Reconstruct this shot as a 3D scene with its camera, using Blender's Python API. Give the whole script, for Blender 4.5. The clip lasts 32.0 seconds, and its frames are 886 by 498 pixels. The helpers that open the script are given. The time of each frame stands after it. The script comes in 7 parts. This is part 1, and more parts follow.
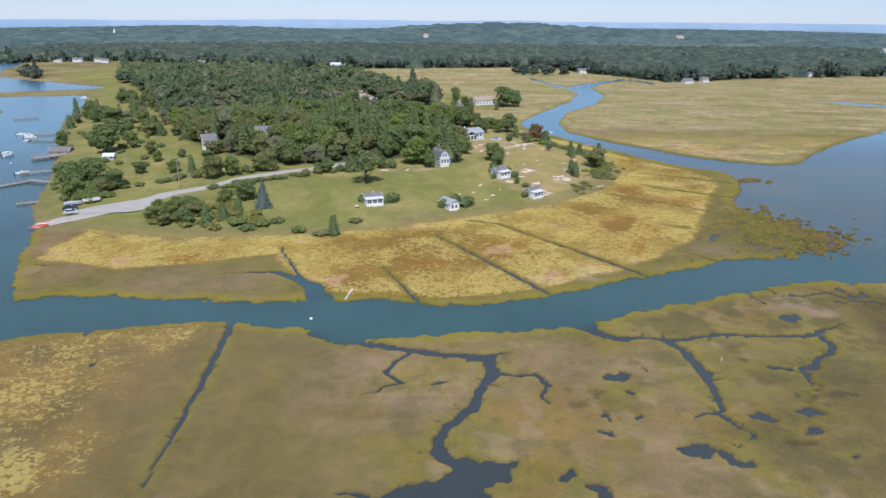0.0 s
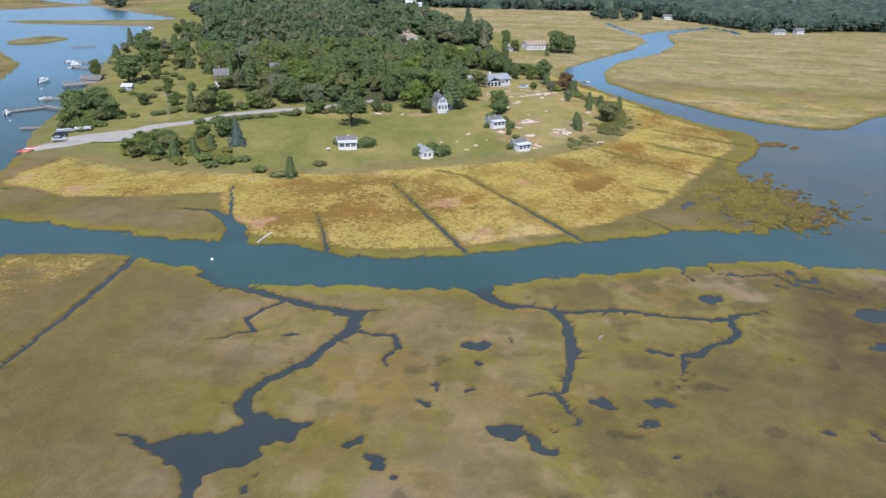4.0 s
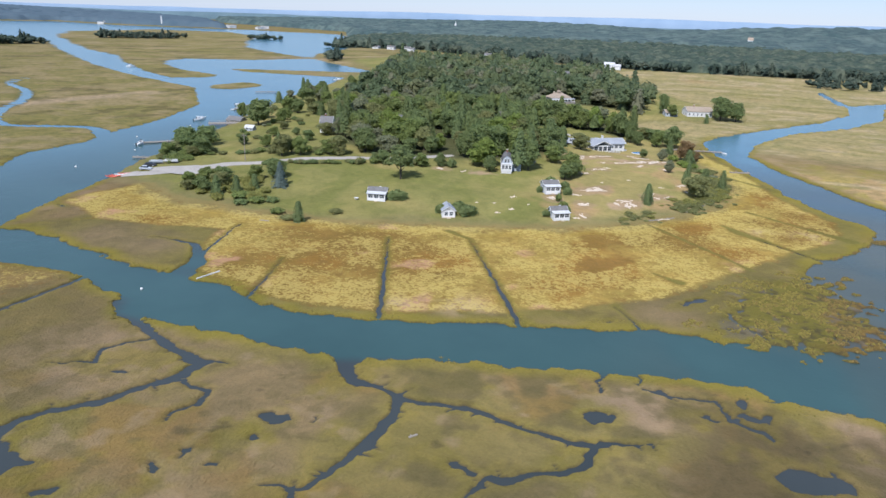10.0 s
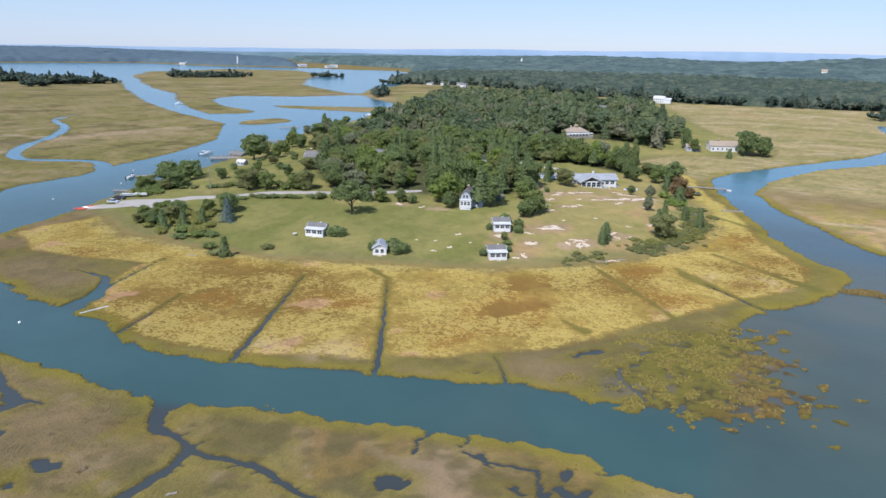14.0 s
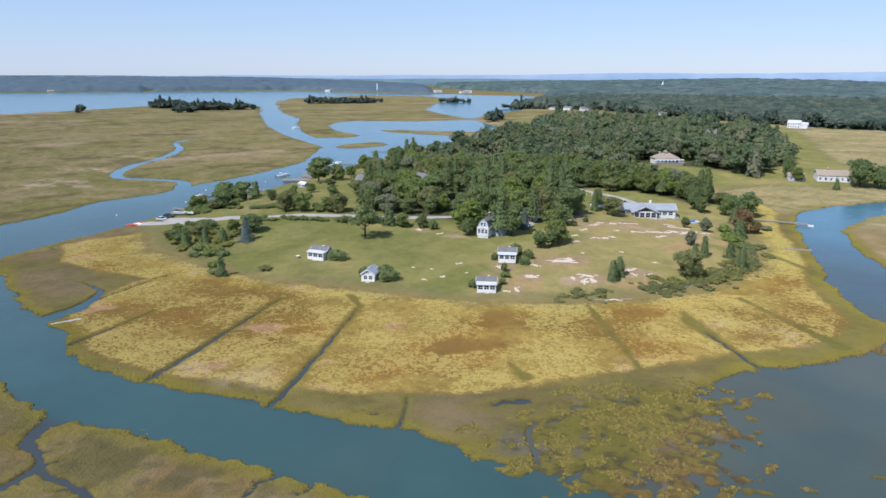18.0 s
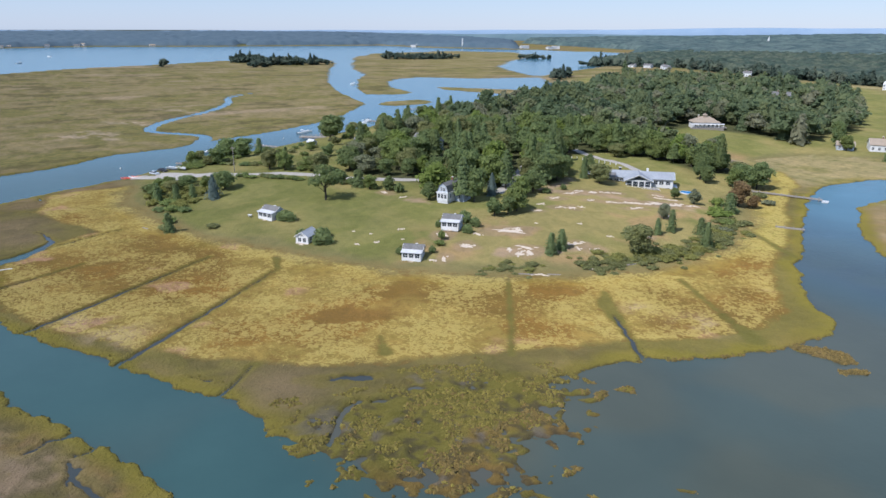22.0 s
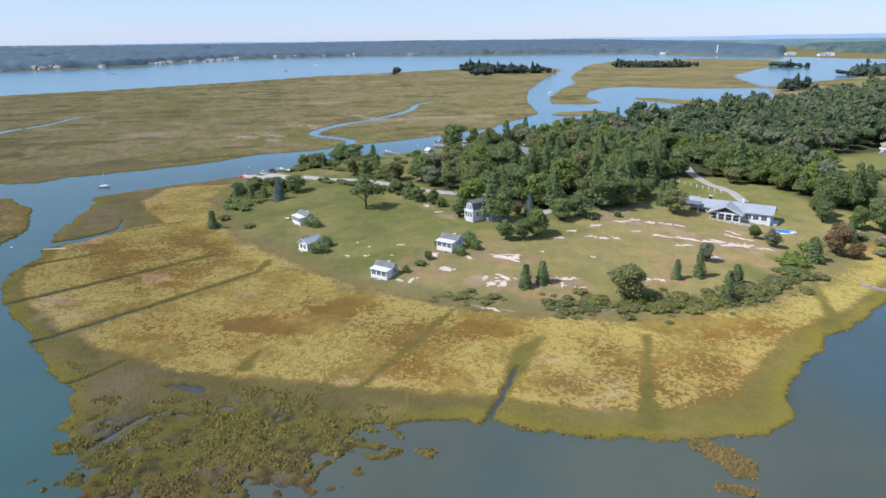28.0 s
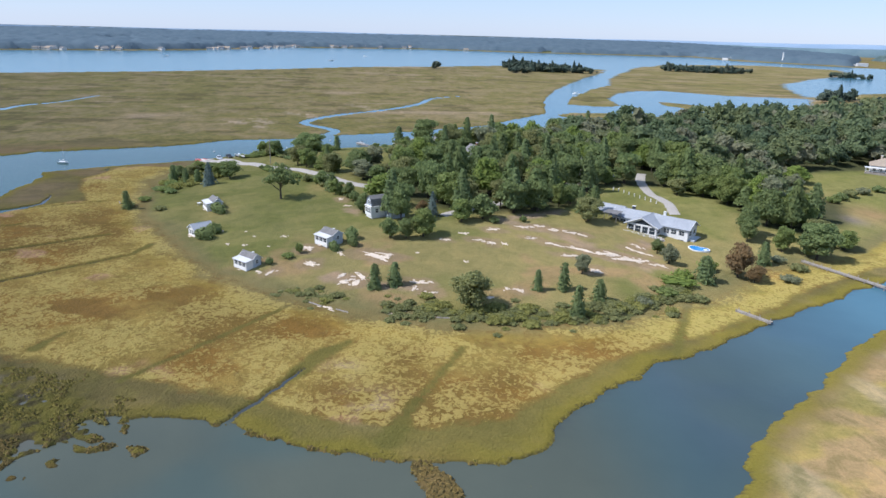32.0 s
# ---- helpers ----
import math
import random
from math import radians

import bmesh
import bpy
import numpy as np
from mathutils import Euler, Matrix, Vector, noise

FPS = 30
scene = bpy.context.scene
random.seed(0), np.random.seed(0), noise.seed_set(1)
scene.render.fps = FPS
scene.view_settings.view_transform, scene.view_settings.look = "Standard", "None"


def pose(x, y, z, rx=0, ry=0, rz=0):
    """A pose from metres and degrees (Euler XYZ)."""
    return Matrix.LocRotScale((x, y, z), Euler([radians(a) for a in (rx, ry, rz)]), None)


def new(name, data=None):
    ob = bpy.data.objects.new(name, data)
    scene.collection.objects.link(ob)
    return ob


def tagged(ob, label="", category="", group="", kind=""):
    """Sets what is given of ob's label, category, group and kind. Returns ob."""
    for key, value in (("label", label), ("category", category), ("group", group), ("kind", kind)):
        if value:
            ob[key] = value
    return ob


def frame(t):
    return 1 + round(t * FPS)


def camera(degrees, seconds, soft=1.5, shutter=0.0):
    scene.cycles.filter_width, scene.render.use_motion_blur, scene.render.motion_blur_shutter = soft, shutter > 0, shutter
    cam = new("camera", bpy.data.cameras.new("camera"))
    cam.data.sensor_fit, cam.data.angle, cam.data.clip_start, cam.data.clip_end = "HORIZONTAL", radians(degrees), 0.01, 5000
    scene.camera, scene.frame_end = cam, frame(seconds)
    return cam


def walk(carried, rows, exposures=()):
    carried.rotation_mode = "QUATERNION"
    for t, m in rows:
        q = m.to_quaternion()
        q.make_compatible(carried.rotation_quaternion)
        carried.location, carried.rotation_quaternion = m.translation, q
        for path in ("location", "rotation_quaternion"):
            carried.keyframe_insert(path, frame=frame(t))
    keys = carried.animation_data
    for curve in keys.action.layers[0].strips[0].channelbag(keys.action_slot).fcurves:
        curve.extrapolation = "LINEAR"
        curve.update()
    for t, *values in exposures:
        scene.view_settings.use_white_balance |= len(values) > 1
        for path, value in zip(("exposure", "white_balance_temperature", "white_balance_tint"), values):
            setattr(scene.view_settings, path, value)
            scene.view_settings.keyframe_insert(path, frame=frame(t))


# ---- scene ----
cam = camera(65.4, 32.0)
METRES, EYE, TILT, LEAN, TURN = 370.0, 60.97, 0.95, 0.49, 0.0
ROWS = [
    (0.0, 0.0, 0.0, 0.0, 0.36, -19.13, -1.03),
    (0.5, 0.0137, 0.0016, 0.0007, 0.34, -19.78, -0.91),
    (1.0, 0.0273, 0.0032, 0.0012, 0.27, -20.37, -0.97),
    (1.5, 0.0408, 0.0055, 0.0016, 0.62, -20.99, -1.5),
    (2.0, 0.0549, 0.0082, 0.002, 1.36, -21.69, -2.28),
    (2.5, 0.0675, 0.0108, 0.0023, 2.49, -22.38, -2.29),
    (3.0, 0.0815, 0.015, 0.0023, 5.6, -23.16, -2.16),
    (3.5, 0.0947, 0.0191, 0.0023, 7.41, -23.77, -2.07),
    (5.5, 0.1494, 0.0402, 0.0024, 14.02, -23.81, -1.86),
    (6.0, 0.1624, 0.0466, 0.0023, 15.68, -23.58, -1.88),
    (6.5, 0.1759, 0.0537, 0.0024, 17.47, -23.13, -1.96),
    (7.0, 0.1883, 0.0605, 0.0022, 19.06, -22.48, -1.88),
    (7.5, 0.2017, 0.0684, 0.0022, 20.95, -21.58, -2.19),
    (8.0, 0.2142, 0.0758, 0.002, 22.46, -20.74, -1.84),
    (8.5, 0.2273, 0.0837, 0.0021, 24.12, -20.22, -1.84),
    (9.0, 0.24, 0.0919, 0.0022, 25.7, -19.95, -1.84),
    (9.5, 0.2525, 0.1005, 0.0021, 27.2, -19.93, -1.94),
    (10.0, 0.2648, 0.1099, 0.0018, 28.48, -19.98, -2.05),
    (10.5, 0.2764, 0.1191, 0.0017, 29.45, -19.92, -2.16),
    (11.0, 0.2887, 0.1293, 0.0016, 30.28, -19.74, -2.23),
    (11.5, 0.2997, 0.139, 0.0015, 30.86, -19.5, -2.17),
    (12.0, 0.3113, 0.1496, 0.0014, 31.58, -19.16, -2.23),
    (12.5, 0.3221, 0.1599, 0.0016, 32.26, -18.73, -1.99),
    (13.0, 0.333, 0.1711, 0.0013, 33.0, -18.19, -1.57),
    (13.5, 0.3439, 0.1819, 0.0012, 33.86, -17.74, -1.27),
    (14.0, 0.354, 0.1928, 0.001, 34.82, -17.34, -1.02),
    (14.5, 0.3647, 0.2049, 0.0005, 35.91, -17.09, -0.63),
    (16.5, 0.4016, 0.2528, -0.0011, 41.94, -16.39, -0.18),
    (17.0, 0.4113, 0.2656, -0.0012, 43.64, -16.03, -0.2),
    (17.5, 0.4202, 0.2776, -0.0013, 45.28, -15.68, -0.38),
    (18.0, 0.4295, 0.2903, -0.0013, 46.77, -15.44, 0.08),
    (18.5, 0.4385, 0.303, -0.0012, 48.07, -15.37, 0.64),
    (19.0, 0.447, 0.3158, -0.001, 49.29, -15.45, 0.71),
    (19.5, 0.4557, 0.3294, -0.0006, 50.32, -15.57, 0.25),
    (20.0, 0.4638, 0.3423, -0.0004, 51.06, -15.75, -0.11),
    (20.5, 0.4723, 0.3565, -0.0, 51.92, -16.01, -0.08),
    (21.0, 0.48, 0.3697, -0.0001, 52.64, -16.53, 0.37),
    (21.5, 0.4879, 0.384, -0.0002, 53.63, -17.7, 0.66),
    (22.0, 0.4948, 0.3983, 0.0, 54.91, -18.9, 0.21),
    (22.5, 0.5018, 0.4129, 0.0001, 56.52, -19.7, -0.63),
    (23.0, 0.5082, 0.4278, 0.0002, 58.27, -20.41, -1.07),
    (23.5, 0.5137, 0.4426, 0.0002, 60.08, -21.03, -1.05),
    (24.0, 0.5194, 0.4584, 0.0004, 61.64, -21.52, -0.52),
    (24.5, 0.5241, 0.4731, 0.0006, 63.03, -21.63, -0.3),
    (25.0, 0.5288, 0.4898, 0.0008, 64.54, -21.18, 0.15),
    (25.5, 0.5328, 0.5055, 0.0003, 65.91, -20.45, 0.78),
    (26.0, 0.5367, 0.5218, -0.0001, 68.03, -19.69, 1.65),
    (26.5, 0.5404, 0.5382, -0.0006, 70.09, -19.07, 2.1),
    (28.5, 0.5525, 0.6071, -0.0027, 77.96, -17.82, 1.12),
    (29.0, 0.5547, 0.6234, -0.0035, 79.27, -17.73, 0.77),
    (29.5, 0.5565, 0.6415, -0.0041, 79.55, -17.74, 0.04),
    (30.0, 0.5575, 0.6582, -0.0046, 79.93, -17.73, -0.45),
    (30.5, 0.5585, 0.6755, -0.0052, 80.46, -17.79, -0.58),
    (31.0, 0.5592, 0.6928, -0.0057, 81.05, -17.95, -0.87),
    (31.5, 0.5596, 0.7094, -0.0063, 81.48, -18.12, -0.68),
    (32.0, 0.5595, 0.7269, -0.0067, 81.98, -18.27, -0.53),
]
walk(cam, [(t, pose(0, 0, EYE, TILT, LEAN, TURN) @ pose(METRES * x, METRES * y, METRES * z, 90 + pitch, roll, yaw)) for t, x, y, z, yaw, pitch, roll in ROWS],
     exposures=[(0.0, 0.42, 5930, 14), (3.0, 0.42, 5930, 14), (7.0, 0.5, 5930, 14), (14.0, 0.51, 5930, 14), (21.0, 0.45, 5880, 14), (25.0, 0.55, 5900, 14), (28.0, 0.62, 5890, 14), (32.0, 0.64, 5900, 14)])

# ---- daylight ----
SUN_HEIGHT, SUN_TURN = 49.0, 175.0
world = bpy.data.worlds.new("sky")
scene.world = world
world.use_nodes = True
wt = world.node_tree
wt.nodes.clear()
sky = wt.nodes.new("ShaderNodeTexSky")
sky.sky_type, sky.sun_disc = "NISHITA", False
sky.sun_elevation, sky.sun_rotation = radians(SUN_HEIGHT), radians(SUN_TURN)
sky.altitude, sky.air_density, sky.dust_density, sky.ozone_density = 50, 1.0, 0.1, 3.0
back = wt.nodes.new("ShaderNodeBackground")
back.inputs["Strength"].default_value = 0.118
wout = wt.nodes.new("ShaderNodeOutputWorld")
haze = wt.nodes.new("ShaderNodeMix")
haze.data_type, haze.inputs[0].default_value, haze.inputs[7].default_value = "RGBA", 0.72, (2.4, 3.2, 4.5, 1)
wt.links.new(sky.outputs["Color"], haze.inputs[6])
wt.links.new(haze.outputs[2], back.inputs["Color"])
wt.links.new(back.outputs["Background"], wout.inputs["Surface"])
sun = new("sun", bpy.data.lights.new("sun", "SUN"))
sun.data.energy, sun.data.angle, sun.data.color = 3.65, radians(0.55), (1.0, 0.95, 0.87)
away = Vector((math.sin(radians(SUN_TURN)) * math.cos(radians(SUN_HEIGHT)), math.cos(radians(SUN_TURN)) * math.cos(radians(SUN_HEIGHT)), math.sin(radians(SUN_HEIGHT))))
sun.matrix_world = Matrix.Translation((0, 0, 400)) @ away.to_track_quat("Z", "Y").to_matrix().to_4x4()

# ---- materials ----
class Nodes:
    """A small hand at node trees."""
    def __init__(self, name):
        self.m = bpy.data.materials.new(name)
        self.m.use_nodes = True
        self.t = self.m.node_tree
        self.b = self.t.nodes["Principled BSDF"]

    def add(self, kind, **given):
        n = self.t.nodes.new("ShaderNode" + kind)
        for k, v in given.items():
            n.inputs[k.replace("_", " ")].default_value = v
        return n

    def join(self, a, b):
        self.t.links.new(a, b)

    def noise(self, size, detail=4.0, rough=0.55, where=None, distort=0.0):
        n = self.add("TexNoise", Scale=1.0 / size, Detail=detail, Roughness=rough, Distortion=distort)
        if where is None:
            where = self.place()
        self.join(where, n.inputs["Vector"])
        return n.outputs["Fac"]

    def place(self, own=False):
        n = self.add("TexCoord") if own else self.add("NewGeometry")
        return n.outputs["Object" if own else "Position"]

    def ramp(self, fac, *stops):
        n = self.add("ValToRGB")
        e = n.color_ramp.elements
        while len(e) < len(stops):
            e.new(0.5)
        for k, (p, c) in zip(e, stops):
            k.position, k.color = p, (*c, 1) if len(c) == 3 else c
        self.join(fac, n.inputs["Fac"])
        return n.outputs["Color"]

    def mix(self, fac, a, b, how="MIX"):
        n = self.t.nodes.new("ShaderNodeMix")
        n.data_type, n.blend_type = "RGBA", how
        for sock, v in ((n.inputs[0], fac), (n.inputs[6], a), (n.inputs[7], b)):
            if isinstance(v, (int, float)):
                sock.default_value = v
            elif isinstance(v, tuple):
                sock.default_value = (*v, 1)
            else:
                self.join(v, sock)
        return n.outputs[2]

    def math(self, how, a, b=0.0):
        n = self.t.nodes.new("ShaderNodeMath")
        n.operation = how
        for sock, v in ((n.inputs[0], a), (n.inputs[1], b)):
            if isinstance(v, (int, float)):
                sock.default_value = v
            else:
                self.join(v, sock)
        return n.outputs[0]

    def bump(self, height, strength=0.3, depth=0.1):
        n = self.add("Bump", Strength=strength, Distance=depth)
        self.join(height, n.inputs["Height"])
        self.join(n.outputs["Normal"], self.b.inputs["Normal"])

    def thin(self, colour, share=0.5):
        """Leaves that let some of the light through."""
        self.done(colour, 0.75, 0, 0.15)
        tr, mx = self.add("BsdfTranslucent"), self.add("MixShader", Fac=share)
        self.join(colour, tr.inputs["Color"])
        self.join(self.b.outputs[0], mx.inputs[1])
        self.join(tr.outputs[0], mx.inputs[2])
        self.join(mx.outputs[0], self.t.nodes["Material Output"].inputs["Surface"])
        return self.m

    def done(self, colour=None, rough=0.8, metal=0.0, spec=0.3):
        if colour is not None:
            if isinstance(colour, tuple):
                self.b.inputs["Base Color"].default_value = (*colour, 1)
            else:
                self.join(colour, self.b.inputs["Base Color"])
        self.b.inputs["Roughness"].default_value, self.b.inputs["Metallic"].default_value = rough, metal
        self.b.inputs["Specular IOR Level"].default_value = spec
        return self.m


def plain(name, a, b, size=0.6, rough=0.7, metal=0.0, bump=0.15, depth=0.02, spec=0.3):
    """A surface between two tones, in grain and in large stains."""
    n = Nodes(name)
    where = n.place(own=True)
    grain = n.noise(size, 5, 0.6, where)
    stain = n.noise(size * 7, 3, 0.5, where)
    col = n.mix(n.math("MULTIPLY", stain, 0.5), n.ramp(grain, (0.3, a), (0.7, b)), tuple(0.5 * k for k in a))
    n.bump(grain, bump, depth)
    return n.done(col, rough, metal, spec)


def leaf(name, dark, light, size=2.2):
    """Foliage: each tree, clump and patch a little different."""
    n = Nodes(name)
    info, geo = n.add("ObjectInfo"), n.add("NewGeometry")
    isl = geo.outputs["Random Per Island"]
    tone = n.math("ADD", n.math("MULTIPLY", isl, 0.55), n.math("MULTIPLY", n.noise(size, 3), 0.45))
    col = n.ramp(tone, (0.15, dark), (0.85, light))
    col = n.mix(n.math("MULTIPLY", info.outputs["Random"], 0.45), col, n.mix(0.5, col, (0.11, 0.10, 0.035)))
    return n.thin(col)


M = {
    "leaf": leaf("broad_leaves", (0.159, 0.215, 0.075), (0.309, 0.360, 0.113)),
    "leaf_dark": leaf("dark_leaves", (0.148, 0.208, 0.089), (0.273, 0.329, 0.124)),
    "leaf_scrub": leaf("scrub_leaves", (0.222, 0.227, 0.070), (0.387, 0.378, 0.117), 3.0),
    "leaf_light": leaf("light_leaves", (0.179, 0.251, 0.064), (0.315, 0.388, 0.095)),
    "leaf_olive": leaf("olive_leaves", (0.181, 0.200, 0.085), (0.352, 0.356, 0.146)),
    "leaf_grey": leaf("grey_leaves", (0.204, 0.225, 0.135), (0.365, 0.380, 0.230)),
    "leaf_brown": leaf("rusty_leaves", (0.191, 0.137, 0.074), (0.347, 0.233, 0.112)),
    "needle": leaf("cedar_needles", (0.152, 0.213, 0.105), (0.274, 0.340, 0.135), 1.2),
    "needle_blue": leaf("blue_needles", (0.126, 0.179, 0.161), (0.223, 0.276, 0.246), 1.2),
    "bark": plain("bark", (0.05, 0.04, 0.03), (0.14, 0.115, 0.09), 0.15, 0.9, bump=0.6, depth=0.04),
    "white": plain("white_paint", (0.72, 0.72, 0.7), (0.82, 0.81, 0.79), 0.5, 0.55, bump=0.05),
    "siding": plain("grey_blue_siding", (0.42, 0.47, 0.52), (0.52, 0.56, 0.6), 0.5, 0.6, bump=0.1),
    "shingle": plain("grey_shingles", (0.13, 0.125, 0.12), (0.24, 0.235, 0.23), 0.35, 0.85, bump=0.4, depth=0.03),
    "shingle_blue": plain("blue_grey_shingles", (0.27, 0.29, 0.32), (0.40, 0.42, 0.45), 0.4, 0.8, bump=0.4, depth=0.03),
    "shingle_tan": plain("tan_shingles", (0.30, 0.24, 0.18), (0.44, 0.36, 0.28), 0.4, 0.85, bump=0.4, depth=0.03),
    "tin": plain("pale_porch_roofing", (0.55, 0.55, 0.55), (0.68, 0.68, 0.67), 0.8, 0.5, bump=0.1),
    "wood": plain("grey_weathered_wood", (0.22, 0.19, 0.16), (0.42, 0.38, 0.33), 0.2, 0.85, bump=0.3),
    "brick": plain("brick", (0.22, 0.09, 0.06), (0.36, 0.17, 0.11), 0.2, 0.85, bump=0.3),
    "brown": plain("brown_siding", (0.12, 0.08, 0.055), (0.22, 0.15, 0.1), 0.4, 0.8),
    "rock": plain("pale_granite", (0.504, 0.414, 0.318), (0.744, 0.636, 0.516), 0.7, 0.85, bump=0.6, depth=0.08),
    "gravel": plain("pale_gravel", (0.32, 0.29, 0.255), (0.48, 0.445, 0.40), 0.5, 0.9, bump=0.3, depth=0.03),
    "red": plain("red_hull", (0.5, 0.06, 0.03), (0.62, 0.1, 0.05), 0.5, 0.35, bump=0.02),
    "hull": plain("white_hull", (0.75, 0.75, 0.75), (0.84, 0.84, 0.83), 0.8, 0.25, bump=0.02, spec=0.5),
    "dark": plain("dark_trim", (0.03, 0.03, 0.035), (0.06, 0.06, 0.065), 0.4, 0.5),
    "pool": plain("pool_blue", (0.03, 0.22, 0.55), (0.06, 0.33, 0.68), 0.8, 0.08, bump=0.1, spec=0.5),
    "tyre": plain("rubber", (0.02, 0.02, 0.02), (0.035, 0.035, 0.035), 0.2, 0.8),
}
g = Nodes("window_glass")
M["glass"] = g.done((0.035, 0.045, 0.055), 0.06, 0, 0.6)


def ground_material():
    n = Nodes("marsh_and_meadow")
    tint = n.add("Attribute")
    tint.attribute_name = "tint"
    hay = n.add("Attribute")
    hay.attribute_name = "hay"
    wild = n.add("Attribute")
    wild.attribute_name = "wild"
    fine = n.noise(0.5, 4, 0.7)
    tuft = n.noise(1.25, 3, 0.6, distort=1.2)
    big = n.noise(17, 4, 0.55)
    col = n.mix(1.0, tint.outputs["Color"], n.ramp(fine, (0.25, (0.88, 0.88, 0.86)), (0.75, (1.1, 1.1, 1.08))), "MULTIPLY")
    col = n.mix(1.0, col, n.ramp(big, (0.3, (0.86, 0.88, 0.86)), (0.7, (1.13, 1.1, 1.08))), "MULTIPLY")
    clump = n.ramp(n.noise(4.2, 5, 0.72, distort=0.6), (0.36, (0.72, 0.76, 0.70)), (0.5, (1.0, 1.0, 1.0)), (0.64, (1.26, 1.2, 1.16)))
    col = n.mix(wild.outputs["Fac"], col, n.mix(1.0, col, clump, "MULTIPLY"))
    h = hay.outputs["Fac"]
    grown = n.math("MULTIPLY", n.math("LESS_THAN", 0.02, h), 1.0)
    cover = n.math("ADD", n.math("MULTIPLY", tuft, 1.0), n.math("MULTIPLY", n.math("SUBTRACT", h, 0.5), 0.3))
    straw = n.math("MULTIPLY", n.ramp(cover, (0.515, (0, 0, 0)), (0.59, (1, 1, 1))), grown)
    brown = n.ramp(n.noise(2.2, 5, 0.65, distort=0.6), (0.48, (0, 0, 0)), (0.64, (1, 1, 1)))
    col = n.mix(n.math("MULTIPLY", n.math("MULTIPLY", grown, brown), 0.62), col, (0.15, 0.092, 0.028))
    col = n.mix(n.math("MULTIPLY", straw, 0.56), col, n.mix(h, (0.33, 0.25, 0.07), (0.425, 0.345, 0.11)))
    n.bump(n.math("ADD", fine, n.math("MULTIPLY", tuft, 1.5)), 0.7, 0.5)
    n.b.inputs["Diffuse Roughness"].default_value = 1.0
    return n.done(col, 0.95, 0, 0.05)


def water_material():
    n = Nodes("tidal_water")
    tint = n.add("Attribute")
    tint.attribute_name = "tint"
    col = n.mix(1.0, tint.outputs["Color"], n.ramp(n.noise(35, 4, 0.55), (0.3, (0.85, 0.87, 0.88)), (0.7, (1.15, 1.12, 1.1))), "MULTIPLY")
    small = n.noise(1.1, 3, 0.6)
    n.bump(n.math("ADD", small, n.math("MULTIPLY", n.noise(4, 2, 0.5), 1.2)), 0.13, 0.3)
    m = n.done(col, 0.17, 0, 0.31)
    n.b.inputs["IOR"].default_value = 1.33
    return m


M["ground"], M["water"] = ground_material(), water_material()


# ---- makers ----
def grid_mesh(name, v, f, material, smooth=False):
    """A mesh from arrays of places and of quads or triangles."""
    v, f = np.asarray(v, np.float32), np.asarray(f, np.int32)
    me = bpy.data.meshes.new(name)
    k = f.shape[1]
    me.vertices.add(len(v))
    me.vertices.foreach_set("co", v.ravel())
    me.loops.add(f.size)
    me.loops.foreach_set("vertex_index", f.ravel())
    me.polygons.add(len(f))
    me.polygons.foreach_set("loop_start", np.arange(0, f.size, k, dtype=np.int32))
    me.update(calc_edges=True)
    me.polygons.foreach_set("use_smooth", np.full(len(f), smooth))
    me.materials.append(material)
    return me


def part(name, bm, material, parent=None, label=""):
    """A bmesh as one mesh object, under a thing or a part."""
    me = bpy.data.meshes.new(name)
    bmesh.ops.recalc_face_normals(bm, faces=bm.faces)
    bm.to_mesh(me)
    bm.free()
    me.materials.append(material)
    ob = new(name, me)
    ob.parent = parent
    if label:
        tagged(ob, label)
    return ob


def box(x0, y0, z0, x1, y1, z1, bm=None, bevel=0.0):
    """An upright box between two corners."""
    bm = bm or bmesh.new()
    r = bmesh.ops.create_cube(bm, size=1, matrix=Matrix.Translation(((x0 + x1) / 2, (y0 + y1) / 2, (z0 + z1) / 2)) @ Matrix.Diagonal((x1 - x0, y1 - y0, z1 - z0, 1)))
    if bevel:
        bmesh.ops.bevel(bm, geom=[e for e in bm.edges if e.verts[0] in r["verts"]], offset=bevel, segments=1, affect="EDGES")
    return bm


def prism(outline, a, b, axis="y", bm=None):
    """An outline of (across, z) pushed from a to b along x or y."""
    bm = bm or bmesh.new()
    ends = [[bm.verts.new((p, k, z) if axis == "y" else (k, p, z)) for p, z in outline] for k in (a, b)]
    bm.faces.new(ends[0])
    bm.faces.new(ends[1][::-1])
    for i in range(len(outline)):
        j = (i + 1) % len(outline)
        bm.faces.new((ends[0][i], ends[1][i], ends[1][j], ends[0][j]))
    return bm


def rod(a, b, r0, r1=None, sides=7, bm=None):
    """A tapered round bar from a to b."""
    bm = bm or bmesh.new()
    a, b = Vector(a), Vector(b)
    q = (b - a).to_track_quat("Z", "Y").to_matrix().to_4x4()
    bmesh.ops.create_cone(bm, cap_ends=True, segments=sides, radius1=r0, radius2=r0 if r1 is None else r1, depth=(b - a).length, matrix=Matrix.Translation((a + b) / 2) @ q)
    return bm


def thing(name, x, y, turn=0.0, label="", category="", group="", z=None):
    """An Empty at the foot of a thing, on the ground."""
    ob = tagged(new(name), label, category, group)
    ob.empty_display_size = 0.3
    ob.matrix_world = pose(x, y, ground(x, y) if z is None else z, 0, 0, turn)
    return ob

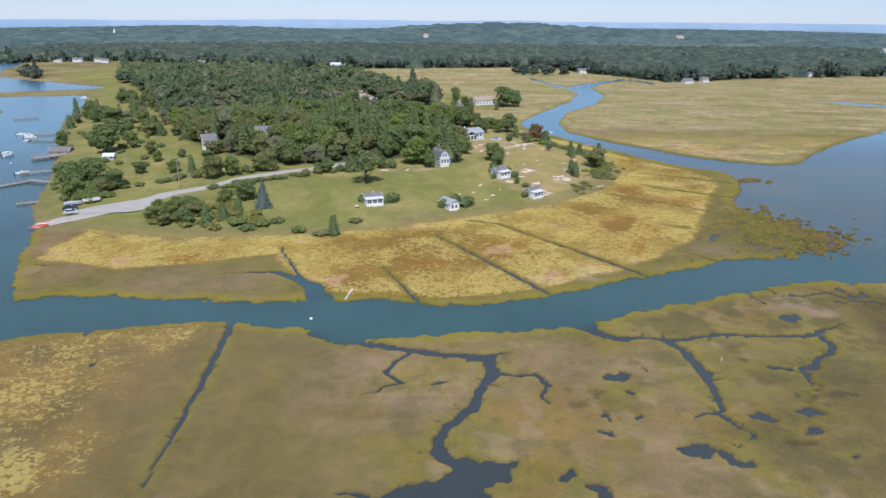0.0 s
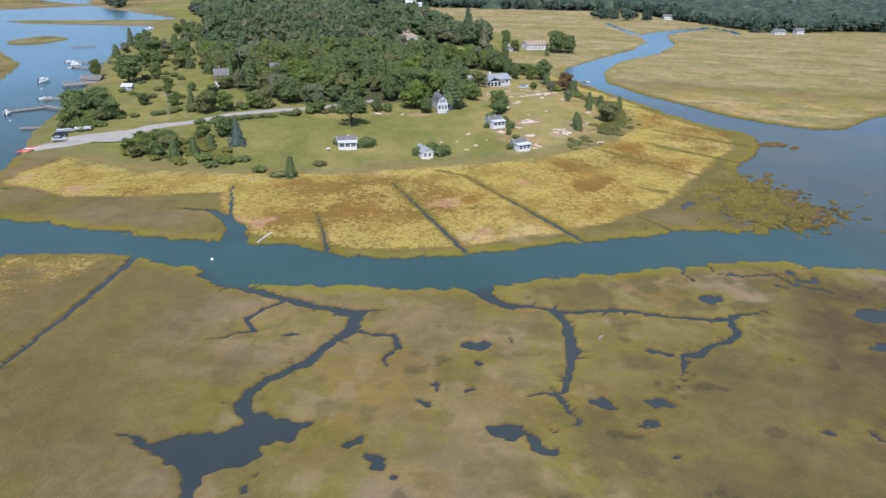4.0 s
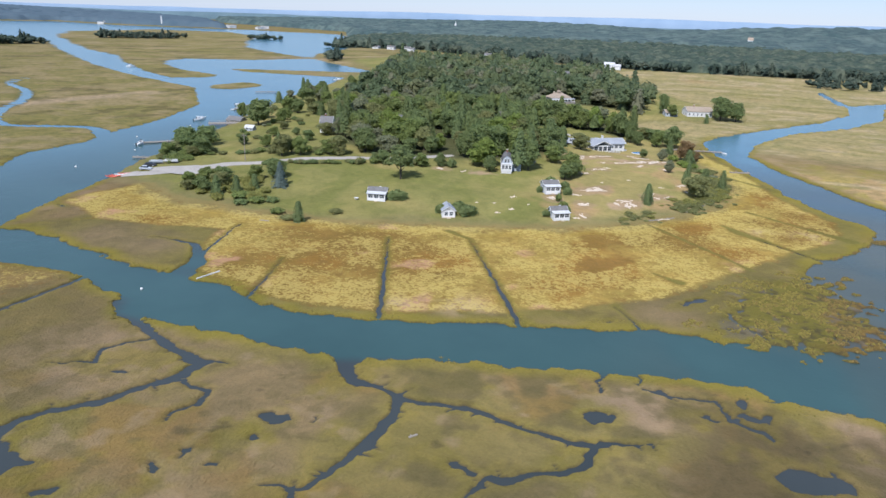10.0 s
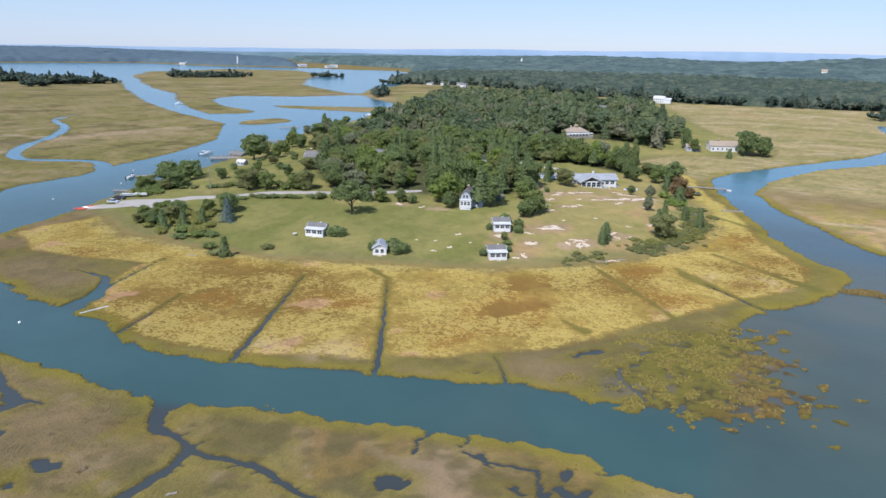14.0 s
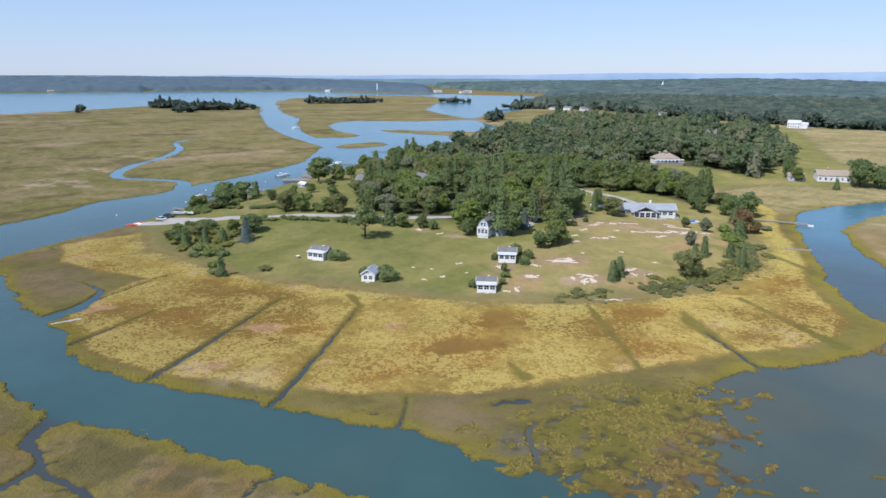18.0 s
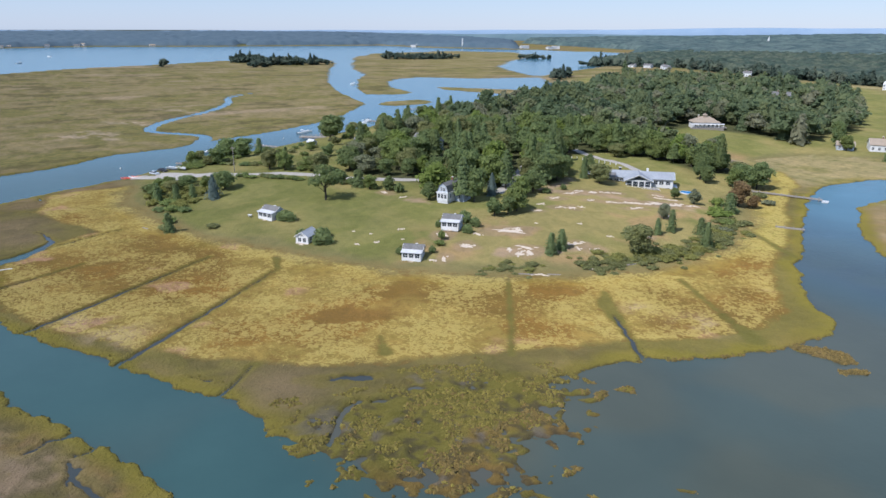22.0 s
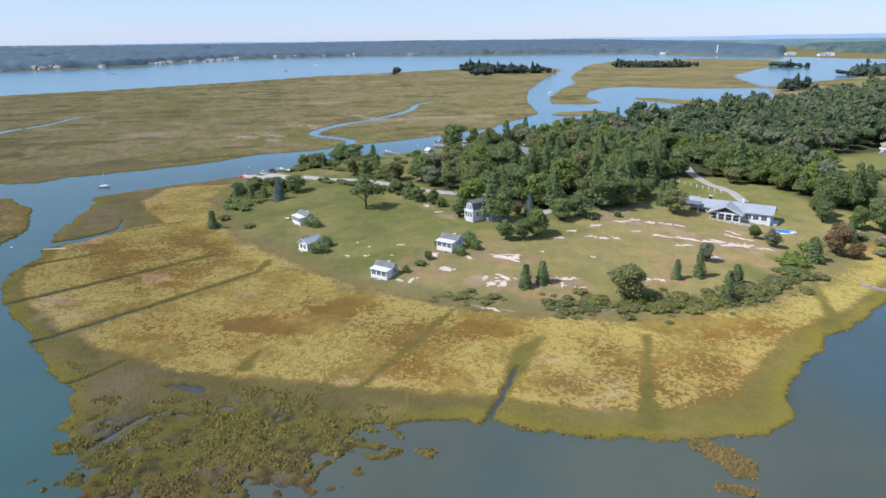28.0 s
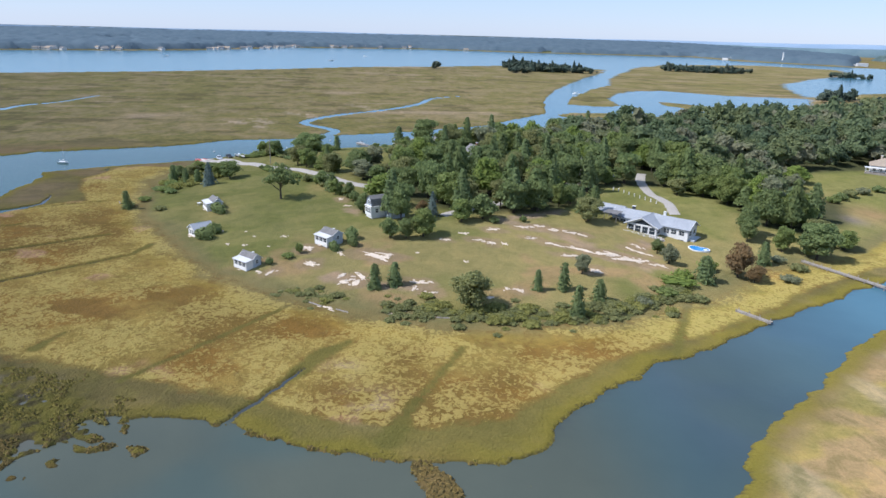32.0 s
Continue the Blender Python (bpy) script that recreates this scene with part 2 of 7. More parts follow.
# ---- the lie of the land ----
def vnoise(x, y, s, seed=0):
    """Smooth value noise from 0 to 1 with cells of s metres."""
    x, y = np.asarray(x, float) / s + 37.7 * seed, np.asarray(y, float) / s - 11.3 * seed
    i, j = np.floor(x), np.floor(y)
    u, v = x - i, y - j
    u, v = u * u * (3 - 2 * u), v * v * (3 - 2 * v)

    def h(a, b):
        k = np.sin(a * 127.1 + b * 311.7 + seed * 74.7) * 43758.5453
        return k - np.floor(k)
    return (h(i, j) * (1 - u) + h(i + 1, j) * u) * (1 - v) + (h(i, j + 1) * (1 - u) + h(i + 1, j + 1) * u) * v


def fnoise(x, y, s, seed=0, octaves=3):
    """Fractal noise, about 0 to 1."""
    return sum(vnoise(x, y, s / 2 ** k, seed + k) / 2 ** k for k in range(octaves)) / (2 - 2 ** (1 - octaves))


def step(a, b, v):
    k = np.clip((v - a) / (b - a), 0, 1)
    return k * k * (3 - 2 * k)


def inside(x, y, poly):
    """Signed distance to a closed outline, positive inside."""
    best, odd = np.full(x.shape, 1e9), np.zeros(x.shape, bool)
    for (ax, ay), (bx, by) in zip(poly, poly[1:] + poly[:1]):
        dx, dy = bx - ax, by - ay
        k = np.clip(((x - ax) * dx + (y - ay) * dy) / (dx * dx + dy * dy + 1e-9), 0, 1)
        best = np.minimum(best, (x - ax - k * dx) ** 2 + (y - ay - k * dy) ** 2)
        if ay != by:
            odd ^= ((ay > y) != (by > y)) & (x < (by - ay and dx / dy) * (y - ay) + ax)
    return np.where(odd, 1, -1) * np.sqrt(best)


def along(x, y, line):
    """Distance to the edge of a creek whose points carry widths, negative within it."""
    x, y = np.asarray(x, float), np.asarray(y, float)
    best = np.full(x.shape, 1e9)
    xs, ys, far = [p[0] for p in line], [p[1] for p in line], 16 + max(p[2] for p in line)
    near = (x > min(xs) - far) & (x < max(xs) + far) & (y > min(ys) - far) & (y < max(ys) + far)
    x, y = x[near], y[near]
    if not len(x):
        return best
    here = np.full(x.shape, 1e9)
    for (ax, ay, aw), (bx, by, bw) in zip(line, line[1:]):
        dx, dy = bx - ax, by - ay
        k = np.clip(((x - ax) * dx + (y - ay) * dy) / (dx * dx + dy * dy), 0, 1)
        w = aw + k * (bw - aw)
        here = np.minimum(here, np.hypot(x - ax - k * dx, y - ay - k * dy) - w / 2)
    best[near] = here
    return best


def oval(x, y, cx, cy, a, b, turn=0.0):
    """Rough distance to an oval's edge, positive inside."""
    c, s = math.cos(radians(turn)), math.sin(radians(turn))
    u, v = ((x - cx) * c + (y - cy) * s) / a, ((y - cy) * c - (x - cx) * s) / b
    return (1 - np.hypot(u, v)) * min(a, b)


# shores of the marshes, counted round each
ISLAND = [(-99, 145), (-86, 148), (-70, 147), (-54, 146), (-43, 144), (-33, 146), (-13, 148), (-5, 145), (8, 145), (17, 148), (30, 154),
          (45, 161), (61, 170), (75, 177), (92, 182), (99, 185), (107, 186), (115, 191), (121, 200), (121, 206), (114, 210),
          (115, 219), (110, 224), (104, 227), (102, 234), (106, 249), (113, 261), (118, 273), (121, 291), (118, 299), (109, 307),
          (103, 315), (99, 322), (92, 328), (92, 336), (86, 344), (73, 370), (64, 388), (54, 408), (47, 432), (51, 462), (76, 520), (102, 578)]
NORTH = [(102, 578), (120, 645), (118, 712), (230, 745), (600, 850), (1500, 1000), (6000, 1200), (6000, 6000), (-6000, 6000), (-1800, 1700), (-1254, 1454), (-1000, 1500),
         (-860, 1380), (-720, 1180), (-600, 1000), (-540, 850), (-485, 765), (-420, 720), (-310, 655), (-390, 600), (-434, 566), (-400, 560), (-300, 585),
         (-262, 500), (-236, 425), (-203, 358), (-172, 299), (-156, 266), (-138, 223), (-126, 203), (-119, 186), (-109, 165), (-105, 155), (-99, 145), (0, 200), (42, 420), (50, 462), (75, 520)]
EAST = [(145, 716), (140, 626), (117, 557), (85, 500), (71, 442), (73, 408), (86, 380), (98, 363), (109, 348), (122, 331), (135, 321), (150, 314),
        (163, 318), (191, 352), (224, 386), (270, 427), (330, 480), (420, 540), (700, 700), (1500, 1000), (600, 1000), (230, 800)]
SOUTH = [(-105, 112), (-88, 123), (-81, 127), (-68, 130), (-58, 133), (-44, 134), (-36, 132), (-26, 131), (-22, 126), (-10, 127), (5, 130), (18, 132),
         (28, 134), (38, 140), (53, 146), (69, 153), (85, 160), (96, 163), (103, 160), (112, 164), (120, 161), (127, 153), (133, 138), (138, 100),
         (160, 0), (220, -300), (-250, -400), (-150, -120), (-120, 60)]
WEST = [(-138, 111), (-149, 123), (-158, 155), (-167, 178), (-187, 210), (-193, 240), (-204, 260), (-221, 308), (-250, 360), (-298, 402), (-326, 428),
        (-397, 447), (-460, 468), (-540, 500), (-700, 580), (-900, 690), (-1000, 735), (-1075, 650), (-1085, 560), (-1020, 450), (-960, 300), (-863, 183),
        (-760, 22), (-690, -140), (-500, -500), (-300, -400), (-190, -60)]
MIDDLE = [(-1072, 808), (-775, 650), (-644, 600), (-560, 545), (-453, 488), (-400, 468), (-380, 488), (-388, 516), (-450, 528), (-510, 560), (-545, 590), (-560, 635),
          (-500, 690), (-480, 765), (-650, 850), (-720, 900), (-830, 1030), (-960, 1200), (-1150, 1300), (-1300, 1200), (-1250, 950)]
FAR_SHORE = [(-1200, -600), (-1362, -375), (-1423, -234), (-1526, -82), (-1700, 25), (-1925, 128), (-2030, 505), (-1900, 815), (-1800, 1290), (-1530, 1310), (-1254, 1454),
             (-1800, 1900), (-6000, 3000), (-6000, -3000), (-1500, -3000)]
MAINLAND = [(-640, 1000), (-515, 1085), (-330, 1010), (-114, 965), (60, 1010), (141, 1049), (190, 900), (213, 868), (244, 787), (290, 800), (340, 840), (559, 916), (1500, 1090),
            (6000, 1300), (6000, 6000), (-6000, 6000), (-1800, 1900), (-1100, 1700), (-800, 1300)]
UPLAND = [(-124, 205), (-106, 202), (-80, 194), (-62, 198), (-46, 200), (-26, 203), (-10, 212), (8, 222), (36, 238), (50, 253), (64, 271), (71, 291),
          (73, 310), (73, 330), (66, 344), (58, 362), (42, 380), (38, 399), (30, 425), (15, 445), (0, 462), (4, 495), (35, 518), (58, 534), (54, 575), (20, 612),
          (-13, 658), (-60, 760), (-108, 867), (-150, 930), (-300, 985), (-450, 960), (-430, 770), (-340, 690), (-262, 500), (-230, 418), (-197, 348), (-166, 286), (-148, 240), (-133, 212)]
HAY = [(-108, 172), (-85, 166), (-60, 172), (-47, 178), (-30, 153), (-18, 151), (-3, 149), (10, 150), (30, 158), (45, 168), (58, 178), (70, 192),
       (84, 215), (90, 229), (100, 254), (108, 270), (111, 283), (108, 296), (98, 310), (88, 325), (80, 345), (66, 372), (50, 400), (40, 425), (20, 445), (-20, 300), (-110, 205)]
RAGGED = [(86, 185), (99, 182), (112, 185), (125, 196), (127, 213), (115, 230), (103, 232), (93, 222), (87, 208), (90, 197)]

# creeks and ditches: x, y, width
CREEKS = [
   
    [(-25.5, 130, 6), (-20.4, 125.6, 2.6), (-12.1, 123.4, 2.1), (-6.9, 121, 2), (-1.5, 119.8, 2), (4.5, 119.4, 2.2), (8.2, 119.2, 2.6), (9.6, 114.8, 2.6), (7.7, 109.2, 2.0), (5.9, 104.7, 1.9), (4.6, 99.9, 2.0), (0.9, 96.1, 1.8), (-0.2, 93.2, 2), (-0.6, 88.5, 2.2), (1.5, 86, 2.4), (4, 84, 3.4)],
]
CREEKS += [
   
    [(29, 135.5, 6), (31.4, 131.4, 3.4), (34.6, 128.2, 2.2), (40.1, 128.5, 1.8), (46.3, 127.5, 2.4), (46.8, 122, 2.3), (47.8, 117.7, 2.1), (48.9, 113.5, 2.2), (47.4, 108.1, 1.5), (46.9, 104.7, 1.3), (45.9, 101, 1.3), (44.5, 99.8, 0.9), (46.7, 97.1, 0.7), (48.5, 93.8, 0.6), (47.7, 92.5, 0.4), (44.4, 90, 0.2)],
    [(46.1, 127.7, 2), (52.5, 129.4, 1.5), (59.6, 130.3, 1.5), (64.5, 129.7, 1.3), (69.4, 129.9, 1.3), (74.2, 130.0, 1.4), (77.7, 131.3, 1.3), (81.1, 134.2, 1.0), (84.1, 135.7, 0.7), (87, 137, 0.3)],
]
CREEKS += [
   
    [(77.3, 131, 1.6), (77.8, 126.7, 1.8), (75.7, 122.3, 1.5), (72, 119.4, 1.2), (69.8, 117, 1.1), (67.6, 115.4, 1.4), (66.6, 112.4, 1.0), (65.9, 107.9, 0.4), (64.9, 106.1, 0.3), (62.2, 103.1, 0.2)],
    [(44.6, 99.8, 0.6), (42.7, 100.2, 0.5), (40.2, 99.2, 0.2)], [(8.4, 119.5, 0.8), (10.5, 120.2, 0.6), (12.4, 120.8, 0.2)],
    [(11, 113.2, 0.8), (14.2, 112.2, 0.6), (16.8, 112.1, 0.7), (17.9, 109.1, 0.7), (18.7, 108.1, 0.6), (17.8, 105.4, 0.5), (17.3, 102, 0.2)],
    [(-6.8, 120, 0.9), (-8.8, 117.2, 0.6), (-10.5, 113.4, 0.7), (-9, 110.7, 0.7), (-7.2, 109.1, 0.6), (-11.5, 106.5, 0.4), (-13.6, 105.2, 0.2)],
]
CREEKS += [
    [(72.5, 156, 0.8), (72.9, 151, 0.6), (73.4, 147.6, 0.3)], [(78, 158, 0.5), (79.4, 153.6, 0.3)], [(101.6, 164, 1.6), (100.3, 160.8, 1.3), (98.6, 160, 0.4)],
    [(80.5, 152.4, 0.3), (86.2, 153, 0.6), (91.9, 154.9, 0.6), (93.8, 152, 0.7), (95, 149.9, 0.9), (97.7, 148.9, 1.1), (101.2, 147.4, 0.5)],
    [(99.6, 184, 1.0), (94.1, 189.6, 0.8), (89.3, 194.4, 0.7), (88.5, 197, 0.3)], [(-72, 131, 0.8), (-73, 126, 0.3)],
    [(-28, 145, 7), (-31, 154, 4.6), (-36, 160, 3.4), (-42, 164, 2), (-48, 165.5, 1.2), (-57, 162, 0.4)], [(-36, 161, 0.8), (-46, 185, 0.3)],
]
CREEKS += [
    [(-198, 254, 8), (-222, 267, 7), (-241, 256, 7), (-261, 240, 7), (-302, 260, 7), (-342, 305, 6), (-390, 337, 6), (-440, 349, 5), (-465, 383, 3)],
    [(-300, 20, 3), (-320, 32, 8), (-353, 34, 5), (-371, 51, 5), (-428, 62, 4)], [(130, 700, 24), (150, 745, 14), (190, 800, 8), (212, 834, 6), (223, 757, 5)], [(116, 711, 8), (97, 818, 5)],
    [(325, 600, 10), (351, 562, 14), (450, 520, 40)],
]
# straight ditches cut by hand
DITCHES = [[(-45, 136, 1.7), (-43.5, 119, 1.15), (-42.5, 107, 0.95), (-42, 95, 0.8), (-41, 79, 0.3)], [(-3, 199, 0.3), (9, 179, 0.75), (24.5, 152.5, 1.1)], [(17, 211, 0.3), (36, 186, 0.8), (52.5, 163.5, 1.25)],
           [(-16, 169, 0.2), (-11, 158, 0.6), (-5, 143.5, 1.0)], [(66, 186, 0.3), (75, 175.5, 0.9)], [(107.5, 248.4, 1.1), (98.7, 254.4, 0.8), (88.6, 261.2, 0.5)]]
# pools on the marsh: x, y, half axes, turn
POOLS = [(-0.4, 108.8, 1.7, 0.5, 18), (31.8, 111.8, 2.1, 1.4, 25), (17.8, 82.8, 1.4, 0.8, 12), (38.6, 89.3, 2.3, 1.7, -10), (42.8, 87.6, 2.7, 0.9, -40), (52.4, 99.4, 1.8, 1.1, -35), (61.2, 100.9, 2.3, 1.1, -10),
         (58.8, 96, 1.7, 1.4, 20), (56.6, 94, 1.1, 0.45, 5), (63, 115.6, 2.0, 0.65, -18), (76, 139.4, 2.5, 1.6, 30), (84.3, 98.1, 1.5, 0.7, -30), (85, 118.4, 1.1, 0.8, -50), (25.7, 93.6, 1.7, 0.45, -22)]
POOLS += [(26.9, 98.4, 1.4, 0.5, -60), (27.2, 99.7, 1.0, 0.45, 20), (32.5, 98.6, 1.0, 0.8, 0), (21.6, 79.8, 1.4, 0.6, -60), (21.9, 80.6, 0.9, 0.45, 30), (24.4, 78, 1.1, 0.6, 25), (61.4, 88.6, 1.0, 0.45, 10), (92, 149.1, 1.8, 0.5, 20),
          (84, 152.5, 1.6, 0.5, -30), (91, 98, 1.6, 0.55, -30), (96.7, 103.6, 1.1, 0.6, -30), (107, 139, 5.4, 3.2, 15), (104, 126, 4, 1.4, 20), (81, 199, 4.2, 1.0, 66), (90.8, 206.4, 2.1, 0.7, 72), (91.3, 200.2, 1.6, 0.6, 85)]
POOLS += [(33, 107, 0.8, 0.5, 0), (66, 176.5, 1.4, 0.4, 30), (-104, 168, 1.6, 0.7, 0), (-85, 163, 1.2, 0.5, 40)]
# the wide pan at the head of the first creek
PAN = [(-14.5, 78.6), (-12.3, 79.1), (-9.6, 78.2), (-7.8, 78.1), (-4.7, 80.4), (-0.5, 82), (2.9, 83.7), (2.9, 85.6), (4.6, 85.9), (7.6, 86), (11.9, 86.4), (9.9, 83.7), (9, 81.2), (5.7, 79.6), (5.9, 77),
       (3.9, 75.2), (1.9, 73.5), (1, 71.6), (2.4, 66), (3, 62), (-2, 62), (0.3, 69.1), (-1.8, 72.8), (-4.5, 74.8), (-7.5, 76.2), (-11.8, 78.2)]


def spurs(line, seed, every=3.4):
    """Short side rills that fray the banks of a creek."""
    rng, out = random.Random(seed), []
    for (ax, ay, aw), (bx, by, bw) in zip(line[1:], line[2:]):
        n = math.hypot(bx - ax, by - ay)
        for _ in range(max(1, round(n / every))):
            k, side, size, slant = rng.random(), rng.choice((-1, 1)), 0.7 + 1.9 * rng.random() ** 2, rng.uniform(-0.5, 0.5)
            x, y = ax + (bx - ax) * k, ay + (by - ay) * k
            u, v = -(by - ay) / n * side + (bx - ax) / n * slant, (bx - ax) / n * side + (by - ay) / n * slant
            h = (aw + bw) / 4
            out.append([(x, y, 0.6), (x + u * (h + 0.2), y + v * (h + 0.2), 0.42), (x + u * (h + size), y + v * (h + size), 0.1)])
    return out


SPURS = [q for i, c in enumerate(CREEKS[:4]) for q in spurs(c, 5 + i)] + spurs(DITCHES[0], 12, 5)
ISLETS = [(124.6, 281, 6.6, 2.2, 12), (132.8, 278.4, 2.6, 1.2, 50), (113.6, 237.2, 1.8, 1.0, 75), (111, 230, 3.2, 0.9, 70), (114, 226, 1.2, 0.7, 0), (108, 229.5, 1.8, 0.8, 60), (-315, 460, 26, 17, 100),
          (126, 205, 1.5, 0.8, 20), (124, 214, 1.6, 0.6, 70), (128, 199, 1.2, 0.6, 0), (131, 210, 1.0, 0.5, 0), (136, 222, 1.2, 0.5, 40), (140, 300, 1, 0.4, 0), (145, 307, 60, 0.1, 35),
          (127, 190, 1.2, 0.6, 50), (113, 186, 1.3, 0.6, 0)]


def eased(line):
    """A bent line with its corners cut twice."""
    for _ in range(2):
        line = [line[0]] + [tuple(a * (1 - k) + b * k for a, b in zip(p, q)) for p, q in zip(line, line[1:]) for k in (0.25, 0.75)] + [line[-1]]
    return line


CREEKS = [eased(c) if c[0][0] < -150 or c[0][1] > 500 else c for c in CREEKS]


def hills(x, y):
    """Height that the mainland's woods and hills add."""
    return 33 * np.exp(-(((x - 140) / 420) ** 2 + ((y - 2000) / 330) ** 2)) + 16 * np.exp(-(((x + 900) / 500) ** 2 + ((y - 2600) / 400) ** 2)) \
        + 18 * np.exp(-(((x - 900) / 700) ** 2 + ((y - 2500) / 500) ** 2))


def shores(x, y):
    """The distance to the water's edge, positive on land, and that to the uplands' foot."""
    wx = x + (fnoise(x, y, 9, 1) - 0.5) * 3.4 + (fnoise(x, y, 2.6, 8) - 0.5) * 2.6
    wy = y + (fnoise(x, y, 9, 5) - 0.5) * 3.4 + (fnoise(x, y, 2.6, 12) - 0.5) * 2.6
    d = inside(wx, wy, ISLAND)
    for poly in (NORTH, EAST, SOUTH, WEST, MIDDLE, FAR_SHORE):
        d = np.maximum(d, inside(wx, wy, poly))
    for o in ISLETS:
        d = np.maximum(d, oval(wx, wy, *o))
    qx, qy = x + (vnoise(x, y, 5, 21) - 0.5) * 1.6 + (fnoise(x, y, 2.2, 25) - 0.5) * 1.7, y + (vnoise(x, y, 5, 31) - 0.5) * 1.6 + (fnoise(x, y, 2.2, 35) - 0.5) * 1.7
    for c in CREEKS:
        d = np.minimum(d, along(qx, qy, c) + (0.1 if c[1][2] > 1.2 else -0.14))
    sx, sy = x + (vnoise(x, y, 2, 27) - 0.5) * 0.7, y + (vnoise(x, y, 2, 29) - 0.5) * 0.7
    for c in DITCHES + SPURS:
        d = np.minimum(d, along(sx, sy, c))
    ex, ey = x + (fnoise(x, y, 3, 23) - 0.5) * 2.2 + (vnoise(x, y, 1.3, 24) - 0.5) * 1.6, y + (fnoise(x, y, 3, 33) - 0.5) * 2.2 + (vnoise(x, y, 1.3, 34) - 0.5) * 1.6
    for p in POOLS:
        d = np.minimum(d, -oval(ex, ey, *p))
    near = (np.abs(x) < 40) & (y < 110)
    d[near] = np.minimum(d[near], -inside(ex[near], ey[near], PAN))
    n = fnoise(x, y, 4.5, 41)
    rag = step(-5, 4, inside(x, y, RAGGED))
    n3 = 0.35 * n + 0.65 * fnoise(x, y, 1.7, 43, 2)
    shore = inside(x, y, ISLAND)
    edge = step(9, 0.5, shore) * 0.17
    d = np.where(rag > 0, np.minimum(d, (0.755 - edge - n3 * rag) * 6), d)
    d = np.where((rag > 0) & (shore < 1), np.maximum(d, (fnoise(x, y, 2.2, 45) - 0.57) * 6 + np.minimum(shore, 0) * 0.2), d)
    hole = (0.865 - fnoise(x, y, 6, 47, 4)) * 7
    d = np.where((d > 3) & (hole < 0.5) & (inside(x, y, SOUTH) > 8), hole, d)
    rag = step(-4, 4, 14 - np.hypot((x - 104) / 1.3, y - 148))
    d = np.where(rag > 0, np.minimum(d, (0.74 - n * rag) * 7), d)
    return d, inside(x + (fnoise(x, y, 14, 3) - 0.5) * 5, y + (fnoise(x, y, 14, 7) - 0.5) * 5, UPLAND), inside(x, y, MAINLAND)


def level(x, y, d, u, m, f=None):
    """The ground's height from those distances."""
    z = np.where(d < 0, np.maximum(d * 0.7, -1.2), np.minimum(d / 0.3, 1) * 0.34 + 0.1 * step(1, 12, d))
    lump = step(-4, 4, inside(x, y, RAGGED))
    z = z + np.where(d > 0, ((fnoise(x, y, 3, 51) - 0.5) * 0.34 + (fnoise(x, y, 1.9, 55, 2) - 0.42) * 1.25 * lump) * step(0.1, 1.6, d), 0)
    z = z + np.where(u > 0, (7.2 - 3.6 * step(470, 640, y)) * (1 - np.exp(-np.maximum(u, 0) / 48)) + step(0, 10, u) * (fnoise(x, y, 22, 61) - 0.5) * 0.7, 0)
    z = z - 1.5 * step(0, 8, u) * np.exp(-((x - 19) / 20) ** 2 - ((y - 368) / 22) ** 2)
    far = inside(x, y, FAR_SHORE)
    return z + np.where(m > 0, 14 * (1 - np.exp(-np.maximum(m, 0) / 500)) + hills(x, y) * step(0, 300, m), 0) + np.where(far > 20, 22 * (1 - np.exp(-np.maximum(far - 20, 0) / 260)), 0)


def ground(x, y):
    """Height of the ground at one place."""
    x, y = np.array([float(x)]), np.array([float(y)])
    return float(level(x, y, *shores(x, y))[0])

# ---- ground, water and distance ----
def spread(lo, hi, fine, grow, reach, low=None):
    """Grid lines: even from lo to hi, wider and wider outside, as far as reach."""
    mid = list(np.arange(lo, hi, fine))
    def out(a, way, grow):
        s, p, r = fine, a, []
        while abs(p) < reach:
            s *= grow
            p += way * s
            r.append(p)
        return r
    return np.array(out(lo, -1, low or grow)[::-1] + mid + out(mid[-1], 1, grow))


gx = spread(-92, 128, 0.5, 1.05, 5200, 1.022)
low, high = spread(68, 262, 0.5, 1.06, 5200), spread(262, 415, 0.85, 1.034, 5200)
gy = np.concatenate((low[low < 261.8], high[high > 261.9]))
GX, GY = np.meshgrid(gx, gy)
px, py = GX.ravel(), GY.ravel()
D, U, MA = shores(px, py)
PZ = level(px, py, D, U, MA)
ny, nx = GX.shape
k = np.arange((ny - 1) * (nx - 1)) // (nx - 1) * nx + np.arange((ny - 1) * (nx - 1)) % (nx - 1)
quads = np.stack((k, k + 1, k + nx + 1, k + nx), 1)
DEPTH = PZ.reshape(ny, nx)


def ground(x, y):
    """Height of the finished ground at one place."""
    i, j = min(max(int(np.searchsorted(gx, x)) - 1, 0), nx_g - 2), min(max(int(np.searchsorted(gy, y)) - 1, 0), ny_g - 2)
    u, v = (x - gx[i]) / (gx[i + 1] - gx[i]), (y - gy[j]) / (gy[j + 1] - gy[j])
    return float((DEPTH[j, i] * (1 - u) + DEPTH[j, i + 1] * u) * (1 - v) + (DEPTH[j + 1, i] * (1 - u) + DEPTH[j + 1, i + 1] * u) * v)


nx_g, ny_g = nx, ny
quads = quads[(D[quads] > -9).any(1)]
me = grid_mesh("ground", np.stack((px, py, PZ), 1), quads, M["ground"], True)


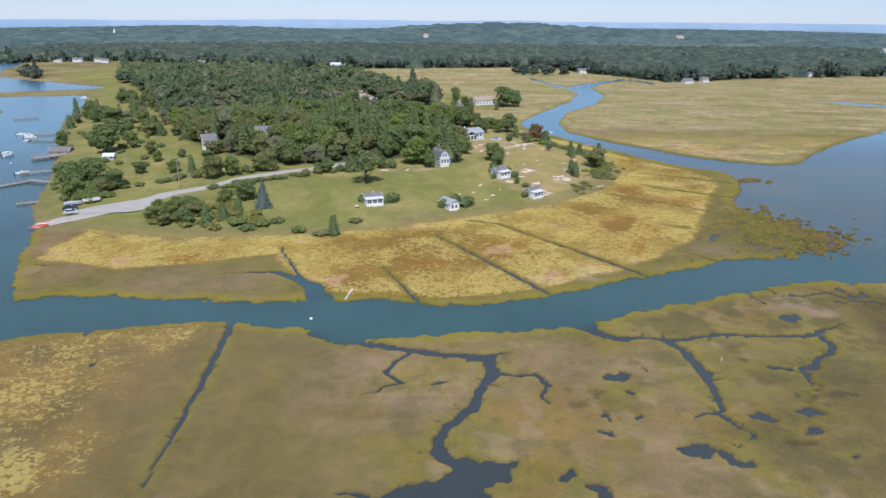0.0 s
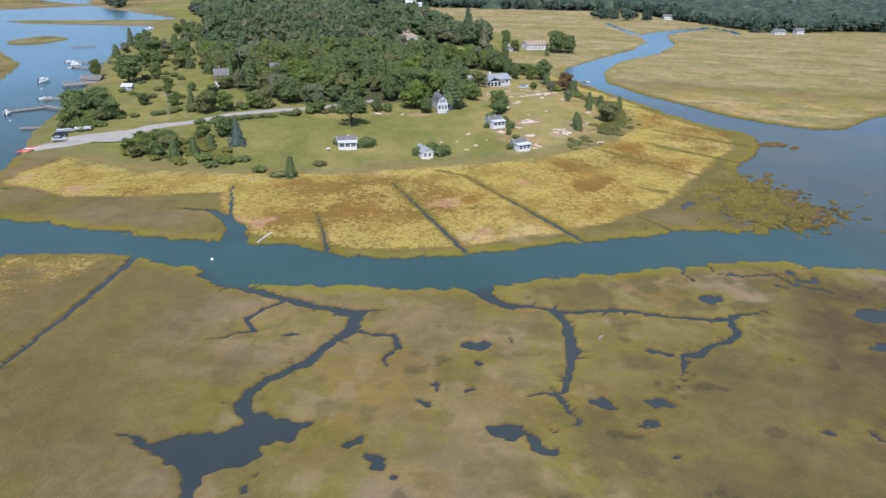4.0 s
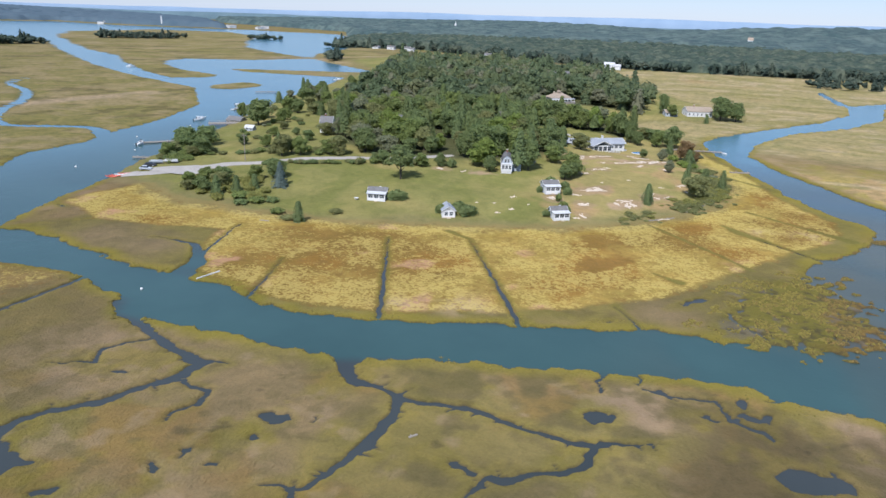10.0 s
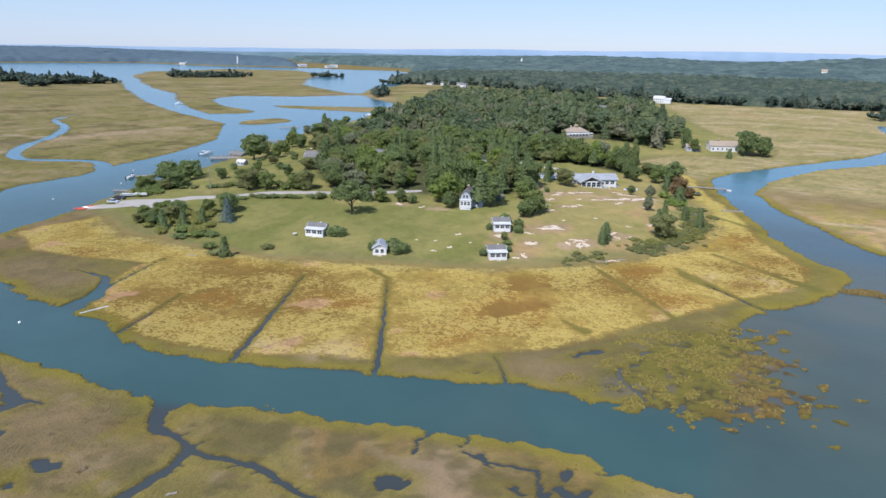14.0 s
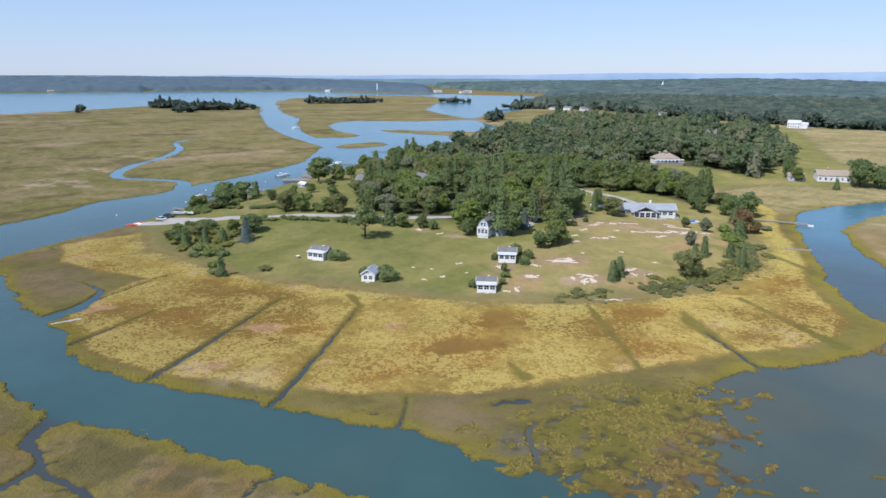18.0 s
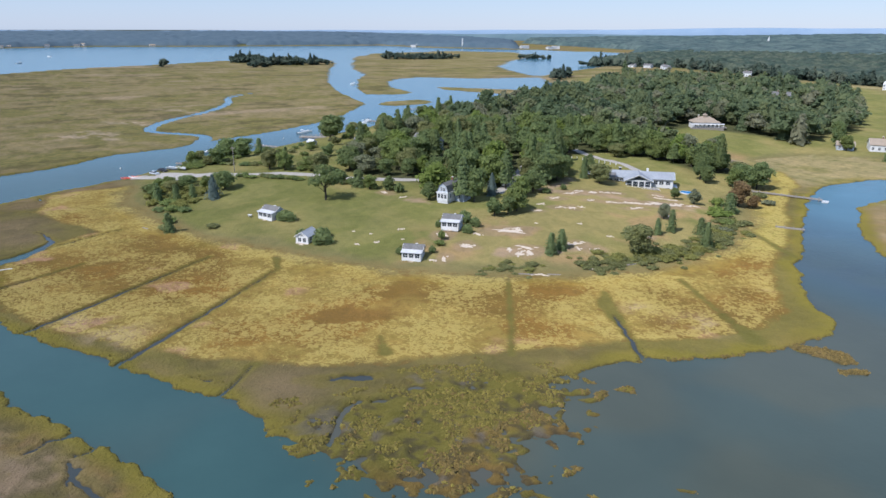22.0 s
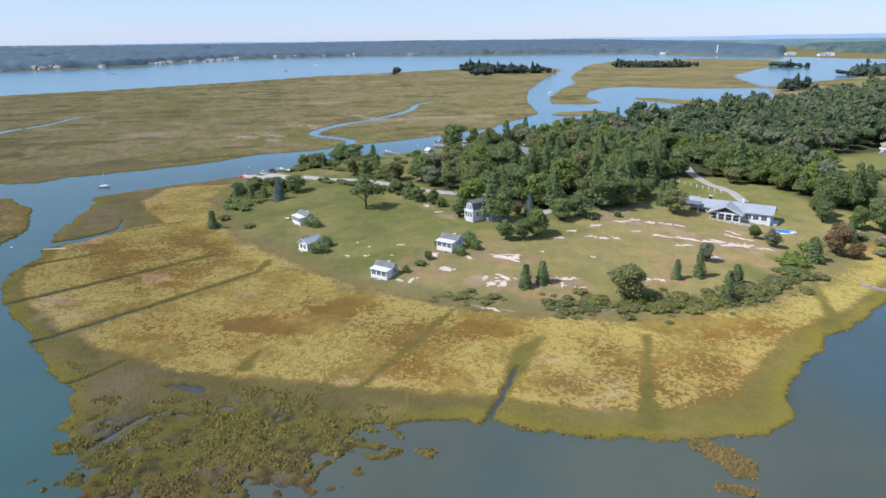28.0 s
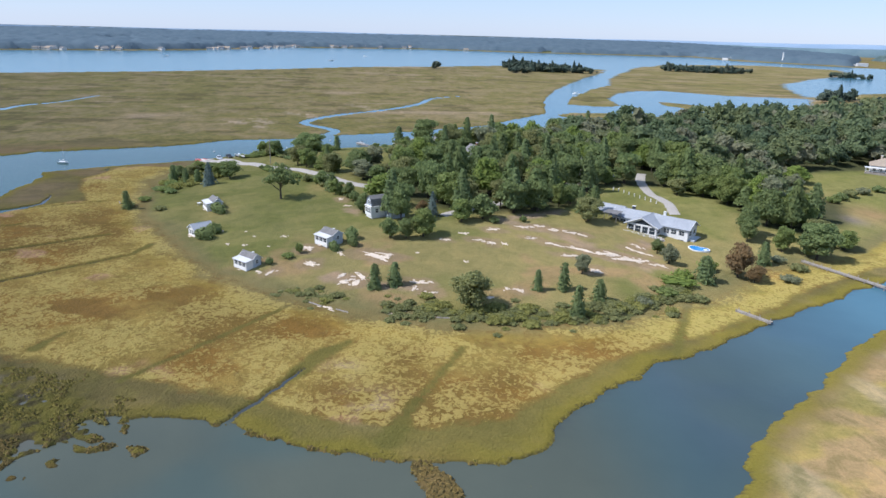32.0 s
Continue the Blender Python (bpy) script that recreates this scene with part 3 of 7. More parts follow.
# outcrops on the meadow: x, y, half axes, turn
ROCKS = [
    (32.6, 276.7, 3.6, 1.1, 60), (34.6, 279.5, 1.6, 0.8, 30), (34.8, 260.1, 1.6, 1.2, 40), (48.6, 271.4, 1.4, 1.0, 0), (47.6, 268.6, 0.9, 1.6, 20), (44, 268, 0.6, 1.7, 30),
    (46, 273, 1.8, 0.7, 50), (50.9, 286.4, 2.2, 0.6, 70), (57, 288.4, 1.5, 0.6, 100), (54, 285, 0.8, 0.5, 0), (36.1, 340.7, 3.4, 0.8, 70), (33, 334, 3.2, 0.7, 60), (39.1, 344.4, 3.0, 1.1, 70),
    (40.5, 347.5, 1.6, 0.8, 60), (47.2, 332.7, 1.3, 0.9, 80), (16.6, 330.5, 1.6, 0.6, 70), (18.5, 335.3, 1.8, 0.5, 70), (21, 338, 1.2, 0.4, 60),
]
ROCKS += [
    (13.9, 321.7, 2.0, 0.6, 80), (13.2, 327, 1.5, 0.6, 90), (26.8, 309.5, 1.2, 0.6, 40), (24.5, 306, 1.4, 0.4, 60), (28, 313, 1.0, 0.4, 30), (58.2, 309.8, 1.2, 0.5, 60),
    (57, 307, 0.7, 0.5, 0), (43.3, 352.2, 1.6, 0.5, 60), (24.3, 258.9, 1.4, 1.0, 20), (16, 312, 1.6, 0.6, 70), (19, 303, 1.0, 0.5, 60), (30, 268, 0.9, 0.5, 0), (38, 250, 1.5, 0.5, 120),
    (36.6, 247, 0.8, 0.5, 60), (17, 241, 0.7, 0.4, 30), (10, 243, 0.6, 0.4, 10), (5, 240, 0.5, 0.4, 0), (13, 252, 0.7, 0.4, 40),
]
ROCKS += [
    (20, 248, 0.5, 0.3, 70), (2, 233, 0.6, 0.3, 20), (14, 236, 0.7, 0.3, 50), (52, 300, 0.8, 0.4, 20), (40, 300, 0.7, 0.3, 60), (33, 288, 0.6, 0.4, 0), (24, 297, 1.2, 0.5, 80),
    (-24, 268, 1.4, 0.5, 20), (-15, 270, 1.0, 0.4, 60), (61, 302, 0.9, 0.5, 80), (60.1, 264.8, 1.6, 0.4, 50), (64.8, 278.6, 1.6, 0.4, 70), (67.5, 286, 1.4, 0.4, 75), (73.5, 313, 0.6, 0.5, 0),
    (37.5, 329, 2.2, 0.5, 65), (29, 327, 2.0, 0.5, 70), (24, 322, 1.5, 0.4, 70), (33, 350, 2.6, 0.7, 40),
]
ROCKS += [
    (28, 352, 1.4, 0.6, 20),
]


def blend(a, b, f):
    return a * (1 - f[:, None]) + np.asarray(b) * f[:, None]


def marsh_tints(px, py, D, U, MA):
    """Plant cover by zone: cordgrass at the edges, salt hay and bare tan on the flats, turf on the rise. Darker ground
    inside the woods.
    """
    n1, n2, n3 = fnoise(px, py, 26, 71), fnoise(px, py, 9, 77), fnoise(px, py, 70, 83)
    n4 = fnoise(px, py, 4, 86)
    c = np.tile(np.array([0.185, 0.135, 0.066]), (len(px), 1))
    c = blend(c, (0.165, 0.145, 0.03), step(0.42, 0.62, n1))
    c = blend(c, (0.235, 0.165, 0.10), step(0.52, 0.7, n2) * 0.7)
    c = blend(c, (0.10, 0.078, 0.04), step(0.62, 0.75, n4) * 0.35)
    west = step(-150, -185, px) * step(1550, 1500, py) * (MA < 0)
    c = blend(c, blend(np.tile(np.array([0.25, 0.197, 0.098]), (len(px), 1)), (0.19, 0.165, 0.06), step(0.4, 0.6, 0.5 * fnoise(px, py * 0.8, 34, 91, 5) + 0.5 * n2)), west)
    c = blend(c, (0.33, 0.25, 0.16), west * step(0.60, 0.72, fnoise(px * 1.3, py * 0.35, 26, 93, 4)) * step(0.5, 0.6, n3) * 0.8)
    c = blend(c, (0.10, 0.085, 0.035), west * step(0.60, 0.66, fnoise(px * 1.3, py * 0.8, 22, 97, 4)) * 0.6)
    north = step(395, 440, py) * step(-250, -200, px) * (MA < 0) * (U < 0)
    stripe = fnoise(px * 0.25, py * 2.2, 20, 101)
    c = blend(c, blend(np.tile(np.array([0.295, 0.238, 0.118]), (len(px), 1)), (0.235, 0.205, 0.09), step(0.40, 0.66, 0.45 * stripe + 0.55 * n1)), north)
    c = blend(c, (0.27, 0.17, 0.08), north * step(0.62, 0.8, n3) * 0.5)
    east = np.maximum(step(0, 8, inside(px, py, EAST)), 0) * step(420, 360, py)
    c = blend(c, blend(np.tile(np.array([0.33, 0.235, 0.115]), (len(px), 1)), (0.30, 0.24, 0.08), step(0.4, 0.55, n2)), east)
    open_marsh = np.clip(north + east, 0, 1)
    for cx, cy, a, b in ((-255, 206, 26, 7), (-300, 243, 22, 7), (-268, 216, 14, 5), (-350, 292, 30, 6)):
        c = blend(c, (0.40, 0.31, 0.215), step(-3, 3, oval(px + (n2 - 0.5) * 22, py + (n4 - 0.5) * 14, cx, cy, a, b, 38)) * step(0.4, 0.6, fnoise(px, py, 5, 261)) * 0.8)
    c = blend(c, (0.275, 0.175, 0.08), east * np.exp(-((px - 190) / 40) ** 2 - ((py - 500) / 40) ** 2) * 0.8)
    c = blend(c, (0.36, 0.285, 0.18), open_marsh * step(0.57, 0.68, fnoise(px * 0.6, py * 1.5, 15, 211, 4)) * 0.7)
    c = blend(c, (0.19, 0.172, 0.062), open_marsh * step(0.57, 0.68, fnoise(px * 0.6, py * 1.5, 19, 215, 4)) * 0.7)
    isle = step(-2, 6, inside(px, py, ISLAND)) * (1 - north)
    rim_s = inside(px, py, SOUTH)
    south = step(-2, 4, rim_s)
    s = np.tile(np.array([0.20, 0.148, 0.076]), (len(px), 1))
    s = blend(s, (0.245, 0.178, 0.112), step(0.46, 0.66, fnoise(px, py, 21, 201, 4)) * 0.9)
    s = blend(s, (0.178, 0.148, 0.046), step(0.47, 0.60, fnoise(px, py, 24, 205, 4)) * 0.8)
    s = blend(s, (0.20, 0.132, 0.048), step(0.56, 0.68, fnoise(px, py, 16, 207)) * 0.7)
    s = blend(s, (0.185, 0.15, 0.036), step(0.55, 0.68, fnoise(px, py, 8, 221, 4)) * 0.6)
    s = blend(s, (0.25, 0.185, 0.11), step(0.60, 0.72, fnoise(px, py, 5, 223, 4)) * 0.6)
    s = blend(s, (0.13, 0.105, 0.048), step(0.62, 0.72, fnoise(px, py, 3.4, 225, 4)) * 0.55)
    s = blend(s, (0.118, 0.098, 0.045), step(0.52, 0.66, fnoise(px, py, 6, 209, 4)) * step(20, 55, px) * 0.8)
    s = blend(s, (0.125, 0.098, 0.045), step(40, 66, px + (n1 - 0.5) * 20) * step(128, 108, py) * 0.6)
    s = blend(s, (0.145, 0.112, 0.048), step(8, -34, px + (n1 - 0.5) * 20) * 0.75)
    c = blend(c, s, south)
    c = blend(c, (0.215, 0.15, 0.055), south * step(-48, -62, px + (n1 - 0.5) * 22) * step(0.35, 0.5, n2) * 0.9)
    c = blend(c, blend(np.tile(np.array([0.135, 0.112, 0.042]), (len(px), 1)), (0.165, 0.138, 0.044), step(0.42, 0.6, n2)), isle)
    c = blend(c, (0.178, 0.148, 0.042), isle * step(84, 96, px + (n1 - 0.5) * 10) * step(238, 252, py) * 0.85)
    c = blend(c, (0.142, 0.112, 0.046), isle * step(48, 84, px + (n1 - 0.5) * 40) * step(262, 236, py) * (0.2 + 0.4 * step(0.40, 0.58, n4)))
    c = blend(c, (0.098, 0.076, 0.038), step(78, 100, px + (n1 - 0.5) * 22) * step(4, 10, rim_s) * (0.55 + 0.4 * step(0.4, 0.6, n2)))
    spot = lambda cx, cy, r: np.exp(-((px - cx) ** 2 + (py - cy) ** 2) / r ** 2)
    c = blend(c, (0.205, 0.15, 0.085), np.clip(spot(77, 188, 8) + spot(-68, 156, 12) + spot(-50, 158, 9), 0, 1) * 0.8)
    hay = step(-1.5, 1.5, inside(px + (n2 - 0.5) * 6, py + (n1 - 0.5) * 6, HAY)) * (U < 3)
    edge_in = inside(px + (n2 - 0.5) * 5, py + (n1 - 0.5) * 5, HAY)
    shock = 1 - np.exp(-((px + 64) / 32) ** 2 - ((py - 176) / 16) ** 2)
    c = blend(c, blend(np.tile(np.array([0.288, 0.204, 0.055]), (len(px), 1)), (0.20, 0.128, 0.034), step(0.42, 0.6, n1) * shock), hay)
    c = blend(c, (0.225, 0.125, 0.03), hay * step(0.58, 0.68, fnoise(px, py, 17, 107)) * 0.75)
    # brown stands and mown strips where no straw shows
    bare = 0.4 * step(0.58, 0.70, fnoise(px, py, 15, 235, 4)) * shock
    for o, tone in (((53, 228, 15, 5.5, 135), (0.215, 0.135, 0.036)), ((57, 214, 10, 5, 55), (0.17, 0.10, 0.032)), ((78, 306, 13, 4.5, 68), (0.26, 0.185, 0.052))):
        f = step(-1.2, 1.2, oval(px + (n2 - 0.5) * 12, py + (n4 - 0.5) * 9, *o) + (fnoise(px, py, 2.5, 245) - 0.5) * 4) * hay
        bare = np.maximum(bare, f)
        c = blend(c, tone, f * 0.42)
    c = blend(c, (0.315, 0.225, 0.05), hay * step(-13, -5, U + (n2 - 0.5) * 6) * 0.8)
    c = blend(c, (0.40, 0.23, 0.14), hay * step(0.66, 0.74, fnoise(px, py, 12, 111)) * step(12, 4, D - 6) * 0.8)
    c = blend(c, (0.075, 0.06, 0.035), step(0.74, 0.80, fnoise(px, py, 5, 181, 4)) * step(2, 6, rim_s) * step(-10, 40, px) * 0.7)
    c = blend(c, (0.36, 0.26, 0.17), np.clip(spot(103.5, 272.5, 5) + spot(89.5, 268, 3.5) + spot(37.5, 167, 6) + spot(24, 160, 4), 0, 1) * step(0.35, 0.55, n4) * 0.8)
    c = blend(c, (0.31, 0.265, 0.07), hay * step(318, 340, py) * 0.7)
    c = blend(c, (0.27, 0.14, 0.045), np.clip(spot(46, 381, 7), 0, 1) * 0.85)
    outer = rim_s
    for poly in (ISLAND, NORTH, EAST, WEST, MIDDLE):
        outer = np.maximum(outer, inside(px, py, poly))
    rim = np.maximum(step(5.5, 0.8, np.maximum(outer, D) + (n2 - 0.5) * 4), step(2.2, 0.5, D + (n4 - 0.5) * 1.5) * 0.4) * (1 - np.clip(west + north, 0, 1) * 0.4) * step(900, 480, py) * step(-700, -330, px)
    c = blend(c, (0.20, 0.166, 0.032), rim * (0.9 - 0.2 * south))
    c = blend(c, (0.108, 0.09, 0.028), rim * step(60, 85, px) * step(170, 195, py) * step(250, 225, py) * 0.7)
    c = blend(c, (0.16, 0.112, 0.046), np.clip(spot(125, 281.3, 6) + spot(131, 279, 5), 0, 1) * 0.9)
    rag = step(-3, 5, inside(px, py, RAGGED))
    c = blend(c, blend(np.tile(np.array([0.138, 0.12, 0.03]), (len(px), 1)), (0.155, 0.105, 0.034), step(0.45, 0.62, n2) * step(105, 112, px + (n4 - 0.5) * 10)), rag)
    c = blend(c, (0.068, 0.056, 0.034), rag * step(0.52, 0.66, 0.25 * n4 + 0.75 * fnoise(px, py, 1.4, 191, 2)) * 0.75)
    c = blend(c, (0.125, 0.108, 0.085), step(-6, 4, inside(px, py, RAGGED)) * step(0.66, 0.74, fnoise(px, py, 5, 193)) * 0.7)
    # green swaths where old ditches have filled
    swath = np.zeros(len(px))
    for line in ([(91, 229, 1.6), (74, 243, 1.2), (58, 256, 1)], [(114, 275, 4), (105, 279.7, 2.0), (83, 292, 0.8)], [(92, 259, 2.4), (84, 264, 4.5), (78, 269.5, 1.2)], [(17, 211, 1.6), (8, 214, 2)], [(76, 209, 3), (69, 212, 1)], [(90, 334, 2), (60, 352, 2)]):
        swath = np.maximum(swath, step(0.6, -0.4, along(px, py, line) + (n4 - 0.5) * 1.4))
    for line in DITCHES[1:]:
        swath = np.maximum(swath, step(1.3, 0.2, along(px, py, line) + (n4 - 0.5) * 1.0) * 0.7)
    c = blend(c, (0.142, 0.128, 0.034), swath * 0.85)
    c = blend(c, (0.07, 0.06, 0.04), step(0.14, -0.1, D))
    lawn = blend(np.tile(np.array([0.208, 0.196, 0.068]), (len(px), 1)), (0.178, 0.178, 0.055), step(0.4, 0.6, n2))
    lawn = blend(lawn, (0.275, 0.23, 0.09), step(0.44, 0.7, n1 + 0.10 * step(0, 40, px) - 0.12 * step(10, -20, px)))
    lawn = blend(lawn, (0.36, 0.235, 0.12), step(8, 30, px) * step(0.54, 0.68, fnoise(px, py, 11, 121)) * step(380, 340, py) * 0.65)
    for line in ([(6, 316, 3), (20, 331, 5), (33, 337, 5), (43, 348, 6)], [(29, 274, 2), (36, 279, 3)], [(44, 266, 3), (50, 274, 3), (54, 288, 3)], [(30, 352, 3), (24, 357, 3)], [(-12, 271, 2), (-3, 273, 3)], [(5, 322, 3), (-3, 338, 4)]):
        lawn = blend(lawn, (0.35, 0.25, 0.165), step(1.8, -1.2, along(px, py, line) + (n4 - 0.5) * 6) * 0.85)
    for rx, ry, ra, rb, rt in ROCKS:
        if ra > 1.1:
            lawn = blend(lawn, (0.30, 0.215, 0.125), step(-0.9, 0.5, oval(px, py, rx, ry, ra * 2.4, rb * 3 + 0.8, rt) + (n4 - 0.5) * 3) * 0.7)
    lawn = blend(lawn, (0.20, 0.17, 0.15), np.clip(spot(-1, 441, 6), 0, 1) * 0.9)
    lawn = blend(lawn, (0.30, 0.20, 0.10), np.clip(spot(-8, 456, 9), 0, 1) * 0.8)
    lawn = blend(lawn, (0.185, 0.165, 0.07), step(8, 1, U + (n2 - 0.5) * 8) * 0.85)
    c = blend(c, (0.20, 0.165, 0.075), step(-9, -2, U + (n2 - 0.5) * 7) * step(150, 175, py) * (MA < 0) * (1 - north) * 0.8)
    c = blend(c, lawn, step(-0.5, 2.5, U + (n4 - 0.5) * 3))
    # darker ground inside the outlines of the woods
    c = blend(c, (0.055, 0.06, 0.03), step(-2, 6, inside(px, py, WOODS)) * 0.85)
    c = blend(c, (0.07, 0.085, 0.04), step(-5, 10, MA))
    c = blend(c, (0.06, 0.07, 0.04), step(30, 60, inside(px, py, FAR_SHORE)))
    hay = np.maximum(hay, south * step(-48, -60, px + (n1 - 0.5) * 26))
    lush = 0.56 + 1.1 * (fnoise(px, py, 9, 231, 4) - 0.45) + 0.3 * step(8, 1.5, edge_in) + 0.1 * step(-14, -5, U)
    return np.clip(c, 0, 1) * np.array([0.845, 0.855, 0.89]), hay * (1 - swath) * np.clip(lush - bare - 0.42 * south, 0.05, 0.85) * step(-0.5, -4.0, U) * (1 - rim * 0.8), np.clip(np.clip(open_marsh + west, 0, 1) * (U < 0) + 0.45 * np.clip(isle + south, 0, 1) * (U < 0) + 0.5 * step(0, 3, U), 0, 1) * (MA < 0)


WOODS = [(-60, 272), (-40, 277), (-24, 284), (-8, 296), (2, 308), (0, 336), (-14, 350), (-34, 366), (-34, 392), (-8, 402), (12, 398), (20, 414), (8, 436), (-14, 452), (-60, 452),
         (-64, 500), (-30, 512), (-6, 510), (-8, 560), (-32, 640), (-75, 730), (-120, 790), (-190, 830), (-300, 840), (-370, 800), (-345, 740), (-310, 690), (-240, 560),
         (-195, 470), (-168, 410), (-148, 372), (-128, 335), (-104, 304), (-84, 284)]
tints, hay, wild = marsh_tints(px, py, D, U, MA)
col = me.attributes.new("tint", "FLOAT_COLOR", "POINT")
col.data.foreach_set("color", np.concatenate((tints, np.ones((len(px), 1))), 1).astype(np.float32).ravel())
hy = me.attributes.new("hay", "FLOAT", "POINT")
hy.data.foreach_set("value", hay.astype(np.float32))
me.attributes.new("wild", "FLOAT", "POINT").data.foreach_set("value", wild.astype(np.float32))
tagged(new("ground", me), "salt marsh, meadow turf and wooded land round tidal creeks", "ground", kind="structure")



def tufts(name, x, y, z, size, material, label, seed):
    """Low clumps of marsh grass, bent over by wind and tide."""
    rng = np.random.default_rng(seed)
    n = len(x)
    side, up = rng.normal(0, 1, (n, 3)), np.tile(np.array([0.0, 0.0, 1.0]), (n, 1)) + rng.normal(0, 0.28, (n, 3))
    up /= np.linalg.norm(up, axis=1)[:, None]
    side = np.cross(up, side)
    side /= np.linalg.norm(side, axis=1)[:, None]
    far = np.cross(up, side)
    s = size * (0.5 + 0.9 * rng.random((n, 1)))
    t, h = s * (0.4 + 0.4 * rng.random((n, 1))), s * (0.35 + 0.3 * rng.random((n, 1)))
    c = np.stack((x, y, z), 1)
    low = np.array([0, 0, 0.12])
    v = np.stack((c - side * s - low, c - far * t - low, c + side * s * 0.9 - low, c + far * t * 1.1 - low, c + up * h + side * s * 0.2), 1).reshape(-1, 3)
    k = np.arange(n)[:, None] * 5
    f = np.concatenate([k + np.array([p]) for p in ((0, 1, 4), (1, 2, 4), (2, 3, 4), (3, 0, 4))])
    return tagged(new(name, grid_mesh(name, v, f, M[material])), label, "grass", kind="stuff")


def blades(name, dark, light):
    n = Nodes(name)
    geo = n.add("NewGeometry")
    tone = n.math("ADD", n.math("MULTIPLY", geo.outputs["Random Per Island"], 0.6), n.math("MULTIPLY", n.noise(2.5, 3), 0.4))
    n.b.inputs["Diffuse Roughness"].default_value = 1.0
    return n.done(n.ramp(tone, (0.2, dark), (0.8, light)), 0.9, 0, 0.1)


M["cordgrass"] = blades("cordgrass_blades", (0.12, 0.10, 0.03), (0.205, 0.17, 0.042))
M["rust_grass"] = blades("rusty_marsh_grass", (0.10, 0.078, 0.032), (0.19, 0.135, 0.045))
rng = np.random.default_rng(61)
tx, ty = 80 + 50 * rng.random(26000), 180 + 54 * rng.random(26000)
td, _, _ = shores(tx, ty)
ok = (td > 0.05) & (inside(tx, ty, RAGGED) > -4 + 5 * (fnoise(tx, ty, 4, 251) - 0.5)) & (fnoise(tx, ty, 2.6, 253) > 0.52)
tx, ty = tx[ok], ty[ok]
outer = step(104, 114, tx + 12 * (fnoise(tx, ty, 6, 255) - 0.5)) * (rng.random(len(tx)) < 0.75) + (rng.random(len(tx)) < 0.12) > 0.5
tz = np.array([ground(a, b) for a, b in zip(tx, ty)])
tufts("cordgrass", tx[~outer], ty[~outer], tz[~outer], 0.48, "cordgrass", "olive cordgrass clumps on the broken marsh edge", 1)
tufts("cordgrass", tx[outer], ty[outer], tz[outer], 0.5, "rust_grass", "rusty brown marsh grass on the broken marsh edge", 2)
tx, ty = 104 + 34 * rng.random(16000), 223 + 66 * rng.random(16000)
td, _, _ = shores(tx, ty)
ok = (td > -0.1) & (inside(tx, ty, ISLAND) < -0.5) & (inside(tx, ty, RAGGED) < 0)
tufts("cordgrass", tx[ok], ty[ok], np.array([ground(a, b) for a, b in zip(tx[ok], ty[ok])]), 0.5, "rust_grass", "brown grass on small islets off the marsh", 4)
tx, ty = -60 + 190 * rng.random(150000), 66 + 290 * rng.random(150000)
rough = (inside(tx, ty, ISLAND) > -3) & (inside(tx, ty, ISLAND) < 5) | (inside(tx, ty, SOUTH) > -3) & (inside(tx, ty, SOUTH) < 4)
tx, ty = tx[rough], ty[rough]
td, _, _ = shores(tx, ty)
ok = (td > -0.15) & (td < 0.2 + 2.2 * fnoise(tx, ty, 3, 257) ** 2) & (inside(tx, ty, RAGGED) < 0)
tx, ty = tx[ok], ty[ok]
tufts("cordgrass", tx, ty, np.array([ground(a, b) for a, b in zip(tx, ty)]), 0.36, "cordgrass", "yellow-green cordgrass fringe along the creek banks", 3)

wx, wy = spread(-128, 150, 2.0, 1.09, 5200), spread(60, 415, 2.0, 1.09, 5200)
WX, WY = np.meshgrid(wx, wy)
wx, wy = WX.ravel(), WY.ravel()
ny, nx = WX.shape
k = np.arange((ny - 1) * (nx - 1)) // (nx - 1) * nx + np.arange((ny - 1) * (nx - 1)) % (nx - 1)
wm = grid_mesh("water", np.stack((wx, wy, np.zeros(len(wx))), 1), np.stack((k, k + 1, k + nx + 1, k + nx), 1), M["water"], True)
wc = np.tile(np.array([0.035, 0.077, 0.075]), (len(wx), 1))
wc = blend(wc, (0.072, 0.080, 0.060), step(60, 95, wx) * step(176, 205, wy) * step(330, 300, wy) * 0.9)
wc = blend(wc, (0.045, 0.07, 0.082), step(300, 335, wy) * step(30, 50, wx))
wc = blend(wc, (0.05, 0.075, 0.068), step(0.5, 0.65, fnoise(wx, wy, 30, 171)) * step(60, 100, wx) * 0.7)
# haze and reflected sky of the distance painted into the far water's tint
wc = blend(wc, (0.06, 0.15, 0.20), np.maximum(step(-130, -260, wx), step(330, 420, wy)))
inner = np.maximum(inside(wx, wy, SOUTH), inside(wx, wy, ISLAND))
wc = blend(wc, (0.042, 0.05, 0.05), step(-0.5, 3.0, inner) * (1 - np.exp(-((wx + 33) / 12) ** 2 - ((wy - 155) / 11) ** 2)) * (1 - step(-6, 2, inside(wx, wy, RAGGED))))
wc = blend(wc, (0.075, 0.078, 0.062), step(-6, 2, inside(wx, wy, RAGGED)) * step(0, 3, inner))
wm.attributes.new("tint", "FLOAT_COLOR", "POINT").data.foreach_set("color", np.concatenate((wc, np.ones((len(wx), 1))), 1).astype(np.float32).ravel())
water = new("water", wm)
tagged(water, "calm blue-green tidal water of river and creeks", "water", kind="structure")


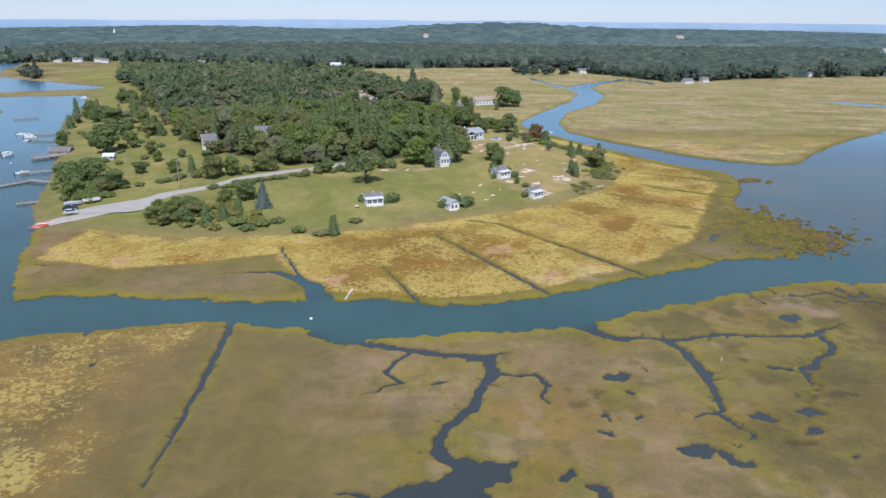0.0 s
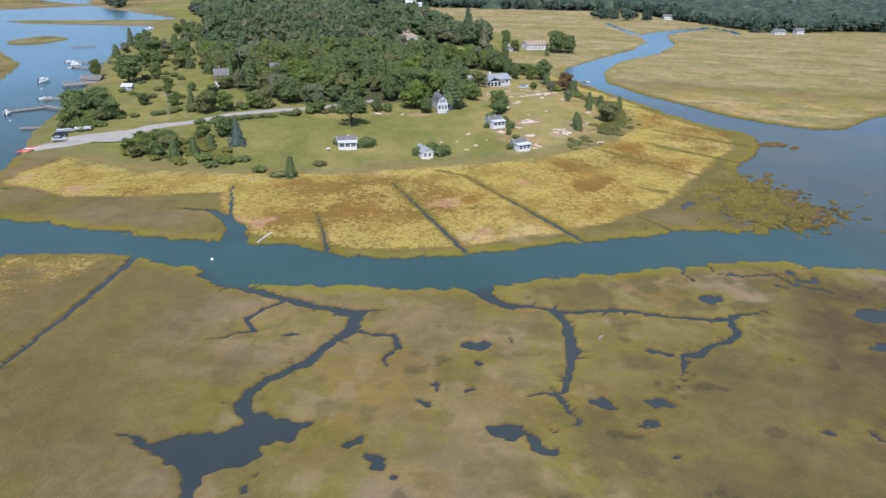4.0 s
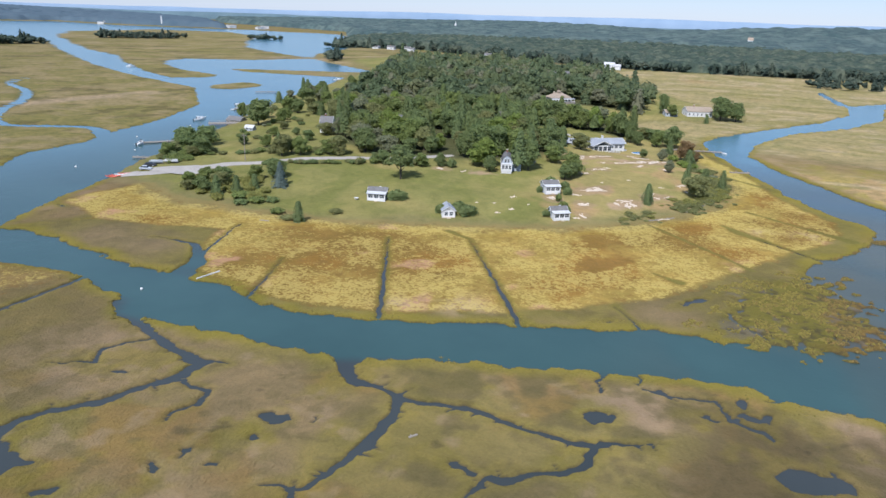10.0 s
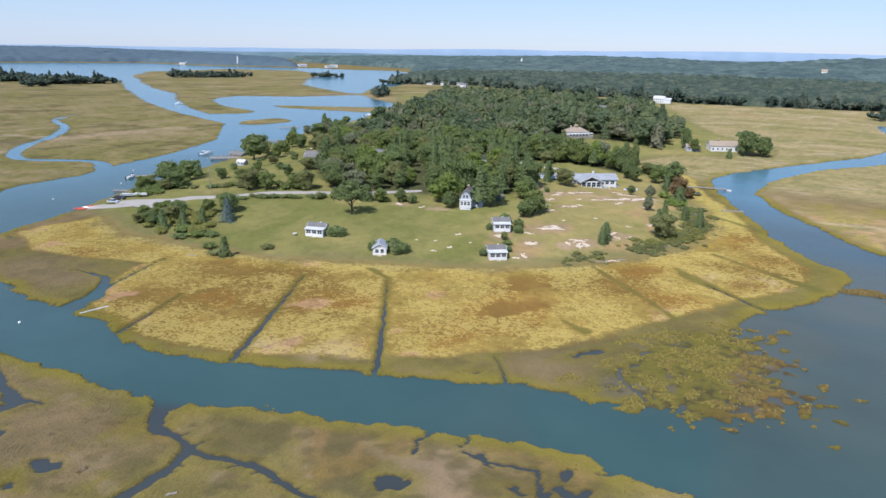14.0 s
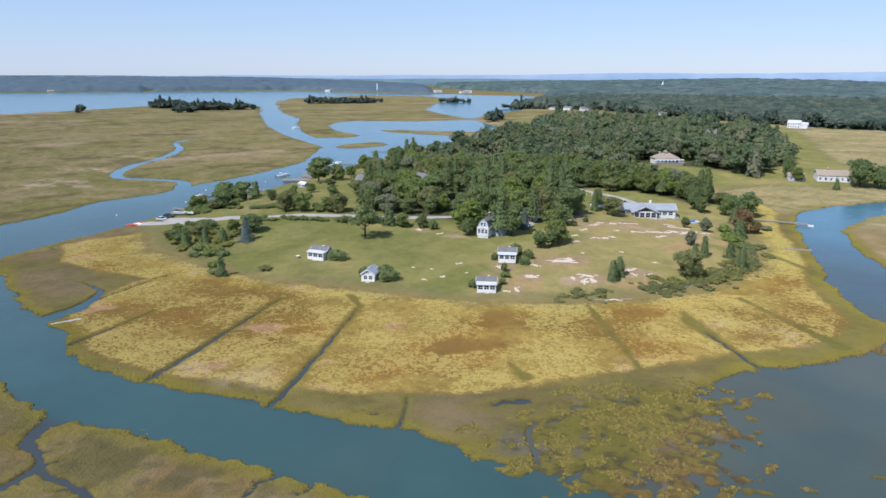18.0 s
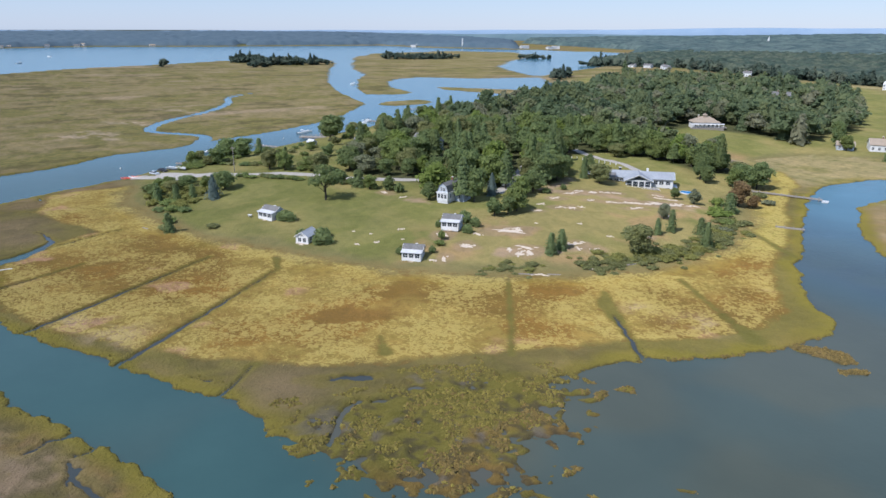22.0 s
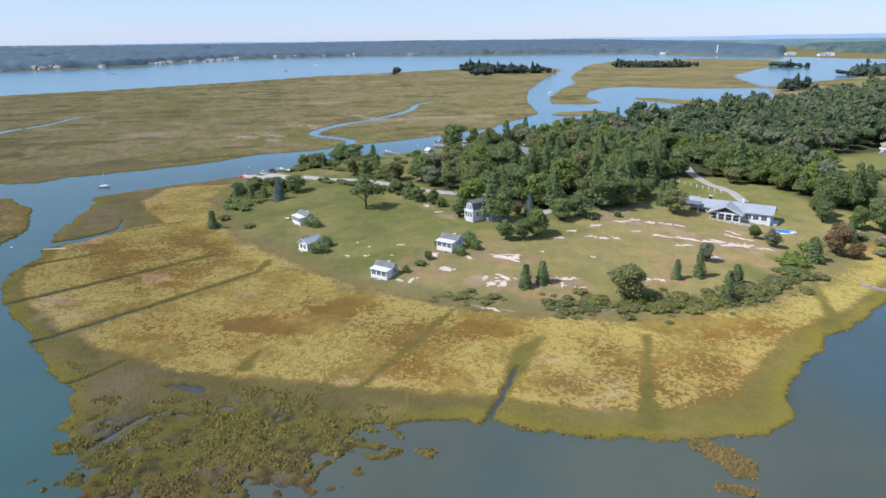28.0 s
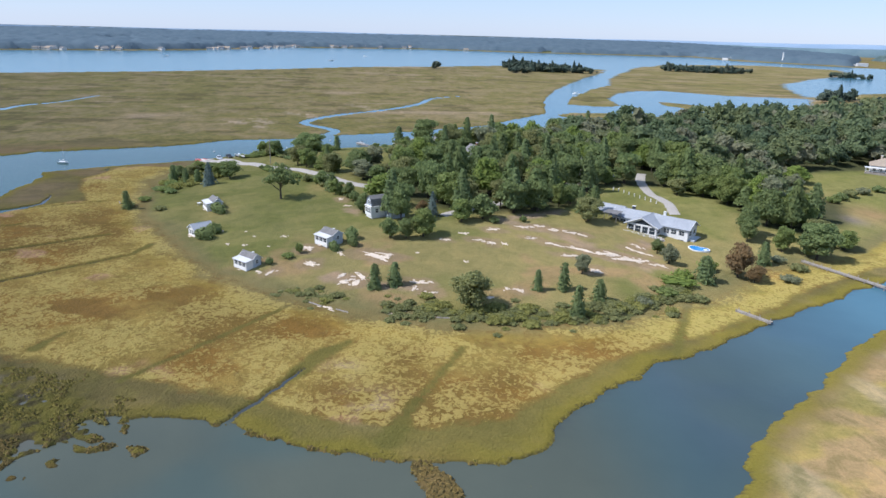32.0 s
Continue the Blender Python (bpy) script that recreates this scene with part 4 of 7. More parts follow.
def canopy(name, xs, ys, keep, crown, height, material, label):
    """Far woods as one roof of crowns, each a dome of its own height."""
    X, Y = np.meshgrid(xs, ys)
    x, y = X.ravel(), Y.ravel()
    best, tone = np.zeros(x.shape), np.zeros(x.shape)
    ci, cj = np.floor(x / crown), np.floor(y / crown)
    for di in (-1, 0, 1):
        for dj in (-1, 0, 1):
            i, j = ci + di, cj + dj
            r = [np.modf(np.abs(np.sin(i * a + j * b) * 43758.5))[0] for a, b in ((127.1, 311.7), (269.5, 183.3), (71.7, 97.3))]
            dist = np.hypot(x - (i + r[0]) * crown, y - (j + r[1]) * crown) / (crown * 0.85)
            dome = np.sqrt(np.clip(1 - dist * dist, 0, 1)) * (0.45 + 0.55 * r[2])
            tone = np.where(dome > best, np.modf(r[2] * 17)[0], tone)
            best = np.maximum(best, dome)
    d, u, m = shores(x, y)
    k = keep(x, y, d, u, m).reshape(X.shape)
    k[0], k[-1], k[:, 0], k[:, -1] = 0, 0, 0, 0
    k = k.ravel()
    z = level(x, y, d, u, m) + np.where(k > 0, height * (0.3 + 0.9 * best) + (vnoise(x, y, crown * 0.3, 3) - 0.5) * height * 0.25, -3)
    ny, nx = X.shape
    q = np.arange((ny - 1) * (nx - 1)) // (nx - 1) * nx + np.arange((ny - 1) * (nx - 1)) % (nx - 1)
    q = np.stack((q, q + 1, q + nx + 1, q + nx), 1)
    q = q[(k[q] > 0).any(1)]
    ids, back = np.unique(q, return_inverse=True)
    me = grid_mesh(name, np.stack((x, y, z), 1)[ids], back.reshape(q.shape), material, True)
    me.attributes.new("tone", "FLOAT", "POINT").data.foreach_set("value", tone[ids].astype(np.float32))
    ob = new(name, me)
    return tagged(ob, label, "woods", kind="stuff")


# greens with a slight blue of distance haze mixed into the colour
f = Nodes("far_leaves")
ft = f.add("Attribute")
ft.attribute_name = "tone"
fc = f.ramp(ft.outputs["Fac"], (0.0, (0.040, 0.062, 0.050)), (0.5, (0.062, 0.085, 0.064)), (1.0, (0.095, 0.112, 0.080)))
M["far_leaf"] = f.done(f.mix(1.0, fc, f.ramp(f.noise(6, 5, 0.7), (0.32, (0.5, 0.52, 0.55)), (0.68, (1.25, 1.22, 1.15))), "MULTIPLY"), 0.9, 0, 0.1)
# leaf green of the far hills shifted to blue, haze painted into the colour
f = Nodes("hazy_hill_leaves")
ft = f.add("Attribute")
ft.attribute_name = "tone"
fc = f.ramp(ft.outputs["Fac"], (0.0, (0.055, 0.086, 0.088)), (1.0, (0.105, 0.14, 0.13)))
M["hazy_hill_leaf"] = f.done(f.mix(1.0, fc, f.ramp(f.noise(18, 5, 0.7), (0.32, (0.6, 0.62, 0.66)), (0.68, (1.3, 1.28, 1.2))), "MULTIPLY"), 0.95, 0, 0.1)
# woods across the bay bluer still, their haze painted in as well
f = Nodes("hazy_shore_leaves")
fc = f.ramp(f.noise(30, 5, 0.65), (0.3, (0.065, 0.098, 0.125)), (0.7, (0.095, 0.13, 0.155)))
M["hazy_shore_leaf"] = f.done(fc, 0.95, 0, 0.1)
glade = lambda x, y: fnoise(x, y, 110, 131) - 0.72
canopy("woods", np.arange(-780, 1300, 4.2), np.arange(770, 1500, 4.2), lambda x, y, d, u, m: np.where((m > 9) & (glade(x, y) < 0), 1, 0), 11, 11, M["far_leaf"], "dense green mainland woods beyond the marsh")
canopy("woods", np.arange(-2600, 3200, 14), np.arange(1440, 2680, 14), lambda x, y, d, u, m: np.where(m > 4, 1, 0), 30, 14, M["hazy_hill_leaf"], "wooded hills of the mainland farther off")
canopy("woods", np.arange(-3000, -1180, 11), np.arange(-900, 2000, 11), lambda x, y, d, u, m: np.where((inside(x, y, FAR_SHORE) > 40) & (glade(x, y) < 0), 1, 0), 22, 12, M["hazy_shore_leaf"], "wooded shore across the wide bay")


def ridge(name, radius, base, height, seed, material, fall):
    """A plain ring of distant hills."""
    a = np.linspace(0, 2 * np.pi, 400)
    west = step(1.8, 2.6, a) * step(5.6, 4.9, a)
    top = (base + height * (fnoise(np.cos(a) * 9, np.sin(a) * 9, 3, seed, 4) - 0.5)) * (1 - fall * west)
    x, y = np.cos(a) * radius, 300 + np.sin(a) * radius
    v = np.concatenate((np.stack((x, y, np.full(400, -5.0)), 1), np.stack((x, y, top), 1), np.stack((x * 1.02, 300 + np.sin(a) * radius * 1.02, top - 2), 1)))
    i = np.arange(399)
    f = np.concatenate([np.stack((i + o, i + 1 + o, i + 401 + o, i + 400 + o), 1) for o in (0, 400)])
    return tagged(new(name, grid_mesh(name, v, f, material, True)), "low wooded hills on the horizon, painted haze blue", "hills", kind="structure")


# haze of the far ring painted in: pale blue colour with a faint glow
h = Nodes("hazy_distance")
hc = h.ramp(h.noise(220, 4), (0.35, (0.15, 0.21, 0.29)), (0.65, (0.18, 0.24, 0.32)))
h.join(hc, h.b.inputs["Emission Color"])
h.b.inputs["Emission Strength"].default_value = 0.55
M["hazy_hill"] = h.done(hc, 1.0, 0, 0)
ridge("backdrop", 4300, 70, 62, 5, M["hazy_hill"], 0.58)
# nearer ring: thinner haze, again put into blue colour and a weaker glow
h = Nodes("near_hazy_distance")
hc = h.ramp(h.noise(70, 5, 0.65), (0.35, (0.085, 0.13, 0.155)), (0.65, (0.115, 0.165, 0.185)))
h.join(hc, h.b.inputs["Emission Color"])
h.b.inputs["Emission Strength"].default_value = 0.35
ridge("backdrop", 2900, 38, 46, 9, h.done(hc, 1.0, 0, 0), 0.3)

# ---- trees ----
def ball(rng, c, r, rings=5, seg=8, rough=0.16):
    """A lumpy closed core for a crown's lobe."""
    v, f = [], []
    for i in range(rings + 1):
        a = math.pi * i / rings
        for j in range(seg):
            b = 2 * math.pi * (j + 0.5 * (i % 2)) / seg
            k = 1 + rough * (rng.random() * 2 - 1)
            v.append((c[0] + r[0] * k * math.sin(a) * math.cos(b), c[1] + r[1] * k * math.sin(a) * math.sin(b), c[2] + r[2] * k * math.cos(a)))
    for i in range(rings):
        for j in range(seg):
            p, q = i * seg + j, i * seg + (j + 1) % seg
            f.append((p, q, q + seg, p + seg))
    return np.array(v), np.array(f)


def clumps(rng, where, normal, size, flat=0.4):
    """Small bent leaves of foliage at those places, turned about their normals."""
    n = len(where)
    normal = normal + rng.normal(0, flat, (n, 3))
    normal /= np.linalg.norm(normal, axis=1)[:, None] + 1e-6
    side = np.cross(normal, rng.normal(0, 1, (n, 3)))
    side /= np.linalg.norm(side, axis=1)[:, None] + 1e-6
    up = np.cross(normal, side)
    s = size * (0.6 + 0.8 * rng.random((n, 1)))
    t = s * (0.55 + 0.5 * rng.random((n, 1)))
    v = np.stack((where - side * s - up * t * 0.3, where - up * t + normal * s * 0.15, where + side * s + up * t * 0.2, where + up * t + normal * s * 0.25), 1).reshape(-1, 3)
    return v, np.arange(n * 4).reshape(-1, 4)


def joined(pieces):
    vs, fs, k = [], [], 0
    for v, f in pieces:
        vs.append(v)
        fs.append(f + k)
        k += len(v)
    return np.concatenate(vs), np.concatenate(fs)


def crown_of(seed, lobes, per, size, core=0.7):
    """Foliage over a set of lobes (centre, radii): cores and many clumps on their skins."""
    rng = np.random.default_rng(seed)
    out = []
    for c, r in lobes:
        c, r = np.array(c, float), np.array(r, float)
        out.append(ball(rng, c, r * core, 4, 7, 0.3))
        n = int(per * (r[0] * r[1] * r[2]) ** (2 / 3))
        d = rng.normal(0, 1, (n, 3))
        d /= np.linalg.norm(d, axis=1)[:, None]
        d[:, 2] = np.where(d[:, 2] < -0.35, -d[:, 2], d[:, 2])
        out.append(clumps(rng, c + d * r * (0.66 + 0.46 * rng.random((n, 1)) ** 0.7), d, size, 0.9))
    return joined(out)


def broad_lobes(seed, count=7, flat=0.8, spread=1.0):
    """Lobes of a broad crown 10 m high and about 9 m wide, the trunk's foot at the origin."""
    rng = np.random.default_rng(seed)
    out = [((0, 0, 5.2), (3.2 * spread, 3.2 * spread, 3.2))]
    for i in range(count):
        a = 2 * math.pi * (i + 0.9 * rng.random()) / count
        k = spread * (1.7 + 1.3 * rng.random())
        r = 1.2 + 1.1 * rng.random()
        out.append(((k * math.cos(a), k * math.sin(a), 3.4 + 4.2 * rng.random()), (r * 1.15, r * 1.15, r * flat)))
    for i in range(2):
        out.append(((2.6 * rng.random() - 1.3, 2.6 * rng.random() - 1.3, 7.4 + 1.0 * rng.random()), (1.6, 1.6, 1.5)))
    for i in range(3):
        a = 2 * math.pi * (i + 0.5 * rng.random()) / 3
        out.append(((1.7 * spread * math.cos(a), 1.7 * spread * math.sin(a), 2.4 + 0.6 * rng.random()), (1.9, 1.9, 1.7)))
    return out


def conifer(seed, height, width, tiers, per, size, low=0.05, droop=0.25, power=0.9):
    """A pointed crown in tiers of boughs, with a tapered core."""
    rng = np.random.default_rng(seed)
    out, seg = [], 9
    v, f = [], []
    rows = 7
    for i in range(rows):
        k = i / (rows - 1)
        r = width / 2 * 0.72 * (1 - k) ** power + 0.03
        for j in range(seg):
            b = 2 * math.pi * j / seg
            q = r * (1 + 0.22 * (rng.random() - 0.5))
            v.append((q * math.cos(b), q * math.sin(b), height * (low + (0.97 - low) * k)))
    for i in range(rows - 1):
        for j in range(seg):
            p, q = i * seg + j, i * seg + (j + 1) % seg
            f.append((p, q, q + seg, p + seg))
    out.append((np.array(v), np.array(f)))
    k = rng.random(per) ** 1.25
    k = (np.floor(k * tiers) + 0.55 * rng.random(per)) / tiers
    a = 2 * math.pi * rng.random(per)
    lump = 1 + 0.3 * np.sin(a * 3 + seed + k * 7) + 0.22 * np.sin(a * 5 + k * 17 + 2 * seed)
    r = width / 2 * (1 - k) ** power * lump * (0.68 + 0.36 * rng.random(per))
    where = np.stack((r * np.cos(a), r * np.sin(a), height * (low + (1 - low) * k) - r * droop), 1)
    normal = np.stack((np.cos(a), np.sin(a), np.full(per, 0.55)), 1)
    out.append(clumps(rng, where, normal, size, 0.4))
    return joined(out)


def trunk_of(height, r, limbs=0, seed=0, spread=2.5):
    """A tapered trunk with limbs."""
    bm = rod((0, 0, -0.4), (0, 0, height), r, r * 0.55, 8)
    rng = np.random.default_rng(seed)
    for i in range(limbs):
        a = 2 * math.pi * (i + rng.random() * 0.5) / limbs
        s = height * (0.45 + 0.4 * rng.random())
        rod((0, 0, s), (spread * math.cos(a), spread * math.sin(a), s + spread * (0.7 + 0.5 * rng.random())), r * 0.42, r * 0.12, 5, bm)
    return bm


KINDS = {}


def kind_of_tree(key, crown, material, trunk, label, category="tree", name="tree"):
    """Keep the meshes of one kind, to stand in many places."""
    v, f = crown
    tm = None
    if trunk is not None:
        tm = bpy.data.meshes.new("trunk")
        trunk.to_mesh(tm)
        trunk.free()
        tm.materials.append(M["bark"])
    KINDS[key] = (grid_mesh("crown", v, f, M[material]), tm, label, category, name, float(np.ptp(v[:, 0]) + np.ptp(v[:, 1])) / 2, float(v[:, 2].max()))


for i, (mat, word) in enumerate((("leaf", "leafy green"), ("leaf_dark", "dark green"), ("leaf_light", "bright green"), ("leaf_olive", "olive-green"), ("leaf_grey", "grey-green"), ("leaf_brown", "rusty brown"))):
    for j in range(2):
        kind_of_tree(f"{mat}{j}", crown_of(10 * i + j, broad_lobes(10 * i + j, 8 + 2 * j, 0.78 + 0.1 * j), 34, 0.31), mat, trunk_of(5, 0.3, 4, i), f"{word} broad-leaved tree with a rounded crown")
rng = np.random.default_rng(3)
open_lobes = [((0.2, 0, 7.6), (2.6, 2.6, 1.9)), ((-0.6, 0.5, 5.4), (2.2, 2.2, 1.3))] + [((3.0 * math.cos(a) * k, 3.0 * math.sin(a) * k, 4.2 + 2.8 * rng.random()), (1.7, 1.7, 1.25)) for a, k in ((0.2, 1), (1.3, 0.9), (2.4, 1.1), (3.3, 0.8), (4.3, 1.05), (5.4, 0.95), (0.9, 0.4), (3.9, 0.45))]
kind_of_tree("oak", crown_of(77, open_lobes, 32, 0.3, 0.5), "leaf_dark", trunk_of(4.5, 0.3, 7, 5, 2.6), "open-crowned dark green tree with bare limbs showing")
kind_of_tree("cedar0", conifer(1, 7, 3.6, 9, 1000, 0.25, 0.03, 0.1, 0.46), "needle", rod((0, 0, -0.4), (0, 0, 2), 0.14, 0.1), "dark green conical red cedar")
kind_of_tree("cedar1", conifer(2, 7, 3.2, 8, 1000, 0.25, 0.03, 0.1, 0.4), "needle", rod((0, 0, -0.4), (0, 0, 2), 0.14, 0.1), "dark green columnar red cedar")
kind_of_tree("spruce", conifer(3, 9, 6.4, 11, 1400, 0.3, 0.02, 0.3, 0.85), "needle_blue", rod((0, 0, -0.4), (0, 0, 3), 0.2, 0.15), "dense blue spruce with boughs to the ground")
kind_of_tree("pine0", conifer(4, 15, 7.5, 9, 1500, 0.45, 0.22, 0.15, 0.62), "needle", trunk_of(12, 0.28), "tall dark pine with layered boughs")
kind_of_tree("pine1", conifer(5, 14, 8, 7, 1400, 0.5, 0.28, 0.05, 0.5), "leaf_dark", trunk_of(11, 0.28), "tall pine with spreading boughs")
for i, (mat, word) in enumerate((("leaf", "green"), ("leaf_dark", "dark green"), ("leaf_olive", "olive-green"), ("leaf_grey", "grey-green"), ("leaf_light", "bright green"))):
    r2 = np.random.default_rng(50 + i)
    lobes = [((0, 0, 1.0), (1.35, 1.35, 1.2))] + [((1.2 * math.cos(a), 1.2 * math.sin(a), 0.75 + 0.4 * r2.random()), (0.9, 0.9, 0.8)) for a in np.arange(5) * 1.256 + r2.random()]
    kind_of_tree(f"bush{i}", crown_of(60 + i, lobes, 40, 0.2), mat, None, f"rounded {word} bush growing in rough grass", "bush", "bush")
kind_of_tree("hedge", crown_of(90, [((0, 0, 1.0), (1.6, 1.6, 1.15)), ((0.7, 0.3, 0.8), (1.3, 1.3, 0.95)), ((-0.7, -0.2, 0.85), (1.3, 1.3, 1.0))], 60, 0.2, 0.9), "leaf_dark", None, "dense clipped dark green hedge beside a cottage", "hedge", "hedge")


def plant(key, x, y, height, width, turn=None, long=1.0, label="", group="", sink=0.0):
    """A tree of that kind, with its foot on the ground."""
    crown, trunk, words, category, name, w, h = KINDS[key]
    turn = (x * 37 + y * 91) % 360 if turn is None else turn
    z = ground(x, y) - sink
    m = pose(x, y, z, 0, 0, turn)
    s = (width * long / w, width / w, height / h)
    if trunk is None:
        ob = tagged(new(name, crown), label or words, category, group)
        ob.matrix_world = m @ Matrix.Diagonal((*s, 1))
        return ob
    root = tagged(new(name), label or words, category, group)
    root.matrix_world = m
    for nm, data in (("trunk", trunk), ("crown", crown)):
        o = new(nm, data)
        o.parent = root
        o.matrix_local = Matrix.Diagonal((*s, 1))
    return root


def thicket(rows, material, label):
    """Low growth too dense to count, as one mass: rows of kind, x, y, height, width."""
    pieces = []
    for key, x, y, height, width in rows:
        data, _, _, _, _, w, h = KINDS[key]
        v = np.empty(len(data.vertices) * 3, np.float32)
        data.vertices.foreach_get("co", v)
        q = np.empty(len(data.polygons) * 4, np.int32)
        data.polygons.foreach_get("vertices", q)
        a, s = (x * 37 + y * 91) % 6.28, width / w
        v = v.reshape(-1, 3)
        v = np.stack(((v[:, 0] * math.cos(a) - v[:, 1] * math.sin(a)) * s + x, (v[:, 0] * math.sin(a) + v[:, 1] * math.cos(a)) * s + y, v[:, 2] * height / h + ground(x, y) - 0.15), 1)
        pieces.append((v, q.reshape(-1, 4)))
    return tagged(new("scrub", grid_mesh("scrub", *joined(pieces), M[material])), label, "scrub", kind="stuff")


# single trees and bushes on the lawns: kind, x, y, height, width
LAWN_TREES = [
    ("cedar1", -33, 196, 6.4, 4.4), ("spruce", -59.5, 218.5, 8.8, 7.4), ("leaf_dark0", -67, 225, 7, 9), ("cedar0", -73, 202.5, 6.8, 4.8), ("cedar0", -69.5, 208, 5.6, 4.3),
    ("cedar1", -66, 213, 5, 4), ("oak", -29, 247.5, 12.8, 12.5), ("cedar0", 52.5, 275.8, 6.2, 4.4), ("cedar0", 51.6, 280.6, 6.0, 4.6), ("leaf_olive1", 65, 296.8, 8.8, 10.4),
    ("cedar0", 58, 314.2, 5.2, 3.3), ("cedar1", 58, 320.6, 7.0, 3.9), ("cedar0", 71, 319.8, 8, 4.6), ("cedar0", 63.6, 327.5, 5.4, 4.8), ("leaf_grey1", 49.3, 328.2, 5.4, 4.6),
    ("leaf_dark1", 32.5, 356, 4.4, 4.4), ("leaf_grey0", 41, 355.5, 5.8, 5.4), ("cedar0", 52, 360, 7, 7), ("leaf_brown0", 47.8, 371.7, 9.6, 8.5), ("leaf_brown1", 52, 374, 5, 5),
    ("cedar1", 38.7, 384.7, 6.8, 5), ("leaf_dark0", 21.9, 389.6, 7.2, 6),
]
LAWN_TREES += [
    ("leaf_dark1", 35.6, 403.4, 11.4, 12.4), ("leaf0", 30, 396, 8, 7), ("leaf_dark0", 26, 409, 7, 9), ("leaf_dark1", 20.8, 281.5, 6.2, 6), ("leaf_dark0", 22, 286, 6.2, 5.6),
    ("leaf0", 20.5, 291, 8, 9), ("pine0", 1.5, 283.5, 15.5, 8.5), ("leaf_dark0", 4.5, 286, 12, 8), ("leaf_light0", -12, 281, 11.6, 13), ("leaf_dark1", -6.5, 275, 6.5, 6),
    ("spruce", 1.5, 296, 8, 6), ("leaf_brown1", -2, 293, 4.5, 4), ("leaf_olive0", 6.7, 344.4, 7.6, 10), ("cedar0", -2, 345, 9, 4.5), ("pine1", -4, 350, 9, 6),
    ("leaf_dark0", -154.5, 311, 13.7, 15.5), ("leaf_dark1", -139, 250, 9.5, 13), ("leaf_dark0", -133, 255, 9, 11), ("cedar1", -140, 266, 7.5, 5.5), ("leaf0", -172, 355, 9.6, 10),
    ("leaf_olive1", -100, 296.6, 6, 10), ("leaf0", -105, 262, 5.4, 6),
]
LAWN_TREES += [
    ("leaf_dark0", -118, 262, 5, 6), ("cedar0", -98, 262, 7, 4), ("leaf_olive0", -86, 250, 9, 8.5), ("leaf0", -80, 254, 8, 8), ("leaf_olive1", -69, 264, 8, 10), ("leaf0", -120, 284, 4.6, 5),
    ("leaf_olive0", -130, 302, 4.4, 6), ("leaf_dark1", -112, 290, 3.8, 4.4), ("leaf_dark0", -98, 282, 5, 6), ("leaf_olive0", -172, 375, 7, 8), ("pine1", -178, 398, 12, 8),
    ("leaf_dark0", -190, 395, 10, 12), ("cedar1", -210, 420, 13, 6), ("leaf_dark1", -225, 440, 9, 10), ("cedar0", -240, 452, 12, 6), ("leaf0", -214, 436, 7, 8),
    ("leaf_dark0", 43, 528, 16, 16), ("leaf_dark1", 52, 532, 13, 12), ("leaf_dark0", 6.8, 522.8, 13.8, 8), ("leaf0", 14, 519, 8, 8), ("cedar1", 36.7, 512, 6, 4.6),
    ("leaf_dark1", 17.5, 392, 10.8, 7.4),
]
LAWN_TREES += [
    ("leaf_dark0", -31, 395, 9, 11), ("leaf0", -22, 398, 8.5, 10.5), ("leaf_dark1", -37, 390, 10, 9), ("pine0", -13, 405, 10, 7), ("leaf_olive1", -24, 389, 6.5, 8), ("pine1", -5, 404, 9, 7),
    ("leaf_dark0", 3, 416, 8, 8), ("leaf_dark1", -6, 416, 7, 8), ("leaf_light0", -47, 452, 7.5, 11), ("leaf_grey0", -40, 446, 6, 8), ("leaf_dark0", -36, 424, 7, 9), ("leaf0", -26, 418, 6, 8),
    ("leaf_olive0", -18, 424, 5, 8), ("leaf_dark0", 12, 409, 7, 9), ("leaf_olive0", 20, 414, 6, 9), ("leaf0", 28, 418, 6, 8), ("leaf_dark1", -88, 219, 3.2, 5), ("leaf0", -94, 218, 2.6, 4.5),
    ("leaf_dark0", -82, 215, 4.4, 7), ("leaf0", -86, 210, 5, 7), ("leaf_olive1", -78, 209, 5, 7), ("leaf0", -92, 208, 4, 6),
]
LAWN_TREES += [
    ("leaf_dark1", -80, 203, 5, 7), ("leaf_olive0", -86, 202, 4, 5), ("leaf0", -72, 220, 5.4, 6), ("pine0", 0, 322, 15, 9), ("pine1", -4, 330, 14, 9), ("pine0", -3, 306, 14, 8),
    ("leaf_dark1", 6, 311, 8, 10), ("leaf0", 8, 304, 7, 8),
]
for row in LAWN_TREES:
    plant(*row)
